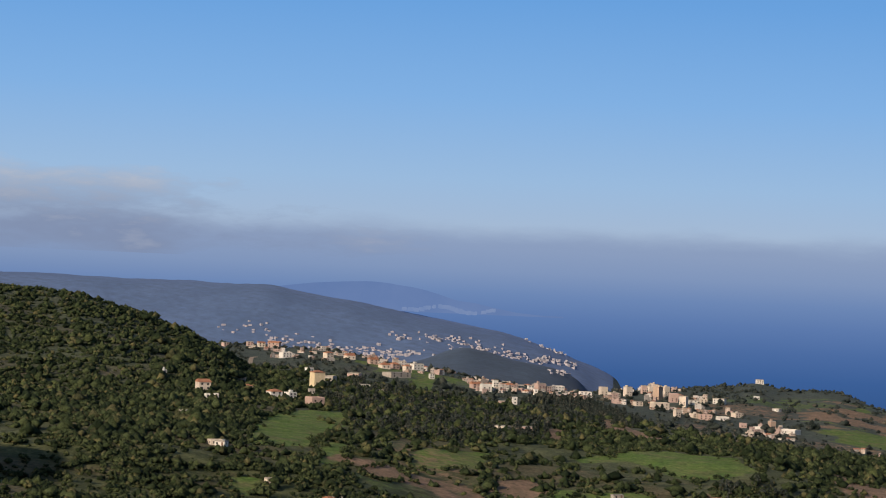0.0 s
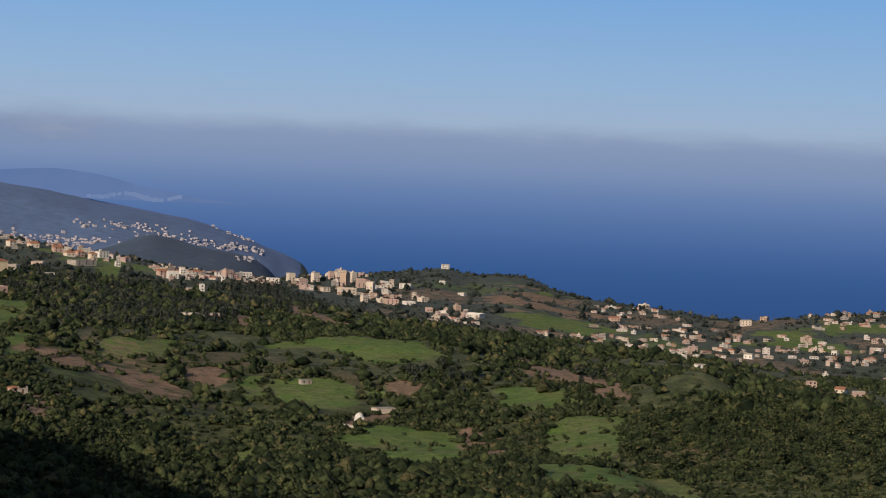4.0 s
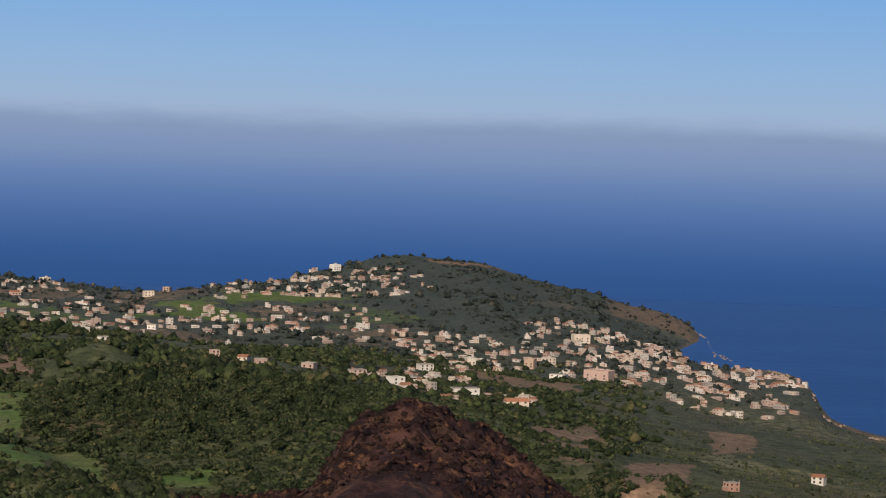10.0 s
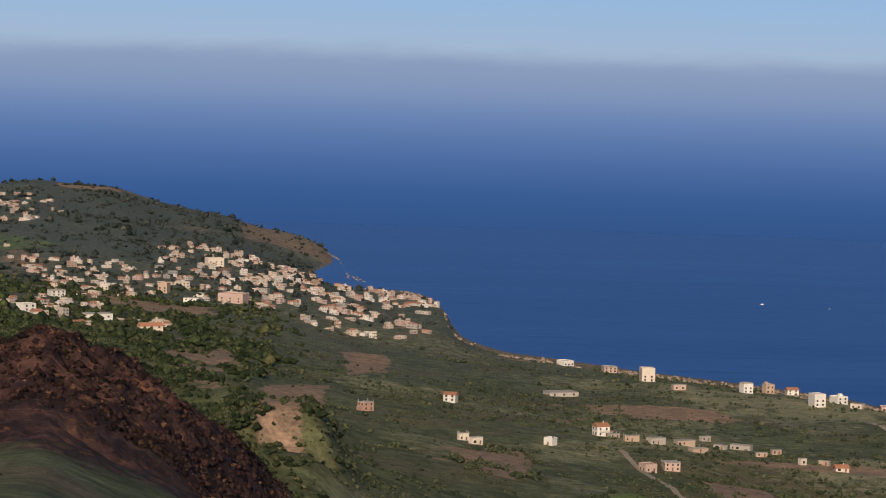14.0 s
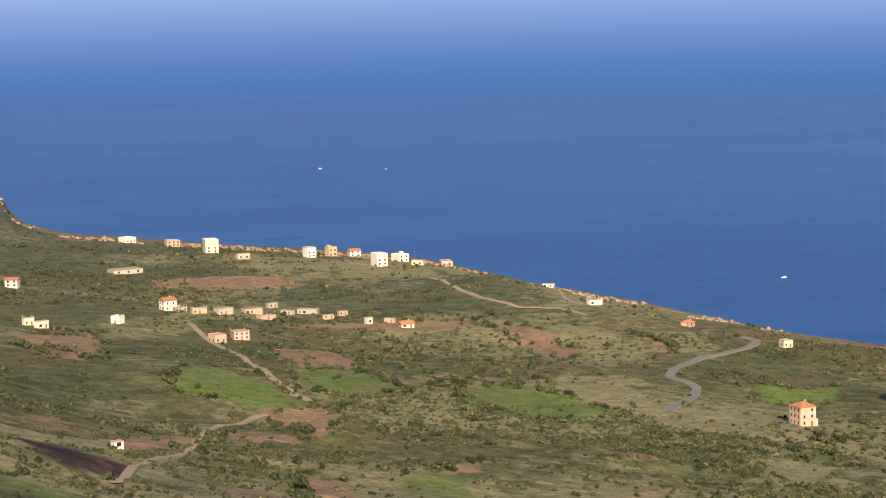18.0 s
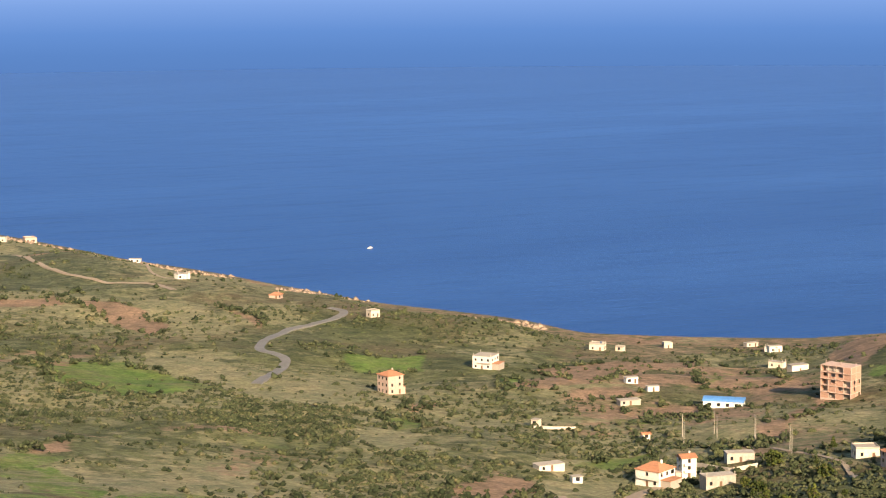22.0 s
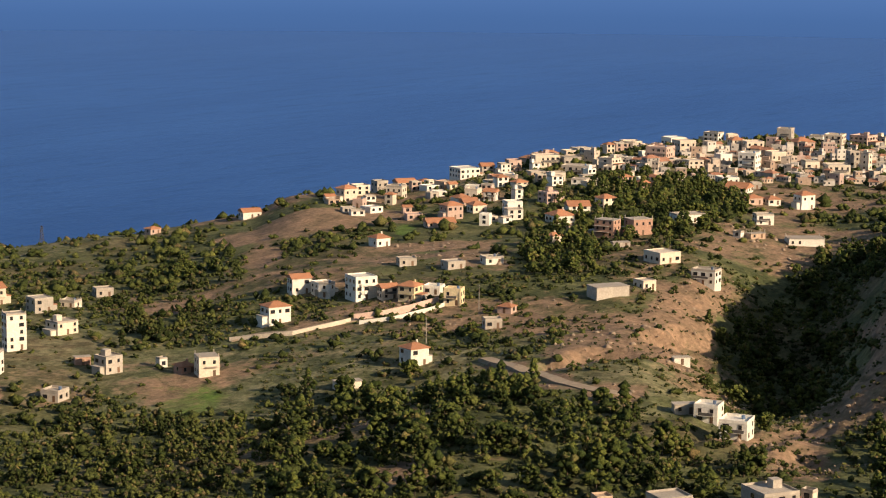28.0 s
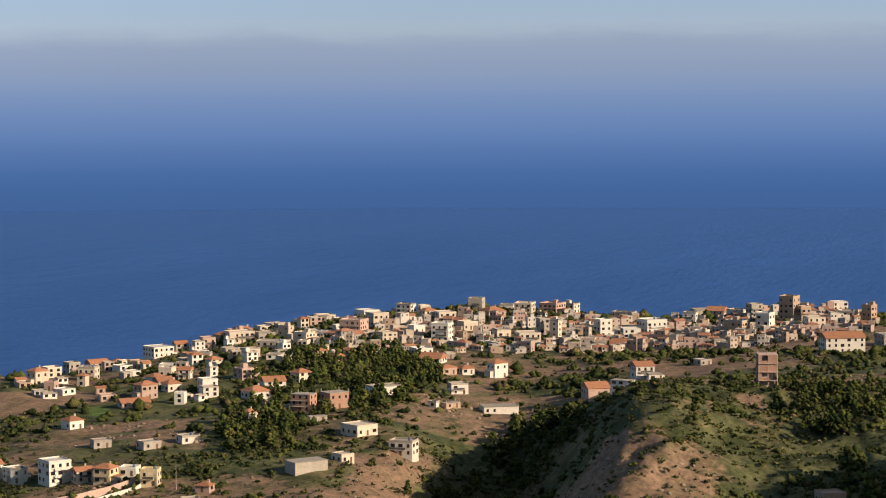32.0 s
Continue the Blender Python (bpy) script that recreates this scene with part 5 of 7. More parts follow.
def gable_roof(w, d, z, rise, hip):
    """Tiled roof in one piece, with thickness, eaves and courses of tiles as shallow steps."""
    g = fresh()
    e, t, steps = 0.45, 0.16, 5
    x, y = w / 2 + e, d / 2 + e
    i = x - min(y, x * 0.8) if hip else x
    half = [(1.0, x, z - t)]
    for k in range(steps):
        a, b = k / steps, (k + 1) / steps
        half += [(1 - a, x + (i - x) * a, z + rise * a + 0.07), (1 - b, x + (i - x) * b, z + rise * b)]
    rows = [(-y * u, xx, zz) for u, xx, zz in half] + [(0, i, z + rise + 0.12)] + [(y * u, xx, zz) for u, xx, zz in half[::-1]]
    for yy, xx, zz in rows:
        g[0].extend([(-xx, yy, zz), (xx, yy, zz)])
    n = len(rows)
    g[1].extend([(2 * k, 2 * k + 1, 2 * k + 3, 2 * k + 2) for k in range(n - 1)])
    g[1].extend([tuple(2 * k for k in range(n))[::1], tuple(2 * k + 1 for k in range(n))[::-1], (0, 2 * n - 2, 2 * n - 1, 1)])
    return g


def tray(w2, d2, o, z, rim):
    """A flat roof slab with its parapet, in one piece."""
    g = fresh()
    t = 0.15
    rings = [(w2 + o, d2 + o, z), (w2 + o, d2 + o, z + 0.18), (w2, d2, z + 0.18), (w2, d2, z + rim), (w2 - t, d2 - t, z + rim), (w2 - t, d2 - t, z + 0.2)]
    for a, b, c in rings:
        g[0].extend([(-a, -b, c), (a, -b, c), (a, b, c), (-a, b, c)])
    for k in range(len(rings) - 1):
        g[1].extend([(4 * k + i, 4 * k + (i + 1) % 4, 4 * k + 4 + (i + 1) % 4, 4 * k + 4 + i) for i in range(4)])
    g[1].extend([(3, 2, 1, 0), tuple(range(len(g[0]) - 4, len(g[0])))])
    return g


def house(x, y, width, tall, kind, colour, near=1):
    """One house facing the valley. kind: F flat roof, H tiled roof, U unfinished, S shed, T tall with a small tiled roof."""
    bearing = math.degrees(math.atan2(x, y))
    r1, r2, r3 = rnd(x, y), rnd(y, x), rnd(x, y, 5)
    width = max(3.2, width)
    depth = width * (0.75 + 0.35 * r1) if kind != "S" else max(3.0, width * 0.5)
    if width > 13:
        depth = width * 0.6
    turn = -bearing + (12 + 26 * r2 if r3 < 0.72 else -12 - 22 * r2)
    c, s = math.cos(radians(turn)), math.sin(radians(turn))
    cx = np.array([x + c * a * width / 2 - s * b * depth / 2 for a, b in ((0, 0), (1, 1), (1, -1), (-1, 1), (-1, -1))])
    cy = np.array([y + s * a * width / 2 + c * b * depth / 2 for a, b in ((0, 0), (1, 1), (1, -1), (-1, 1), (-1, -1))])
    hz = height(cx, cy)
    z = float(hz[0])
    sink = float(hz.min()) - z - 0.4
    rise = {"H": 0.22 * depth, "T": 0.20 * depth}.get(kind, 0.0)
    walls = max(2.3, tall * 0.92 - rise * 0.8 - (0.5 if kind == "F" else 0))
    n = max(1, round(walls / 2.9))
    fh = walls / n
    words = WALL_WORDS[colour]
    floors = "single-storey" if n == 1 else ("two-storey" if n == 2 else ("three-storey" if n == 3 else "tall"))
    topping = {"F": "house with a flat roof", "H": "house with an orange tiled roof", "U": "unfinished house with open window holes", "S": "shed with a flat roof", "T": "house with a small tiled roof"}[kind]
    if r1 < 0.33 and kind == "F":
        topping = "flat-roofed house with a parapet"
    home = new("shed" if kind == "S" else "house")
    home.matrix_basis = pose(x, y, z, 0, 0, turn)
    tagged(home, f"{floors} {words} {topping}", "shed" if kind == "S" else "house", group="hillside houses")
    mat = WALLS[colour]
    if near and kind in "FHU" and r2 > 0.4 and n > 1:
        g = fresh()
        side = 1 if r1 > 0.5 else -1
        box(g, min(side * width * 0.5, side * width * (0.72 + 0.2 * r3)), max(side * width * 0.5, side * width * (0.72 + 0.2 * r3)), -depth * 0.38, depth * 0.3, sink, fh * 0.95)
        annex = part("annex", g, SLAB if r3 > 0.5 else mat, home)
        g = fresh()
        box(g, min(side * width * 0.505, side * width * (0.74 + 0.2 * r3)), max(side * width * 0.505, side * width * (0.74 + 0.2 * r3)), -depth * 0.42, depth * 0.33, fh * 0.95, fh * 0.95 + 0.18)
        part("annex_roof", g, TILE if r1 > 0.7 else SLAB, annex)
    w2, d2 = width / 2, depth / 2
    g = fresh()
    levels = [(0.0, sink)]
    if near and kind in "FU":
        for k in range(1, n):
            levels += [(0.0, k * fh - 0.16), (0.07, k * fh - 0.16), (0.07, k * fh), (0.0, k * fh)]
    levels.append((0.0, walls))
    for o, zz in levels:
        g[0].extend([(-w2 - o, -d2 - o, zz), (w2 + o, -d2 - o, zz), (w2 + o, d2 + o, zz), (-w2 - o, d2 + o, zz)])
    for k in range(len(levels) - 1):
        g[1].extend([(4 * k + i, 4 * k + (i + 1) % 4, 4 * k + 4 + (i + 1) % 4, 4 * k + 4 + i) for i in range(4)])
    g[1].extend([(3, 2, 1, 0), tuple(range(len(g[0]) - 4, len(g[0])))])
    if kind == "H" and r2 < 0.5:
        for sx in (-1, 1):
            k = len(g[0])
            base = k - 4 if sx < 0 else k - 5
            g[0].append((sx * w2, 0, walls + rise * 0.9))
            g[1].append((base, k, base + 3) if sx < 0 else (base + 1, base + 2, k))
    part("wall", g, mat, home)
    if kind in "HT":
        part("roof", gable_roof(width, depth, walls, rise, kind == "T" or r2 >= 0.5), TILE, home, "orange clay tile roof")
        if near and r1 > 0.4:
            g = fresh()
            box(g, w2 * 0.35, w2 * 0.35 + 0.6, 0.5, 1.1, walls + rise * 0.4, walls + rise + 0.7)
            part("chimney", g, mat, home)
    else:
        g = fresh()
        o = 0.12 if kind != "S" else 0.25
        if kind == "F":
            g = tray(w2, d2, o, walls, 0.55 + 0.4 * r3)
        else:
            box(g, -w2 - o, w2 + o, -d2 - o, d2 + o, walls, walls + 0.18)
        part("roof", g, mat if kind == "F" and r1 > 0.45 else SLAB, home)
        if kind == "F" and n > 1 and (r2 > 0.72):
            g = fresh()
            q = min(2.6, width * 0.35)
            ox = (r1 - 0.5) * width * 0.45
            box(g, ox - q / 2, ox + q / 2, 0.0, min(d2 - 0.3, q), walls + 0.18, walls + 2.4)
            part("stair_hut", g, mat, home)
        if near and kind == "F" and r3 > 0.6:
            g = fresh()
            k = 10
            g[0].extend([(w2 * 0.4 + 0.55 * math.cos(math.tau * i / k), d2 * 0.3 + 0.55 * math.sin(math.tau * i / k), zz) for zz in (walls + 0.18, walls + 1.3) for i in range(k)])
            g[1].extend([(i, (i + 1) % k, k + (i + 1) % k, k + i) for i in range(k)] + [tuple(range(k, 2 * k))])
            part("water_tank", g, TANK, home, "round dark plastic water tank")
        if kind == "U" or (near and r1 < 0.18):
            for ax in (-1, 1):
                for ay in (-1, 1):
                    g = fresh()
                    px, py = ax * (w2 - 0.3), ay * (d2 - 0.3)
                    box(g, px - 0.15, px + 0.15, py - 0.15, py + 0.15, walls + 0.18, walls + 1.2 + 0.4 * r2)
                    part("column", g, SLAB, home)
    # windows, doors and balconies on the two faces seen from the valley
    side = 1 if turn > -bearing else -1
    face_right = pose(w2 + 0.002, 0, 0, 0, 0, 90) if side < 0 else pose(-w2 - 0.002, 0, 0, 0, 0, -90)
    if not near:
        cols = 1 if width < 5 else (2 if width < 11 else 3)
        for k in range(min(n, 2)):
            for j in range(cols):
                part("window", FAR_WINDOW, None, home, place=pose((j + 0.5) / cols * width - w2, -d2 - 0.003, k * fh + 0.9))
        return home
    for face, span in ((pose(0, -d2 - 0.002, 0), width), (face_right, depth)):
        front = span == width
        cols = max(1, int(span / 2.9))
        for k in range(n):
            for j in range(cols):
                u = (j + 0.5) / cols * span - span / 2
                if kind == "S" and (j > 1 or not front):
                    continue
                if k == 0 and j == cols // 2 and front:
                    part("door", DOOR_MESH, None, home, place=face @ pose(u, 0, 0.02))
                    continue
                if rnd(x, y, j + 7 * k, span) < 0.14:
                    continue
                wide = rnd(y, x, j, k) > 0.7 and span / cols > 2.6
                at = face @ pose(u, 0, k * fh + min(0.95, fh * 0.34)) @ Matrix.Diagonal((1, 1, min(1.0, (fh - 1.1) / 1.35 if fh < 2.6 else 1.0), 1))
                if kind == "U":
                    # a dark pane on the solid wall stands for the shade inside an open hole
                    part("window_opening", PANE, None, home, "dark panel for the shade in an unglazed window hole", place=at)
                else:
                    win = part("window", WIDE_WINDOW if wide else WINDOW, None, home, place=at)
                    part("pane", WIDE_PANE if wide else PANE, None, win)
        if front and kind in "FHU" and n > 1 and r3 > 0.35:
            for k in range(1, n):
                g = fresh()
                b = span * (0.28 + 0.2 * r2)
                u = (r1 - 0.5) * span * 0.3
                box(g, u - b, u + b, -d2 - 1.15, -d2, k * fh - 0.14, k * fh + 0.02)
                balcony = part("balcony", g, SLAB if kind == "U" else mat, home)
                if kind != "U":
                    g = fresh()
                    box(g, u - b, u + b, -d2 - 1.15, -d2 - 1.05, k * fh + 0.02, k * fh + 0.95)
                    part("railing", g, mat if r2 > 0.4 else RAIL, balcony)
    return home


for rows in DISTRICTS:
    for hx, hy, hw, ht, code in rows:
        house(hx, hy, hw, ht, code[0], code[1], near=math.hypot(hx, hy) < 1440 and hw > 4.4)


def inside(px, py, outline):
    odd = False
    for (ax, ay), (bx, by) in zip(outline, outline[1:] + outline[:1]):
        if (ay > py) != (by > py) and px < (bx - ax) * (py - ay) / (by - ay) + ax:
            odd = not odd
    return odd


HOMES = [(hx, hy, hw) for rows in DISTRICTS for hx, hy, hw, _, _ in rows] + [(545, 816, 15.0), (840, 249, 8.0)]


def plaster(name, base):
    return surface(name, base, 0.95, second=tuple(c * 0.82 for c in base), scale=0.08, fine=0.8, bump=0, coord="World")


# wall and roof colours dulled and cooled to stand for haze over the distant houses
FAR_MATS = [plaster("hazed_white_render", (0.62, 0.56, 0.50)), plaster("hazed_cream_render", (0.54, 0.44, 0.36)), plaster("hazed_pink_render", (0.44, 0.32, 0.275)),
            plaster("hazed_ochre_render", (0.38, 0.275, 0.21)), plaster("hazed_concrete", (0.36, 0.33, 0.30)), plaster("hazed_roof_tiles", (0.40, 0.195, 0.125)), SLAB,
            plaster("dark_far_windows", (0.05, 0.048, 0.05))]


def far_house(store, x, y, w, tall, tiled, colour, rng):
    """Adds one low distant house, of one to three blocks with roofs, stair hut and windows, to the joined houses of its quarter."""
    turn = -math.degrees(math.atan2(x, y)) + rng.choice((-1, 1)) * rng.uniform(5, 40)
    z = float(height(np.array([x]), np.array([y]))[0])
    m = pose(x, y, z, 0, 0, turn)
    pieces = []
    blocks = [(0.0, 0.0, w, w * rng.uniform(0.55, 0.9), tall, tiled)]
    for side in (-1, 1):
        if rng.random() < 0.5:
            bw = w * rng.uniform(0.4, 0.9)
            blocks.append((side * (w + bw) * 0.49, rng.uniform(-0.25, 0.1) * w, bw, bw * rng.uniform(0.6, 1.1), tall * rng.choice((0.5, 0.6, 0.75, 1.15)), rng.random() < 0.25))
    for bx, by, bw, bd, bh, covered in blocks:
        bh = max(2.3, bh)
        paint = "wcpog".index(colour if rng.random() < 0.7 else rng.choice("wcpog"))
        g = fresh()
        box(g, bx - bw / 2, bx + bw / 2, by - bd / 2, by + bd / 2, -2.5, bh)
        pieces.append((g, paint))
        if covered:
            v, f = gable_roof(bw, bd, bh, 0.24 * bd, rng.random() < 0.5)
            pieces.append((([(px + bx, py + by, pz) for px, py, pz in v], f), 5))
        else:
            v, f = tray(bw / 2, bd / 2, 0.1, bh, rng.uniform(0.3, 0.8))
            pieces.append((([(px + bx, py + by, pz) for px, py, pz in v], f), paint if rng.random() < 0.5 else 6))
            if bw > 4.5 and rng.random() < 0.3:
                g = fresh()
                u = bx + rng.uniform(-0.25, 0.1) * bw
                box(g, u, u + 2.0, by - 0.5, by + 1.2, bh + 0.2, bh + 2.2)
                pieces.append((g, paint))
        for k in range(max(1, round(bh / 2.8))):
            for u in ((-0.28, 0.26) if bw < 8 else (-0.33, 0.02, 0.34)):
                if rng.random() < 0.75:
                    g = fresh()
                    box(g, bx + u * bw - 0.45, bx + u * bw + 0.45, by - bd / 2 - 0.05, by - bd / 2 - 0.003, k * 2.7 + 0.9, k * 2.7 + 1.95)
                    pieces.append((g, 7))
            for side in (-1, 1):
                if rng.random() < 0.5:
                    g = fresh()
                    at = bx + side * bw / 2
                    box(g, min(at + side * 0.003, at + side * 0.05), max(at + side * 0.003, at + side * 0.05), by - 0.45, by + 0.45, k * 2.7 + 0.9, k * 2.7 + 1.95)
                    pieces.append((g, 7))
    for (v, f), mat in pieces:
        n = len(store[0])
        store[0].extend([tuple(m @ Vector(p)) for p in v])
        store[1].extend([tuple(n + i for i in face) for face in f])
        store[2].extend([mat] * len(f))


def fill_quarters():
    rng = random.Random(11)
    for count, outline in QUARTERS:
        xs, ys = [p[0] for p in outline], [p[1] for p in outline]
        near = math.hypot(xs[0], ys[0]) < 1150
        store = ([], [], [])
        made, tries = 0, 0
        while made < count and tries < count * 60:
            tries += 1
            x, y = rng.uniform(min(xs), max(xs)), rng.uniform(min(ys), max(ys))
            if not inside(x, y, outline) or float(height(np.array([x]), np.array([y]))[0]) < 2.5:
                continue
            w = (rng.uniform(4.2, 8.0) if near else rng.uniform(3.6, 6.6)) * (1.5 if rng.random() < 0.10 else 1)
            if any((x - a) ** 2 + (y - b) ** 2 < ((0.60 if near else 0.74) * (w + c)) ** 2 for a, b, c in HOMES):
                continue
            storeys = rng.choice([1, 1, 1, 1, 1, 2, 2] if count != 250 else [1, 1, 1, 2, 2]) if count != 60 or outline[0][1] < 3000 else rng.choice([1, 1, 2, 2, 3, 3])
            tiled = rng.random() < 0.28
            colour = rng.choice("wwwccccppog")
            if near:
                house(x, y, w, storeys * 2.6 + (1.5 if tiled else 0.4), "H" if tiled else "F", colour, near=0)
            else:
                far_house(store, x, y, w, storeys * 2.6, tiled, colour, rng)
            HOMES.append((x, y, w))
            made += 1
        if store[0]:
            me = bpy.data.meshes.new("houses")
            me.from_pydata(store[0], [], store[1])
            for mat in FAR_MATS:
                me.materials.append(mat)
            me.polygons.foreach_set("material_index", store[2])
            tagged(new("houses", me), "distant cream and white houses with flat and tiled roofs", "houses", kind="stuff")


fill_quarters()


# ---- roads ----
def road(points, width, material, name, label):
    """A strip laid on the ground along a smooth line, with thickness."""
    pts = [Vector((*p, 0)) for p in points]
    line = []
    for i in range(len(pts) - 1):
        p0, p1, p2, p3 = pts[max(i - 1, 0)], pts[i], pts[i + 1], pts[min(i + 2, len(pts) - 1)]
        steps = max(2, int((p2 - p1).length / 4))
        for k in range(steps):
            t = k / steps
            line.append(0.5 * (2 * p1 + (p2 - p0) * t + (2 * p0 - 5 * p1 + 4 * p2 - p3) * t * t + (3 * p1 - p0 - 3 * p2 + p3) * t ** 3))
    line.append(pts[-1])
    v, f = [], []
    for i, p in enumerate(line):
        d = (line[min(i + 1, len(line) - 1)] - line[max(i - 1, 0)]).normalized()
        n = Vector((-d.y, d.x, 0)) * width / 2
        a, b = p + n, p - n
        z = height(np.array([a.x, p.x, b.x]), np.array([a.y, p.y, b.y]))
        top = float(z.max()) + 0.25
        v += [(a.x, a.y, top), (b.x, b.y, top), (b.x, b.y, top - 2.5), (a.x, a.y, top - 2.5)]
    for i in range(len(line) - 1):
        k, m = 4 * i, 4 * i + 4
        f += [(k, k + 1, m + 1, m), (k + 1, k + 2, m + 2, m + 1), (k + 3, k, m, m + 3)]
    return tagged(mesh_object(name, v, f, material, False), label, "road", kind="structure")


ASPHALT = surface("worn_asphalt", (0.20, 0.19, 0.18), 0.9, second=(0.15, 0.145, 0.14), scale=0.1, fine=1, bump=0.2, coord="World")
DIRT = surface("pale_dirt_track", (0.36, 0.28, 0.20), 0.95, second=(0.28, 0.21, 0.15), scale=0.1, fine=0.8, bump=0.3, coord="World")
for w, pts in ASPHALT_ROADS:
    road(pts, w, ASPHALT, "road", "winding grey asphalt road on the hillside")
for w, pts in DIRT_ROADS:
    road(pts, w, DIRT, "road", "pale dirt track across the hillside")


# ---- plants and rocks ----
def leaf_material(name, dark, light, dry):
    m = bpy.data.materials.new(name)
    nodes, links = node_tree(m)
    geo = nodes.new("ShaderNodeNewGeometry")
    isle = geo.outputs["Random Per Island"]
    grain = noise_tex(nodes, links, 1.6, 5, geo.outputs["Position"], 0.75)
    col = colour_mix(nodes, links, isle, dark, light)
    col = colour_mix(nodes, links, spread(nodes, links, isle, 0.86, 0.92), col, dry)
    col = colour_mix(nodes, links, spread(nodes, links, grain, 0.42, 0.70), col, tuple(c * 0.35 for c in dark))
    stand = ramp(nodes, [(0.38, (0.45, 0.52, 0.50)), (0.52, (1.0, 1.0, 1.0)), (0.66, (1.30, 1.22, 1.10))])
    links.new(noise_tex(nodes, links, 0.10, 2, geo.outputs["Position"], 0.5), stand.inputs[0])
    col = colour_mix(nodes, links, 1.0, col, stand.outputs[0], "MULTIPLY")
    b = nodes.new("ShaderNodeBsdfPrincipled")
    links.new(col, b.inputs["Base Color"])
    b.inputs["Roughness"].default_value = 0.9
    b.inputs["Specular IOR Level"].default_value = 0.1
    bp = nodes.new("ShaderNodeBump")
    bp.inputs["Strength"].default_value, bp.inputs["Distance"].default_value = 1.0, 0.6
    links.new(noise_tex(nodes, links, 1.3, 5, geo.outputs["Position"], 0.8), bp.inputs["Height"])
    links.new(bp.outputs[0], b.inputs["Normal"])
    out = nodes.new("ShaderNodeOutputMaterial")
    links.new(b.outputs[0], out.inputs[0])
    return m


SCRUB = leaf_material("scrub_leaves", (0.017, 0.028, 0.013), (0.094, 0.117, 0.048), (0.125, 0.117, 0.055))
# leaves of far plants, greyed in the colour itself to imitate air haze
HAZY_SCRUB = leaf_material("hazy_scrub_leaves", (0.031, 0.040, 0.035), (0.068, 0.080, 0.068), (0.12, 0.112, 0.09))
PALE_SCRUB = leaf_material("pale_scrub_leaves", (0.056, 0.073, 0.038), (0.108, 0.122, 0.062), (0.15, 0.14, 0.085))
WARM_SCRUB = leaf_material("slope_scrub_leaves", (0.042, 0.058, 0.018), (0.125, 0.140, 0.042), (0.17, 0.13, 0.065))
PINE = leaf_material("tree_leaves", (0.034, 0.054, 0.016), (0.148, 0.168, 0.042), (0.16, 0.14, 0.058))
BARK = surface("bark", (0.11, 0.075, 0.05), 0.95, second=(0.07, 0.05, 0.035), fine=5, bump=0.5)
ROCK = leaf_material("burnt_rock", (0.020, 0.011, 0.013), (0.086, 0.044, 0.034), (0.18, 0.095, 0.055))
PALE_ROCK = surface("pale_rock", (0.34, 0.25, 0.18), 0.95, second=(0.22, 0.17, 0.13), scale=0.15, fine=1.0, bump=0.6, bump_scale=2.5, coord="World")

OCTA = np.array([(1, 0, 0), (0, 1, 0), (-1, 0, 0), (0, -1, 0), (0, 0, 1), (0, 0, -1)], float)
OCTA_FACES = np.array([(0, 1, 4), (1, 2, 4), (2, 3, 4), (3, 0, 4), (1, 0, 5), (2, 1, 5), (3, 2, 5), (0, 3, 5)])


def clumps(centres, sizes, rng, flat=0.8):
    """Corners and triangles of ragged little lumps, one for each centre."""
    n = len(centres)
    turn = rng.uniform(0, math.tau, n)
    c, s = np.cos(turn), np.sin(turn)
    base = np.repeat(OCTA[None], n, 0) * rng.uniform(0.6, 1.35, (n, 6, 1)) + rng.uniform(-0.22, 0.22, (n, 6, 3))
    x, y = base[:, :, 0] * c[:, None] - base[:, :, 1] * s[:, None], base[:, :, 0] * s[:, None] + base[:, :, 1] * c[:, None]
    v = np.stack([x, y, base[:, :, 2] * flat], -1) * np.asarray(sizes)[:, None, None] + np.asarray(centres)[:, None, :]
    f = OCTA_FACES[None] + 6 * np.arange(n)[:, None, None]
    return v.reshape(-1, 3), f.reshape(-1, 3)


def tri_mesh(name, v, f, material):
    me = bpy.data.meshes.new(name)
    me.vertices.add(len(v))
    me.vertices.foreach_set("co", np.asarray(v, np.float32).ravel())
    me.loops.add(f.size)
    me.loops.foreach_set("vertex_index", f.astype(np.int32).ravel())
    me.polygons.add(len(f))
    me.polygons.foreach_set("loop_start", np.arange(0, f.size, 3, dtype=np.int32))
    me.polygons.foreach_set("loop_total", np.full(len(f), 3, np.int32))
    me.materials.append(material)
    me.update(calc_edges=True)
    return me


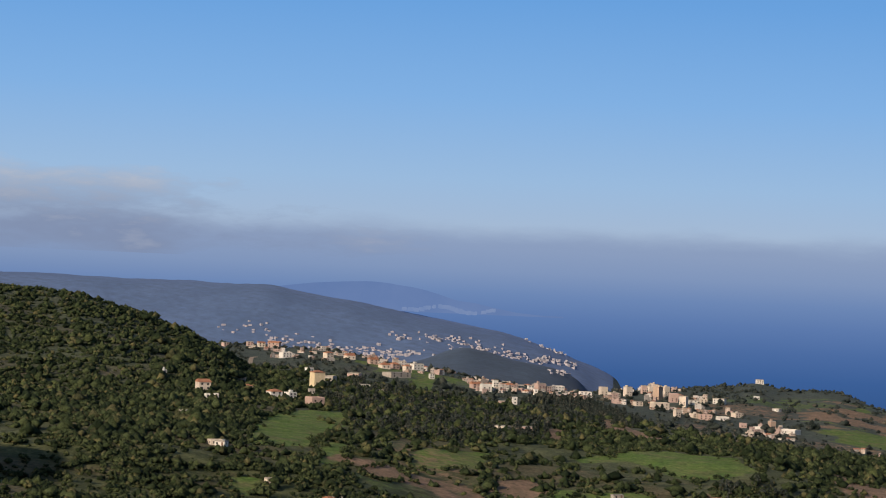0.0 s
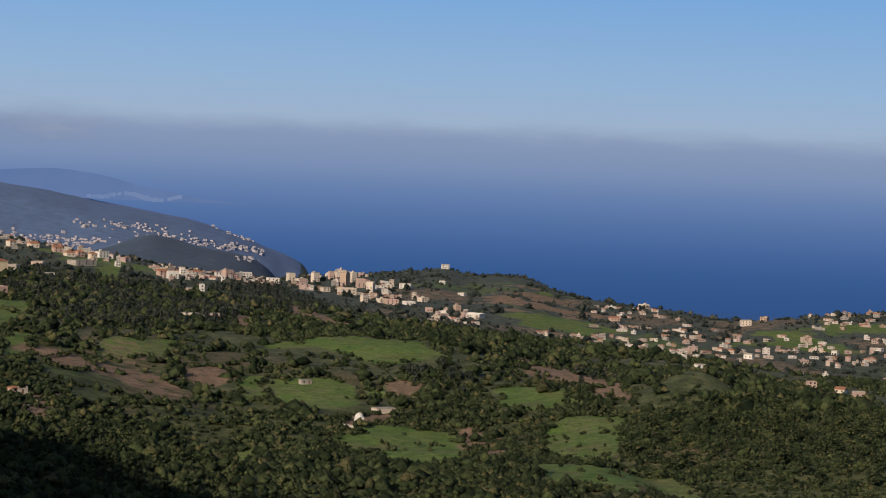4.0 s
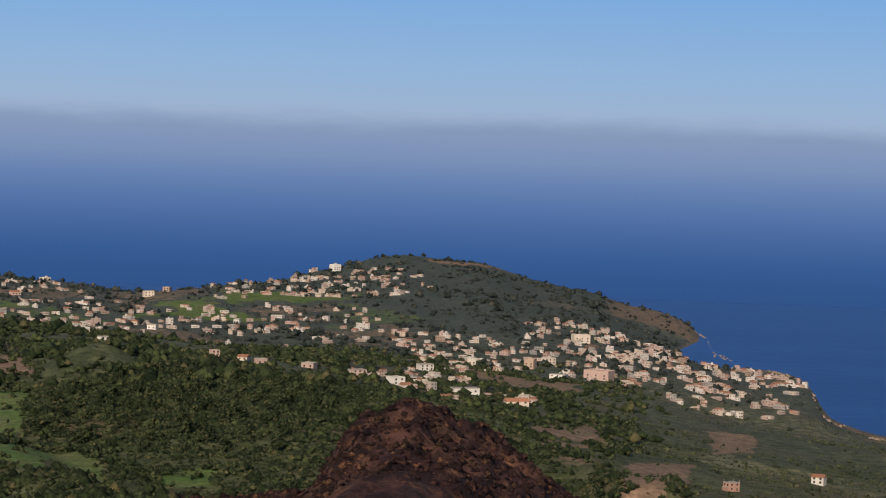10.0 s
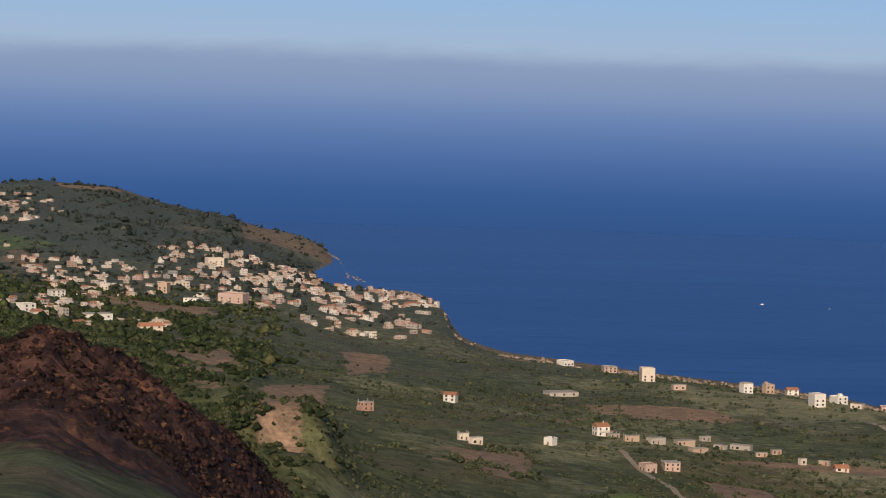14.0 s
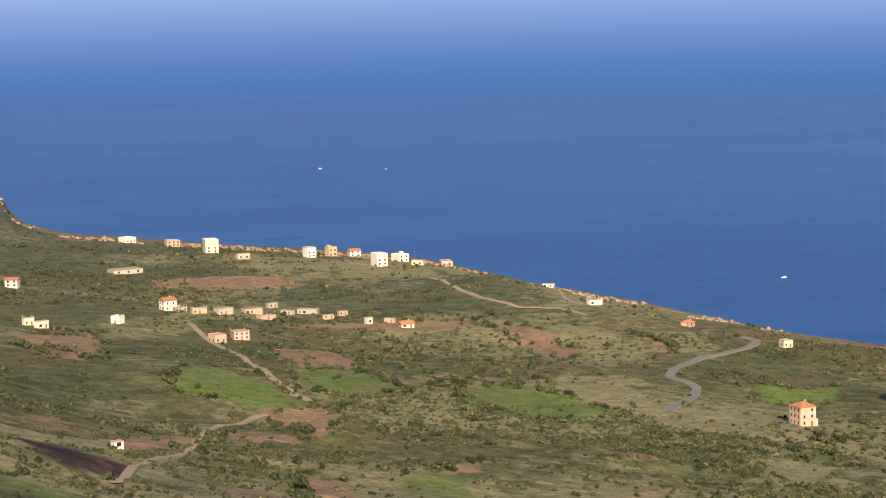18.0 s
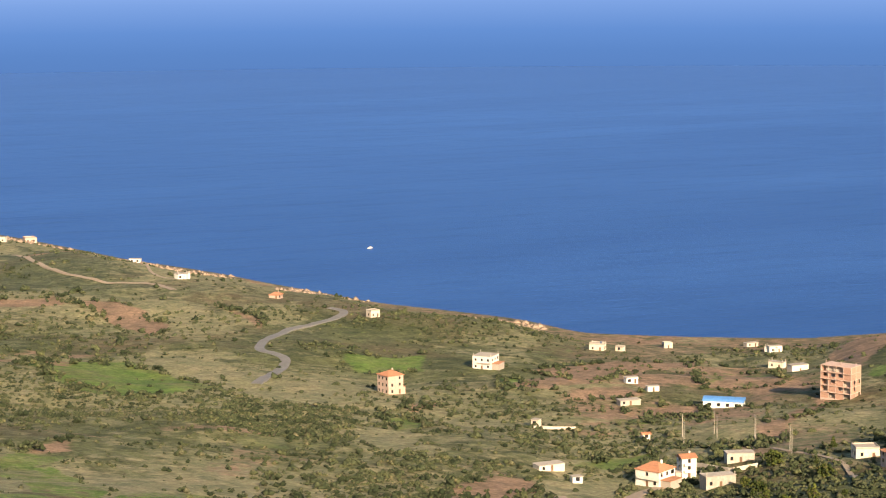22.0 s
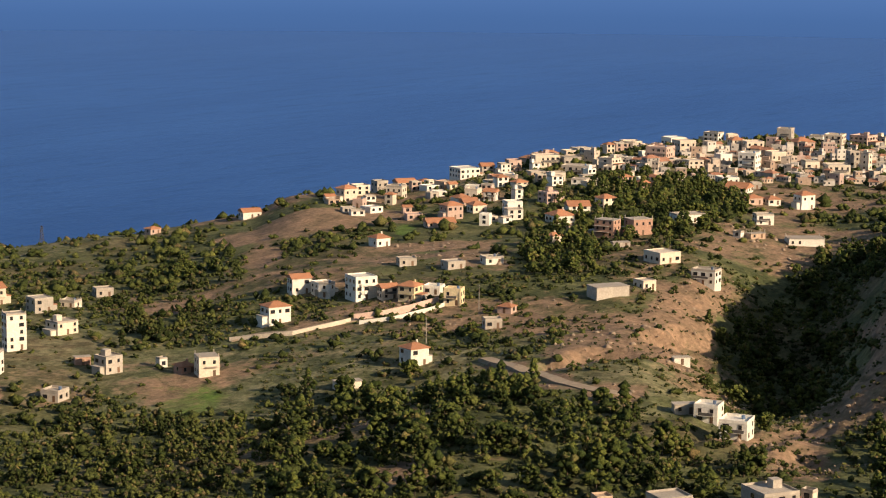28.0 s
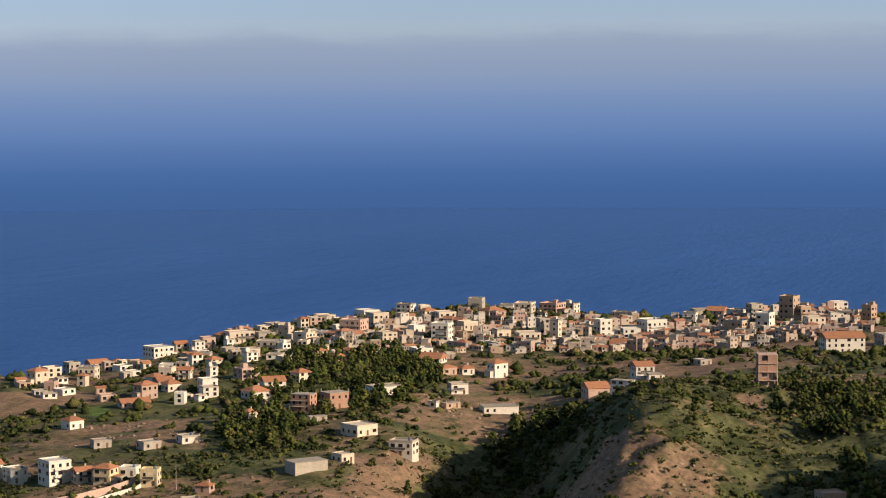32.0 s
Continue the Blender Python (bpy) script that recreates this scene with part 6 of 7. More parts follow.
def make_tree(rng, tall, spread_to, kind):
    """A tree of unit scale: tapered leaning trunk with limbs, and a ragged crown of leaf clumps."""
    root = new("tree")
    g = fresh()
    lean = rng.uniform(-0.5, 0.5, 2)
    sides = 6

    def limb(p, q, r0, r1):
        n = len(g[0])
        for at, r in ((p, r0), (q, r1)):
            g[0].extend([(at[0] + r * math.cos(math.tau * i / sides), at[1] + r * math.sin(math.tau * i / sides), at[2]) for i in range(sides)])
        g[1].extend([(n + i, n + (i + 1) % sides, n + sides + (i + 1) % sides, n + sides + i) for i in range(sides)])

    fork = (lean[0] * 0.5, lean[1] * 0.5, tall * 0.35)
    limb((0, 0, -0.5), fork, 0.20, 0.14)
    limb(fork, (lean[0], lean[1], tall * 0.8), 0.14, 0.04)
    for k in range(4):
        a = math.tau * k / 4 + rng.uniform(0, 1)
        limb((fork[0], fork[1], fork[2] * rng.uniform(0.85, 1.2)), (lean[0] + spread_to * 0.6 * math.cos(a), lean[1] + spread_to * 0.6 * math.sin(a), tall * rng.uniform(0.5, 0.75)), 0.08, 0.03)
    part("trunk", g, BARK, root)
    n = 105
    t = rng.uniform(0, 1, n) ** 0.8
    a = rng.uniform(0, math.tau, n)
    if kind == "pine":
        radius = spread_to * (1.05 - t) * rng.uniform(0.35, 1.1, n)
    else:
        radius = spread_to * np.sqrt(np.clip(1 - (2 * t - 0.85) ** 2 / 1.4, 0.05, 1)) * rng.uniform(0.3, 1.08, n)
    lobes = 1 + 0.28 * np.sin(a * 3 + rng.uniform(0, 6)) * np.sin(t * 7 + rng.uniform(0, 6))
    z = tall * (0.16 + 0.84 * t)
    centres = np.stack([lean[0] * t + radius * lobes * np.cos(a), lean[1] * t + radius * lobes * np.sin(a), z], 1)
    v, f = clumps(centres, rng.uniform(0.32, 0.75, n) * (spread_to / 2.3), rng)
    part("crown", tri_mesh("crown", v, f, PINE), None, root)
    label = {"pine": "green conical pine tree on the slope", "broad": "rounded dark green tree among scrub", "low": "low spreading olive-green tree on the hillside"}[kind]
    return tagged(root, label, "tree", group="hillside trees")


ROAD_POINTS = np.array([((1 - t) * a[0] + t * b[0], (1 - t) * a[1] + t * b[1]) for _, pts in ASPHALT_ROADS + DIRT_ROADS for a, b in zip(pts, pts[1:]) for t in (0, 0.2, 0.4, 0.6, 0.8)])
HOME_POINTS = np.array([(a, b) for a, b, _ in HOMES])
HOME_SIZES = np.array([c for _, _, c in HOMES])


def clear_of_homes(x, y, gap):
    """Which places keep that much distance from houses and roads."""
    ok = np.ones(len(x), bool)
    for px, py, size in zip(HOME_POINTS[:, 0], HOME_POINTS[:, 1], HOME_SIZES):
        ok &= (x - px) ** 2 + (y - py) ** 2 > (size * 0.72 + gap) ** 2
    for px, py in ROAD_POINTS:
        ok &= (x - px) ** 2 + (y - py) ** 2 > (3.2 + gap) ** 2
    return ok


def scatter(rng, count, az0, az1, r0, r1, bare=0.16, thick=1.0):
    """Places for plants, thick in woods, thin on pasture, soil and burnt ground."""
    deg = rng.uniform(az0 - 1.5, az1 + 1.5, count)
    az = np.radians(deg)
    r = np.sqrt(rng.uniform((r0 * 0.95) ** 2, (r1 * 1.05) ** 2, count))
    x, y = r * np.sin(az), r * np.cos(az)
    cover = cover_of(x, y)
    chance = 0.55 * bare + np.clip(1.7 * (lumps(x, y, 65, 21) + 0.5 * lumps(x, y, 21, 22)), 0, 0.85) + thick * wooded(x, y)
    chance *= np.clip(1.15 - 1.5 * cover[:, 0], 0.04, 1) * np.clip(1.5 - 1.7 * cover[:, 1], 0.06, 1) * np.clip(1.1 - 1.6 * cover[:, 2], 0.02, 1)
    field, edge = parcels(x, y)
    rows = 0.85 * np.clip((-2 - deg) / 4, 0, 1) * (deg > -46) + 0.35 * ((deg > -2) & (deg < 36) & (r < 2000))
    chance = np.maximum(chance, rows * (edge < 0.10) * (cover[:, 2] < 0.3) * np.clip(1.2 - cover[:, 0], 0.2, 1))
    behind = cover_of(x * (1 + 34 / r), y * (1 + 34 / r))
    chance *= np.where((deg < -4) & (np.maximum(behind[:, 0], behind[:, 1]) > 0.55), 0.3, 1.0)
    chance *= np.clip(np.minimum(deg - az0 + 1.5, az1 + 1.5 - deg) / 3, 0, 1) * np.clip(np.minimum(r / r0 - 0.95, 1.05 - r / r1) / 0.1, 0, 1)
    chance[height(x, y) < 2.0] = 0
    keep = rng.uniform(0, 1, count) < chance
    return x[keep], y[keep]


def shrubs(seed, count, az0, az1, r0, r1, size, per, label, bare=0.16, leaves=None):
    rng = np.random.default_rng(seed)
    x, y = scatter(rng, count, az0, az1, r0, r1, bare, 0.7 if az0 > 36 else 1.0)
    ok = clear_of_homes(x, y, 1.0)
    x, y = x[ok], y[ok]
    n = len(x)
    s = rng.uniform(0.28, 1.12, n) ** 1.3 * size * np.where(rng.uniform(0, 1, n) < 0.09, 1.8, 1.0)
    z = height(x, y)
    k = np.repeat(np.arange(n), per)
    a, q = rng.uniform(0, math.tau, n * per), np.sqrt(rng.uniform(0, 1, n * per))
    centres = np.stack([x[k] + s[k] * 0.55 * q * np.cos(a), y[k] + s[k] * 0.55 * q * np.sin(a), z[k] + s[k] * rng.uniform(0.15, 0.62, n * per) * (1.1 - 0.5 * q)], 1)
    v, f = clumps(centres, s[k] * rng.uniform(0.22, 0.42, n * per) * (1.5 if per < 5 else 1.15), rng)
    return tagged(new("shrubs", tri_mesh("shrubs", v, f, leaves or SCRUB)), label, "shrubs", kind="stuff")


shrubs(1, 25000, 39, 80, 425, 950, 2.5, 5, "dense green scrub below the village", 0.32, leaves=WARM_SCRUB)
shrubs(2, 28000, 39, 80, 950, 1440, 3.2, 4, "green scrub and gardens between the village houses", 0.6, leaves=WARM_SCRUB)
shrubs(3, 30000, 18, 39, 260, 875, 1.6, 4, "olive green scrub on the lower slope", 0.06, PALE_SCRUB)
shrubs(4, 17000, 18, 39, 875, 1310, 1.7, 4, "low scrub on the fields above the beach", 0.08, PALE_SCRUB)
shrubs(5, 26000, -4, 18, 260, 1000, 1.4, 4, "low grey-green scrub on the slope", 0.06, PALE_SCRUB)
shrubs(6, 26000, -4, 18, 1000, 2000, 2.0, 3, "scattered low scrub on the coastal plain", 0.14, PALE_SCRUB)
shrubs(7, 36000, -44, -20, 525, 1125, 3.6, 5, "dark evergreen scrub between small fields", 0.28)
shrubs(13, 46000, -21, -3, 470, 1125, 1.9, 4, "fine dark green scrub on the slope behind the spur", 0.9)
shrubs(11, 16000, -46, -36.8, 1250, 2350, 4.4, 4, "low dark scrub on the rounded hill", 1.5)
shrubs(8, 42000, -42, -4, 1125, 2125, 4.8, 4, "dark trees and scrub in the valley", 0.2)
shrubs(9, 24000, -40, 1, 2125, 3690, 5.5, 3, "distant hazy grey-green trees and scrub round the houses", 0.25, HAZY_SCRUB)
shrubs(10, 20000, -46, -12, 230, 525, 2.8, 5, "dark scrub on the near slope", 0.4)


def slope_scrub(seed, count, az0, az1, r0, r1, size, per, leaves, label):
    """Low growth spread over a rough slope, thicker in its hollows."""
    rng = np.random.default_rng(seed)
    az, r = np.radians(rng.uniform(az0, az1, count)), np.sqrt(rng.uniform(r0 ** 2, r1 ** 2, count))
    x, y = r * np.sin(az), r * np.cos(az)
    keep = (rng.uniform(0, 1, count) < 0.45 + 0.6 * lumps(x, y, 24, 85)) & clear_of_homes(x, y, 1.0)
    x, y = x[keep], y[keep]
    n = len(x)
    s = size * rng.uniform(0.35, 1.2, n) ** 1.4
    k = np.repeat(np.arange(n), per)
    a, q = rng.uniform(0, math.tau, n * per), np.sqrt(rng.uniform(0, 1, n * per))
    centres = np.stack([x[k] + s[k] * 0.6 * q * np.cos(a), y[k] + s[k] * 0.6 * q * np.sin(a), height(x, y)[k] + s[k] * rng.uniform(0.1, 0.5, n * per)], 1)
    v, f = clumps(centres, s[k] * rng.uniform(0.22, 0.45, n * per), rng)
    return tagged(new("shrubs", tri_mesh("shrubs", v, f, leaves)), label, "shrubs", kind="stuff")


def hedges(seed, outlines, leaves, label):
    """Ragged lines of bushes along the edges of fields."""
    rng = np.random.default_rng(seed)
    pts = []
    for line in outlines:
        for (ax, ay), (bx, by) in zip(line, line[1:] + line[:1]):
            if rng.uniform() < 0.2:
                continue
            n = max(2, int(math.hypot(bx - ax, by - ay) / 2.6))
            t = rng.uniform(0, 1, n)
            pts.append(np.stack([ax + (bx - ax) * t, ay + (by - ay) * t], 1))
    at = np.concatenate(pts)
    at = at + np.stack([-5 * lumps(at[:, 0], at[:, 1], 26, 61), -5 * lumps(at[:, 0], at[:, 1], 26, 62)], 1) + rng.normal(0, 1.6, at.shape)
    at = at[(lumps(at[:, 0], at[:, 1], 30, 91) > -0.35) & clear_of_homes(at[:, 0], at[:, 1], 1.0)]
    n, per = len(at), 5
    s = rng.uniform(1.0, 3.4, n)
    k = np.repeat(np.arange(n), per)
    a, q = rng.uniform(0, math.tau, n * per), np.sqrt(rng.uniform(0, 1, n * per))
    z = height(at[:, 0], at[:, 1])
    centres = np.stack([at[k, 0] + s[k] * 0.5 * q * np.cos(a), at[k, 1] + s[k] * 0.5 * q * np.sin(a), z[k] + s[k] * rng.uniform(0.15, 0.7, n * per)], 1)
    v, f = clumps(centres, s[k] * rng.uniform(0.25, 0.45, n * per), rng)
    return tagged(new("hedges", tri_mesh("hedges", v, f, leaves)), label, "hedges", kind="stuff")


hedges(61, [line for line in MEADOWS + EARTH if line[0][0] < -150 and math.hypot(*line[0]) < 1700], SCRUB, "dark ragged hedges round the small fields")
hedges(62, [line for line in MEADOWS + EARTH if -20 < line[0][0] < 560 and 560 < math.hypot(*line[0]) < 1500], PALE_SCRUB, "low olive hedges along the fields of the plain")
slope_scrub(51, 9000, 64, 77, 560, 900, 1.5, 4, WARM_SCRUB, "olive scrub on the rough side of the ravine")
slope_scrub(52, 7000, 52, 67, 560, 860, 1.2, 4, WARM_SCRUB, "low scrub on bare terraces below the village")
slope_scrub(53, 3500, 64, 76, 560, 900, 0.8, 3, PALE_ROCK, "pale stones and rubble on the side of the ravine")


def grove(seed, count, az0, az1, r0, r1, tall, label, least=0.35, leaves=None):
    """Many small trees in one mesh: tapering trunks under ragged crowns."""
    rng = np.random.default_rng(seed)
    x, y = scatter(rng, count * 14, az0, az1, r0, r1, 0.05)
    ok = clear_of_homes(x, y, 1.8) & (wooded(x, y) > least * rng.uniform(0.2, 1.8, len(x)))
    x, y = x[ok], y[ok]
    cell = np.stack([np.floor(x / 4.6), np.floor(y / 4.6)], 1)
    _, first = np.unique(cell, axis=0, return_index=True)
    first = np.sort(first)[:count]
    x, y = x[first], y[first]
    n, per = len(x), 34
    z = height(x, y)
    h = tall * rng.uniform(0.45, 1.25, n)
    wide = h * rng.uniform(0.27, 0.46, n)
    k = np.repeat(np.arange(n), per)
    t = rng.uniform(0, 1, n * per)
    a = rng.uniform(0, math.tau, n * per)
    pointed = np.repeat(rng.uniform(0, 1, n) < 0.35, per)
    shape = np.where(pointed, 1.08 - t, np.sqrt(np.clip(1 - (2 * t - 0.9) ** 2 / 1.35, 0.06, 1)))
    q = wide[k] * shape * rng.uniform(0.35, 1.05, n * per)
    centres = np.stack([x[k] + q * np.cos(a), y[k] + q * np.sin(a), z[k] + h[k] * (0.14 + 0.84 * t)], 1)
    v, f = clumps(centres, wide[k] * rng.uniform(0.20, 0.44, n * per), rng, 0.9)
    foot = np.array([(0.22, 0, -0.5), (-0.11, 0.19, -0.5), (-0.11, -0.19, -0.5), (0, 0, 0.7)])
    tv = np.repeat(foot[None], n, 0) * np.stack([h / 7, h / 7, h], 1)[:, None, :] * np.array([1, 1, 0.9]) + np.stack([x, y, z], 1)[:, None, :]
    tv[:, :3, 2] = z[:, None] - 0.4
    tf = np.array([(0, 1, 3), (1, 2, 3), (2, 0, 3)])[None] + 4 * np.arange(n)[:, None, None] + len(v)
    me = tri_mesh("trees", np.concatenate([v, tv.reshape(-1, 3)]), np.concatenate([f, tf.reshape(-1, 3)]), leaves or PINE)
    me.materials.append(BARK)
    me.polygons.foreach_set("material_index", np.concatenate([np.zeros(len(f), np.int32), np.ones(3 * n, np.int32)]))
    return tagged(new("trees", me), label, "trees", kind="stuff")


grove(41, 270, 54, 79, 430, 800, 8.0, "green pines crowding the slopes under the village", 0.6)
grove(42, 200, 40, 54, 430, 900, 6.0, "low green trees on the slope below the houses", leaves=WARM_SCRUB)
grove(43, 380, 55, 79, 800, 1200, 6.5, "green trees between the upper village houses")
grove(46, 900, -30, 0, 1900, 3300, 7.0, "hazy grey-green trees between the distant houses", 0.05, HAZY_SCRUB)
grove(44, 700, -42, -4, 560, 1300, 5.5, "dark trees scattered among the fields", 0.2, SCRUB)
grove(45, 900, -42, -10, 1300, 2300, 6.5, "dark trees in the valley and round the town", 0.2, HAZY_SCRUB)


def plant_trees():
    rng = np.random.default_rng(5)
    kinds = [("pine", 7.6, 2.6), ("broad", 6.8, 3.0), ("broad", 5.6, 3.0), ("broad", 6.4, 3.6), ("low", 4.2, 3.2), ("pine", 6.4, 2.4)]
    x, y = scatter(rng, 9000, 31, 79, 450, 1100, 0.05)
    ok = clear_of_homes(x, y, 1.8)
    x, y = x[ok], y[ok]
    w = wooded(x, y)
    taken = []
    for px, py, wood in zip(x, y, w):
        if len(taken) >= 290:
            break
        if wood < 0.3 and (rng.uniform() > 0.22 or math.hypot(px, py) > 800):
            continue
        if any((px - a) ** 2 + (py - b) ** 2 < 52 for a, b in taken):
            continue
        taken.append((px, py))
    z = height(np.array([p[0] for p in taken]), np.array([p[1] for p in taken]))
    models = []
    for k, ((px, py), pz) in enumerate(zip(taken, z)):
        m = pose(px, py, float(pz), 0, 0, float(rng.uniform(0, 360)))
        size = float(rng.uniform(0.6, 1.4)) * (0.58 if px < 1.3 * py else 1.0)
        if k < len(kinds):
            kind, tall, wide = kinds[k]
            tree = make_tree(rng, tall, wide, kind)
            tree.matrix_basis = m
            models.append(tree)
        else:
            tree = copy_thing(models[int(rng.integers(0, len(models)))], m)
            tree.scale = (size, size, size * float(rng.uniform(0.9, 1.15)))


plant_trees()


def rocks(seed, count, az0, az1, r0, r1, size, material, label, need):
    rng = np.random.default_rng(seed)
    az, r = np.radians(rng.uniform(az0, az1, count)), rng.uniform(r0, r1, count)
    x, y = r * np.sin(az), r * np.cos(az)
    keep = cover_of(x, y)[:, need] > 0.5
    x, y = x[keep], y[keep]
    s = size * rng.uniform(0.25, 1.0, len(x)) ** 3 + 0.2
    v, f = clumps(np.stack([x, y, height(x, y) + s * 0.1], 1), s, rng, 0.75)
    return tagged(new("rocks", tri_mesh("rocks", v, f, material)), label, "rocks", kind="stuff")


rocks(31, 12000, -17, -3, 410, 535, 1.0, ROCK, "burnt reddish brown rocks on the bare spur", 2)
rocks(32, 2500, 55, 76, 560, 1000, 1.3, PALE_ROCK, "pale loose rocks on bare slopes", 1)



def shore_rocks(seed, count, az0, az1):
    """Rocks along the water line."""
    rng = np.random.default_rng(seed)
    b = rng.uniform(az0, az1, count)
    a, r, _ = np.array(COAST).T
    away = np.interp(b, a, r) + rng.normal(-8, 14, count)
    x, y = away * np.sin(np.radians(b)), away * np.cos(np.radians(b))
    z = np.maximum(height(x, y), -0.3)
    keep = (z < 7) & (lumps(x, y, 90, 95) > -0.2)
    x, y, z = x[keep], y[keep], z[keep]
    s = 0.5 + 2.6 * rng.uniform(0, 1, len(x)) ** 2.5
    v, f = clumps(np.stack([x, y, z + s * 0.1], 1), s, rng, 0.7)
    return tagged(new("rocks", tri_mesh("rocks", v, f, PALE_ROCK)), "pale brown rocks along the shore", "rocks", kind="stuff")


shore_rocks(35, 2600, -4, 26)

# ---- places of single things ----
POLES = [(431, 758), (437, 741), (449, 732), (430, 675), (422, 741), (441, 750), (447, 728), (433, 681), (686, 429), (632, 417)]
MAST = (780, 740)
BLUE_SHED = (499, 840, -39)
SHRINE = (-493, 995, 26)
GARDEN_WALLS = [
    (1.6, "c", [(628, 502), (631, 491), (635, 478), (647, 469), (655, 466)]),
    (2.6, "p", [(657, 466), (664, 458), (676, 453), (689, 449)]),
    (1.5, "w", [(652, 460), (660, 450), (678, 445), (686, 444)]),
    (1.2, "g", [(476, 605), (473, 582), (483, 568), (491, 563)]),
    (1.3, "g", [(571, 586), (546, 549), (535, 535)]),
    (1.2, "c", [(384, 799), (393, 798), (403, 798)]),
    (1.6, "c", [(390, 687), (396, 686), (398, 665), (407, 661)]),
    (1.3, "g", [(-493, 974), (-483, 973), (-486, 1018)]),
    (2, "w", [(483, 554), (486, 541), (490, 520), (495, 502)]),
]
BOATS = [(437, 2683, 20), (513, 2645, 70), (613, 1567, 200)]


# ---- single things ----
def ground_z(x, y):
    return float(height(np.array([x]), np.array([y]))[0])


def placed(name, x, y, turn, label, category, group=""):
    ob = new(name)
    ob.matrix_basis = pose(x, y, ground_z(x, y), 0, 0, turn)
    return tagged(ob, label, category, group=group)


def tube(geo, radius, z0, z1, sides=10, top=None, x=0.0, y=0.0):
    v, f = geo
    n = len(v)
    for r, z in ((radius, z0), (radius if top is None else top, z1)):
        v += [(x + r * math.cos(math.tau * i / sides), y + r * math.sin(math.tau * i / sides), z) for i in range(sides)]
    f += [(n + i, n + (i + 1) % sides, n + sides + (i + 1) % sides, n + sides + i) for i in range(sides)]
    f.append(tuple(range(n + sides, n + 2 * sides)))


def utility_pole(x, y, tall):
    pole = placed("utility_pole", x, y, rnd(x, y) * 90, "slim grey concrete utility pole with a crossarm", "utility pole", "utility poles")
    g = fresh()
    tube(g, 0.17, -0.5, tall, 8, 0.10)
    part("pole", g, SLAB, pole)
    g = fresh()
    box(g, -0.9, 0.9, -0.06, 0.06, tall - 0.7, tall - 0.58)
    arm = part("crossarm", g, RAIL, pole)
    for u in (-0.8, 0.0, 0.8):
        g = fresh()
        tube(g, 0.06, tall - 0.58, tall - 0.36, 6, 0.04, u)
        part("insulator", g, TANK, arm)


for px, py in POLES:
    utility_pole(px, py, 9.5)


def lattice_mast(x, y, tall):
    mast = placed("lattice_mast", x, y, 20, "grey steel lattice mast on the ridge", "mast")
    half = 1.0

    def bar(g, p, q, w=0.06):
        p, q = Vector(p), Vector(q)
        d = (q - p).normalized()
        a = d.orthogonal().normalized() * w
        b = d.cross(a).normalized() * w
        n = len(g[0])
        g[0].extend([tuple(e + i) for e in (p, q) for i in (a, b, -a, -b)])
        g[1].extend([(n + i, n + (i + 1) % 4, n + 4 + (i + 1) % 4, n + 4 + i) for i in range(4)])

    corners = [(-1, -1), (1, -1), (1, 1), (-1, 1)]
    for sx, sy in corners:
        g = fresh()
        bar(g, (sx * half, sy * half, -0.5), (sx * 0.25, sy * 0.25, tall), 0.08)
        part("leg", g, RAIL, mast)
    steps = 6
    for k in range(steps):
        g = fresh()
        for (ax, ay), (bx, by) in zip(corners, corners[1:] + corners[:1]):
            s0, s1 = half + (0.25 - half) * k / steps, half + (0.25 - half) * (k + 1) / steps
            bar(g, (ax * s0, ay * s0, tall * k / steps), (bx * s1, by * s1, tall * (k + 1) / steps))
            bar(g, (ax * s1, ay * s1, tall * (k + 1) / steps), (bx * s1, by * s1, tall * (k + 1) / steps))
        part("brace", g, RAIL, mast)
    g = fresh()
    for u in (0.72, 0.9):
        bar(g, (-1.8, 0, tall * u), (1.8, 0, tall * u), 0.08)
    part("crossarm", g, RAIL, mast)


lattice_mast(*MAST, 9.5)


def blue_shed(x, y, turn):
    shed = placed("long_shed", x, y, turn, "long low white shed with a blue sheet roof", "shed")
    g = fresh()
    box(g, -9, 9, -3.5, 3.5, -1.5, 3.0)
    part("wall", g, WALLS["w"], shed)
    g = fresh()
    n, k = len(g[0]), 9
    for xx in (-9.3, 9.3):
        for i in range(k):
            a = math.pi * i / (k - 1)
            g[0].append((xx, -3.8 * math.cos(a), 3.0 + 1.7 * math.sin(a)))
    g[1].extend([(i, k + i, k + i + 1, i + 1) for i in range(k - 1)] + [tuple(range(k))[::-1], tuple(range(k, 2 * k))])
    part("roof", g, BLUE_ROOF, shed, "blue curved sheet roof")
    for u in (-6, -2, 2, 6):
        part("window", FAR_WINDOW, None, shed, place=pose(u, -3.503, 0.8))


blue_shed(*BLUE_SHED)


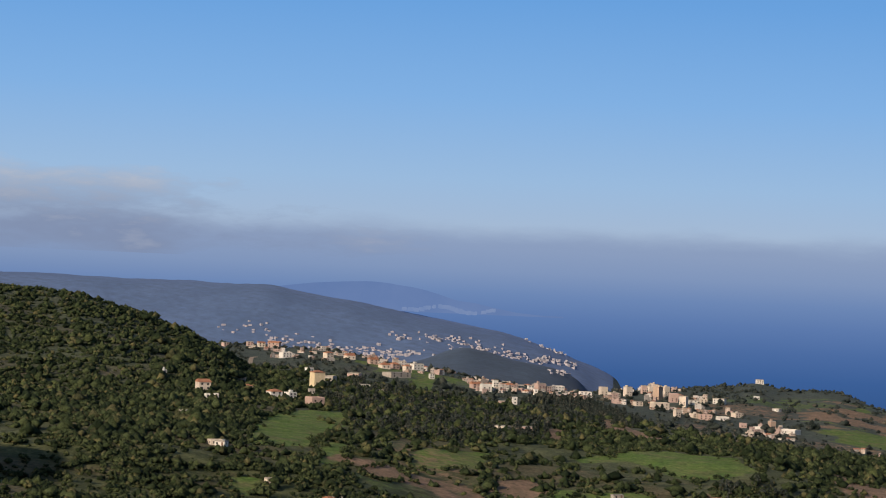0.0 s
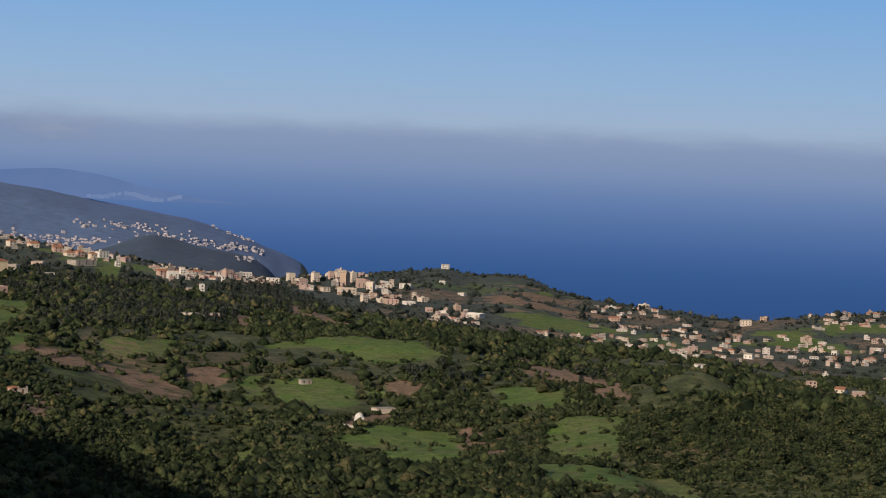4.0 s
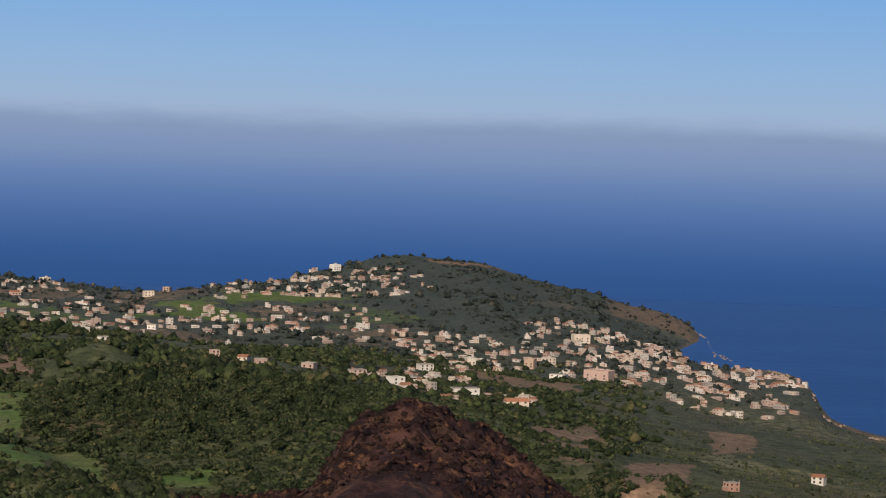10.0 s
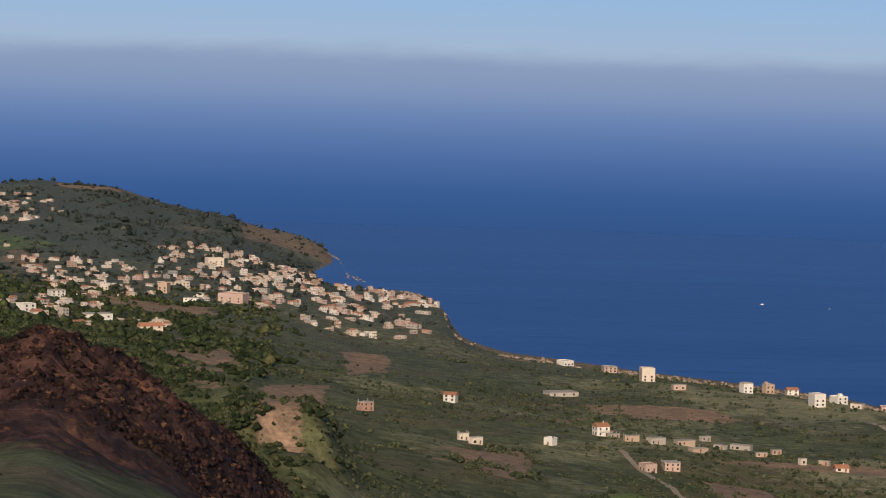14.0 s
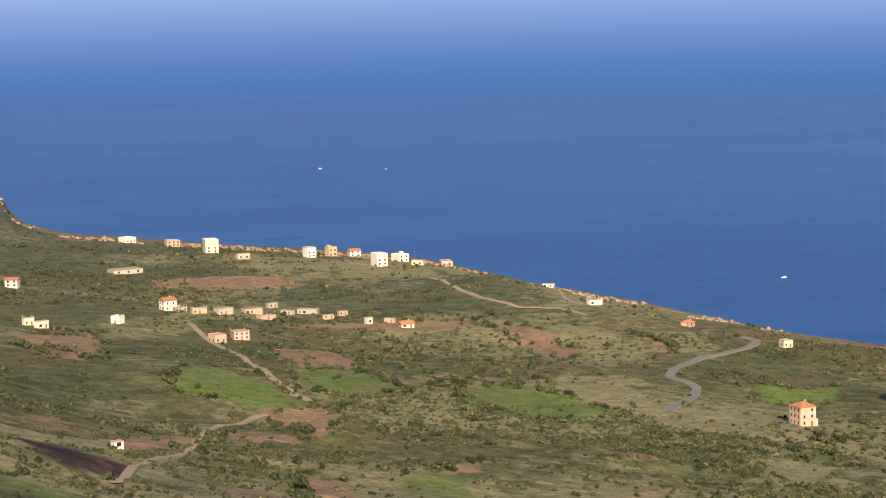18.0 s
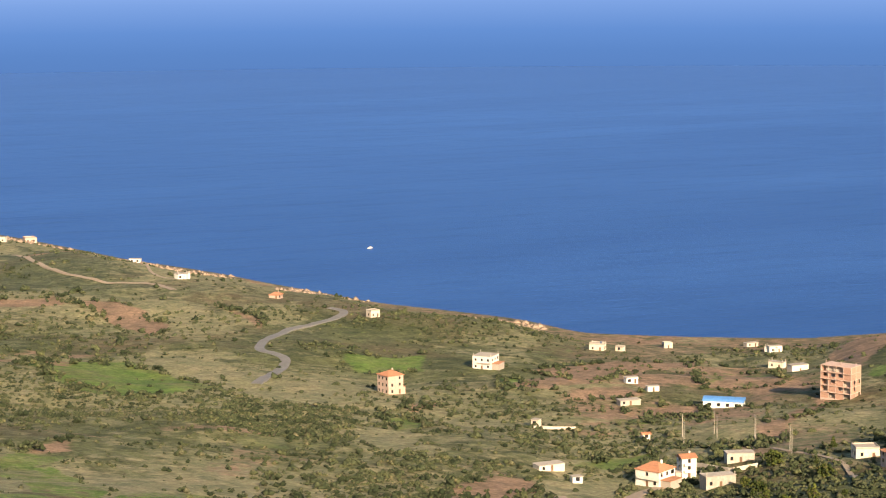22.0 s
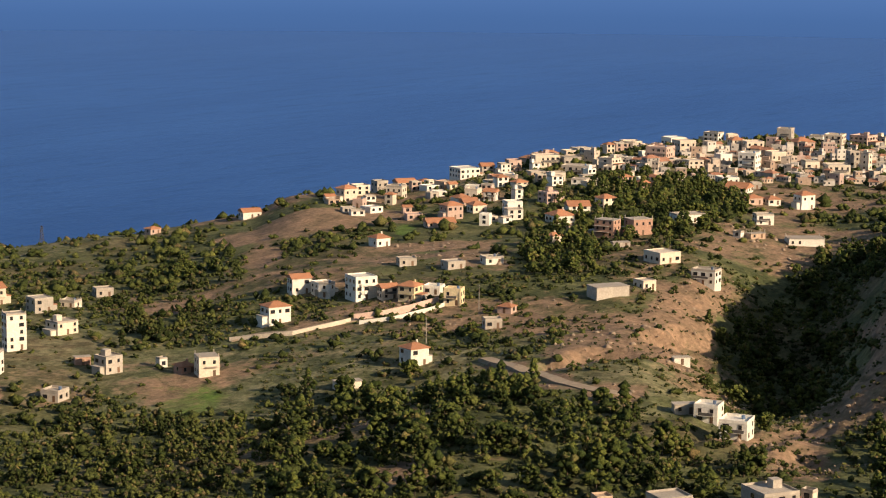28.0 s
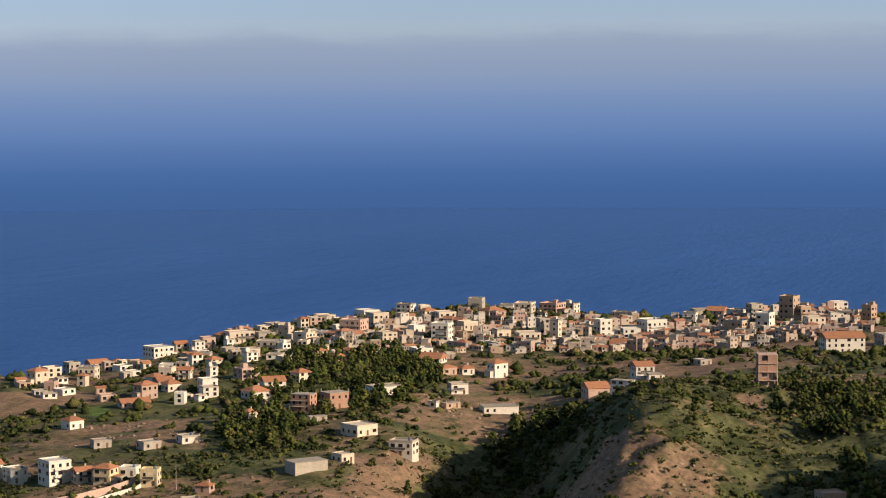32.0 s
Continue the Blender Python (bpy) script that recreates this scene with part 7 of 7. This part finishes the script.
def domed_shrine(x, y, turn):
    shrine = placed("shrine", x, y, turn, "small white domed shrine beside farm walls", "shrine")
    g = fresh()
    box(g, -2.4, 2.4, -2.4, 2.4, -1, 2.8)
    box(g, -2.6, 2.6, -2.6, 2.6, 2.8, 3.0)
    part("wall", g, WALLS["w"], shrine)
    g = fresh()
    rings, sides = 6, 14
    for k in range(rings):
        a = math.pi / 2 * k / rings
        g[0].extend([(2.3 * math.cos(a) * math.cos(math.tau * i / sides), 2.3 * math.cos(a) * math.sin(math.tau * i / sides), 3.0 + 2.5 * math.sin(a)) for i in range(sides)])
    g[0].append((0, 0, 5.5))
    for k in range(rings - 1):
        g[1].extend([(k * sides + i, k * sides + (i + 1) % sides, (k + 1) * sides + (i + 1) % sides, (k + 1) * sides + i) for i in range(sides)])
    g[1].extend([((rings - 1) * sides + i, (rings - 1) * sides + (i + 1) % sides, rings * sides) for i in range(sides)])
    part("dome", g, WALLS["w"], shrine, "pale rounded dome")
    part("door", DOOR_MESH, None, shrine, place=pose(0, -2.403, 0))


domed_shrine(*SHRINE)


def unfinished_block(x, y, turn, width, depth, storeys, high, label):
    """A raw block of flats: floor slabs and columns, brick filling between them, dark rooms behind open bays."""
    block = placed("unfinished_building", x, y, turn, label, "building")
    bays = max(2, round(width / 3.6))
    step, rows = width / bays, max(2, round(depth / 3.6))
    run = depth / rows
    brick, slab = WALLS["b"], WALLS["p"]
    for k in range(storeys + 1):
        g = fresh()
        out = 0.6 if 0 < k < storeys else 0.15
        box(g, -width / 2 - 0.15, width / 2 + 0.15, -depth / 2 - out, depth / 2 + 0.15, k * high - (3.5 if k == 0 else 0.28), k * high)
        part("floor_slab", g, slab, block)
    g = fresh()
    box(g, -width / 2 + 1.4, width / 2 - 1.4, -depth / 2 + 1.6, depth / 2 - 0.4, 0.02, storeys * high - 0.3)
    part("inner_wall", g, SLAB, block, "bare grey inner walls in shade")
    for k in range(storeys):
        z0, z1 = k * high, (k + 1) * high - 0.28
        for j in range(bays + 1):
            for i in range(rows + 1):
                if 0 < j < bays and 0 < i < rows:
                    continue
                g = fresh()
                px, py = -width / 2 + j * step, -depth / 2 + i * run
                box(g, px - 0.17, px + 0.17, py - 0.17, py + 0.17, z0, z1)
                part("column", g, slab, block)
        for j in range(bays):
            if rnd(j, k, x) < 0.3:
                continue
            u0, u1 = -width / 2 + j * step + 0.17, -width / 2 + (j + 1) * step - 0.17
            low = 0.95 if rnd(k, j, y) < 0.6 else z1 - z0
            g = fresh()
            box(g, u0, u1, -depth / 2 - 0.08, -depth / 2 + 0.10, z0, z0 + low)
            if low < 1:
                box(g, u0, u0 + (u1 - u0) * 0.32, -depth / 2 - 0.08, -depth / 2 + 0.10, z0 + low, z1)
            part("brick_panel", g, brick, block)
        for i in range(rows):
            for side in (-1, 1):
                v0, v1 = -depth / 2 + i * run + 0.17, -depth / 2 + (i + 1) * run - 0.17
                at = side * width / 2
                g = fresh()
                box(g, at - 0.09, at + 0.09, v0, v0 + (v1 - v0) * (0.55 if rnd(i, k, side + 2) < 0.5 else 1.0), z0, z1)
                box(g, at - 0.085, at + 0.085, v0, v1, z0, z0 + 0.9)
                part("brick_panel", g, brick, block)
    for px in (-width / 2, 0.0, width / 2):
        g = fresh()
        box(g, px - 0.15, px + 0.15, -0.15, 0.15, storeys * high, storeys * high + 1.3)
        part("column_stub", g, slab, block)


unfinished_block(545, 816, -62, 15.0, 9.0, 5, 3.0, "raw salmon brick building frame with open floors")
unfinished_block(840, 249, -66, 7.4, 7.4, 4, 3.4, "narrow raw brick tower with open window bays")


def garden_wall(points, tall, colour, label):
    """A thick masonry wall along a line of the plan."""
    v, f = [], []
    for i, (x, y) in enumerate(points):
        a, b = Vector(points[max(i - 1, 0)]), Vector(points[min(i + 1, len(points) - 1)])
        d = (b - a).normalized()
        n = Vector((-d.y, d.x)) * 0.2
        z = ground_z(x, y)
        v += [(x + n.x, y + n.y, z - 1.5), (x - n.x, y - n.y, z - 1.5), (x - n.x, y - n.y, z + tall), (x + n.x, y + n.y, z + tall)]
    for i in range(len(points) - 1):
        k, m = 4 * i, 4 * i + 4
        f += [(k + j, k + (j + 1) % 4, m + (j + 1) % 4, m + j) for j in range(4)]
    f += [(0, 1, 2, 3), tuple(range(len(v) - 4, len(v)))[::-1]]
    return tagged(mesh_object("garden_wall", v, f, WALLS[colour], False), label, "wall")


for tall, colour, pts in GARDEN_WALLS:
    garden_wall(pts, tall, colour, "long " + WALL_WORDS[colour] + " roadside garden wall")


def boat(x, y, turn):
    ob = new("boat")
    ob.matrix_basis = pose(x, y, 0.1, 0, 0, turn) @ Matrix.Scale(0.55, 4)
    tagged(ob, "small white motor boat on the open sea", "boat", group="boats")
    g = fresh()
    g[0].extend([(-4, -1.2, 0), (-4, 1.2, 0), (2.5, 1.3, 0), (4.5, 0, 0.1), (2.5, -1.3, 0), (-4, -1.5, 1), (-4, 1.5, 1), (2.5, 1.6, 1.2), (5.2, 0, 1.5), (2.5, -1.6, 1.2)])
    g[1].extend([(i, (i + 1) % 5, 5 + (i + 1) % 5, 5 + i)[::-1] for i in range(5)] + [(5, 6, 7, 8, 9)])
    part("hull", g, WALLS["w"], ob)
    g = fresh()
    box(g, -2, 1, -0.9, 0.9, 1.0, 2.4)
    part("cabin", g, WALLS["w"], ob)


for bx, by, bt in BOATS:
    boat(bx, by, bt)


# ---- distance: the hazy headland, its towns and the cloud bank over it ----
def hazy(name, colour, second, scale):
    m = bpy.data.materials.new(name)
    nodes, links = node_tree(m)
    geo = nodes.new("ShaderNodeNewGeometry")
    # haze is put into a glowing colour that takes no sunlight
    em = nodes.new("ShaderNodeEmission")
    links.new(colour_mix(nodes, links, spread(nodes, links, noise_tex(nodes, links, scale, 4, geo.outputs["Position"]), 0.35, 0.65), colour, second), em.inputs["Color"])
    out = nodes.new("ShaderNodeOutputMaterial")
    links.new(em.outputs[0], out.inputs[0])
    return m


def far_headland():
    """A faint headland a long way off, standing against the haze."""
    n = 90
    v, f = [], []
    for i in range(n):
        b = -38.0 + 8.6 * i / (n - 1)
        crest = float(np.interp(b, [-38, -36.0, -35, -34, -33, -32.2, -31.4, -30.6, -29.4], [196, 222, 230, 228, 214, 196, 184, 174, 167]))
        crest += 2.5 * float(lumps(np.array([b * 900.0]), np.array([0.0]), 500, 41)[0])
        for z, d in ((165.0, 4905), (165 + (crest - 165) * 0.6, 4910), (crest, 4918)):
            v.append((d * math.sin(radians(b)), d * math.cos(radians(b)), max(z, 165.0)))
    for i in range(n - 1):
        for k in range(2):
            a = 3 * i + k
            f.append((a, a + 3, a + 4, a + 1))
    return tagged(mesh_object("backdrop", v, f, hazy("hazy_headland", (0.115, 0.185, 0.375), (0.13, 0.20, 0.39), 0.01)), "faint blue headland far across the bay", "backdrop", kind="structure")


far_headland()


def specks(name, label, material, seed, count, place):
    rng = random.Random(seed)
    g = fresh()
    for _ in range(count):
        x, y, z, w, h = place(rng)
        k = len(g[0])
        box(g, -w / 2, w / 2, -w / 2, w / 2, -3, h)
        a = rng.uniform(0, 1.5)
        for i in range(k, len(g[0])):
            px, py, pz = g[0][i]
            g[0][i] = (x + px * math.cos(a) - py * math.sin(a), y + px * math.sin(a) + py * math.cos(a), z + pz)
    return tagged(new(name, mesh_of(name, g, material)), label, "houses", kind="stuff")


def across_the_bay(rng):
    b, d = rng.choice([(rng.uniform(-33.6, -31.2), 4900), (rng.uniform(-32.6, -31.8), 4900)])
    return (*spot(b, d), 176 + 5.5 * math.sin(b * 4.0) - 3.0 * rng.random() ** 2 - (b + 33.6) * 1.6, rng.uniform(4, 10), rng.uniform(2, 5))


# rows of houses at the foot of the far hills: how many, and bearing and distance along the row
FAR_ROWS = [
    (26, [(-38.5, 4476), (-37.64, 4476), (-36.92, 4476)]),
    (10, [(-33.88, 4541), (-33.44, 4541)]),
    (90, [(-37.13, 4435), (-35.61, 4403), (-34.15, 4395), (-33.13, 4356)]),
    (46, [(-35.61, 4380), (-34.44, 4348), (-33.71, 4309)]),
    (60, [(-33.0, 4574), (-32.56, 4582), (-31.67, 4599), (-30.78, 4607)]),
    (50, [(-32.26, 4508), (-30.93, 4574), (-30.34, 4590)]),
    (70, [(-30.34, 4607), (-29.74, 4649), (-29.0, 4717)]),
    (10, [(-30.36, 4864), (-29.46, 4855)]),
    (14, [(-29.73, 4074), (-29.23, 4178)]),
    (24, [(-38.5, 4300), (-31.0, 4450)]),
]


def on_far_hills(rng):
    _, line = rng.choices(FAR_ROWS, [n for n, _ in FAR_ROWS])[0]
    at = rng.uniform(0, len(line) - 1.001)
    (b0, d0), (b1, d1) = line[int(at)], line[int(at) + 1]
    f = at - int(at)
    x, y = spot(b0 + (b1 - b0) * f + rng.gauss(0, 0.06), d0 + (d1 - d0) * f + rng.gauss(0, 22))
    return (x, y, ground_z(x, y), rng.uniform(3.0, 7.5), rng.uniform(2.0, 4.2))


# the pale wall tint carries the haze over the far hills
specks("far_houses", "pale houses scattered on the far hills", surface("hazy_house_walls", (0.46, 0.43, 0.45), 0.95, bump=0, coord="World"), 71, 380, on_far_hills)
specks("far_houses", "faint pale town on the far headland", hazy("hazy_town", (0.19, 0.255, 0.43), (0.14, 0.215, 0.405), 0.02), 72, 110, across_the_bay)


def cloud_material():
    m = bpy.data.materials.new("cloud_vapour")
    nodes, links = node_tree(m)
    tc = nodes.new("ShaderNodeTexCoord")
    geo = nodes.new("ShaderNodeNewGeometry")
    mp = nodes.new("ShaderNodeMapping")
    mp.inputs["Scale"].default_value = (0.0032, 0.0032, 0.012)
    links.new(geo.outputs["Position"], mp.inputs[0])
    puff = noise_tex(nodes, links, 1.0, 7, mp.outputs[0], 0.6)
    em = nodes.new("ShaderNodeEmission")
    sep = nodes.new("ShaderNodeSeparateXYZ")
    links.new(tc.outputs["UV"], sep.inputs[0])
    links.new(colour_mix(nodes, links, spread(nodes, links, mathn(nodes, links, "ADD", puff, mathn(nodes, links, "MULTIPLY", sep.outputs["Y"], 0.4)), 0.62, 0.95), (0.20, 0.25, 0.38), (0.46, 0.47, 0.52)), em.inputs["Color"])
    u, w = sep.outputs["X"], sep.outputs["Y"]
    body = mathn(nodes, links, "MULTIPLY", mathn(nodes, links, "MULTIPLY", mathn(nodes, links, "SUBTRACT", 1.0, u), 1.5, True), mathn(nodes, links, "MULTIPLY", mathn(nodes, links, "SUBTRACT", 1.0, w), mathn(nodes, links, "ADD", w, 0.35)))
    alpha = spread(nodes, links, mathn(nodes, links, "ADD", mathn(nodes, links, "MULTIPLY", body, 1.1), puff), 0.72, 1.0)
    clear = nodes.new("ShaderNodeBsdfTransparent")
    mix = nodes.new("ShaderNodeMixShader")
    links.new(mathn(nodes, links, "MULTIPLY", alpha, 0.8), mix.inputs[0])
    links.new(clear.outputs[0], mix.inputs[1])
    links.new(em.outputs[0], mix.inputs[2])
    out = nodes.new("ShaderNodeOutputMaterial")
    links.new(mix.outputs[0], out.inputs[0])
    return m


def cloud_bank():
    n = 60
    v, f, uv = [], [], []
    for i in range(n):
        b = -47.0 + 17.5 * i / (n - 1)
        for k, z in enumerate((271.0, 346.0, 426.0, 506.0)):
            v.append((4870 * math.sin(radians(b)), 4870 * math.cos(radians(b)), z))
            uv.append((i / (n - 1), k / 3))
    for i in range(n - 1):
        for k in range(3):
            a = 4 * i + k
            f.append((a, a + 4, a + 5, a + 1))
    ob = mesh_object("backdrop", v, f, cloud_material())
    layer = ob.data.uv_layers.new(name="cloud")
    for loop in ob.data.loops:
        layer.data[loop.index].uv = uv[loop.vertex_index]
    return tagged(ob, "low grey and white cloud bank over the far hills", "cloud", kind="structure")


cloud_bank()
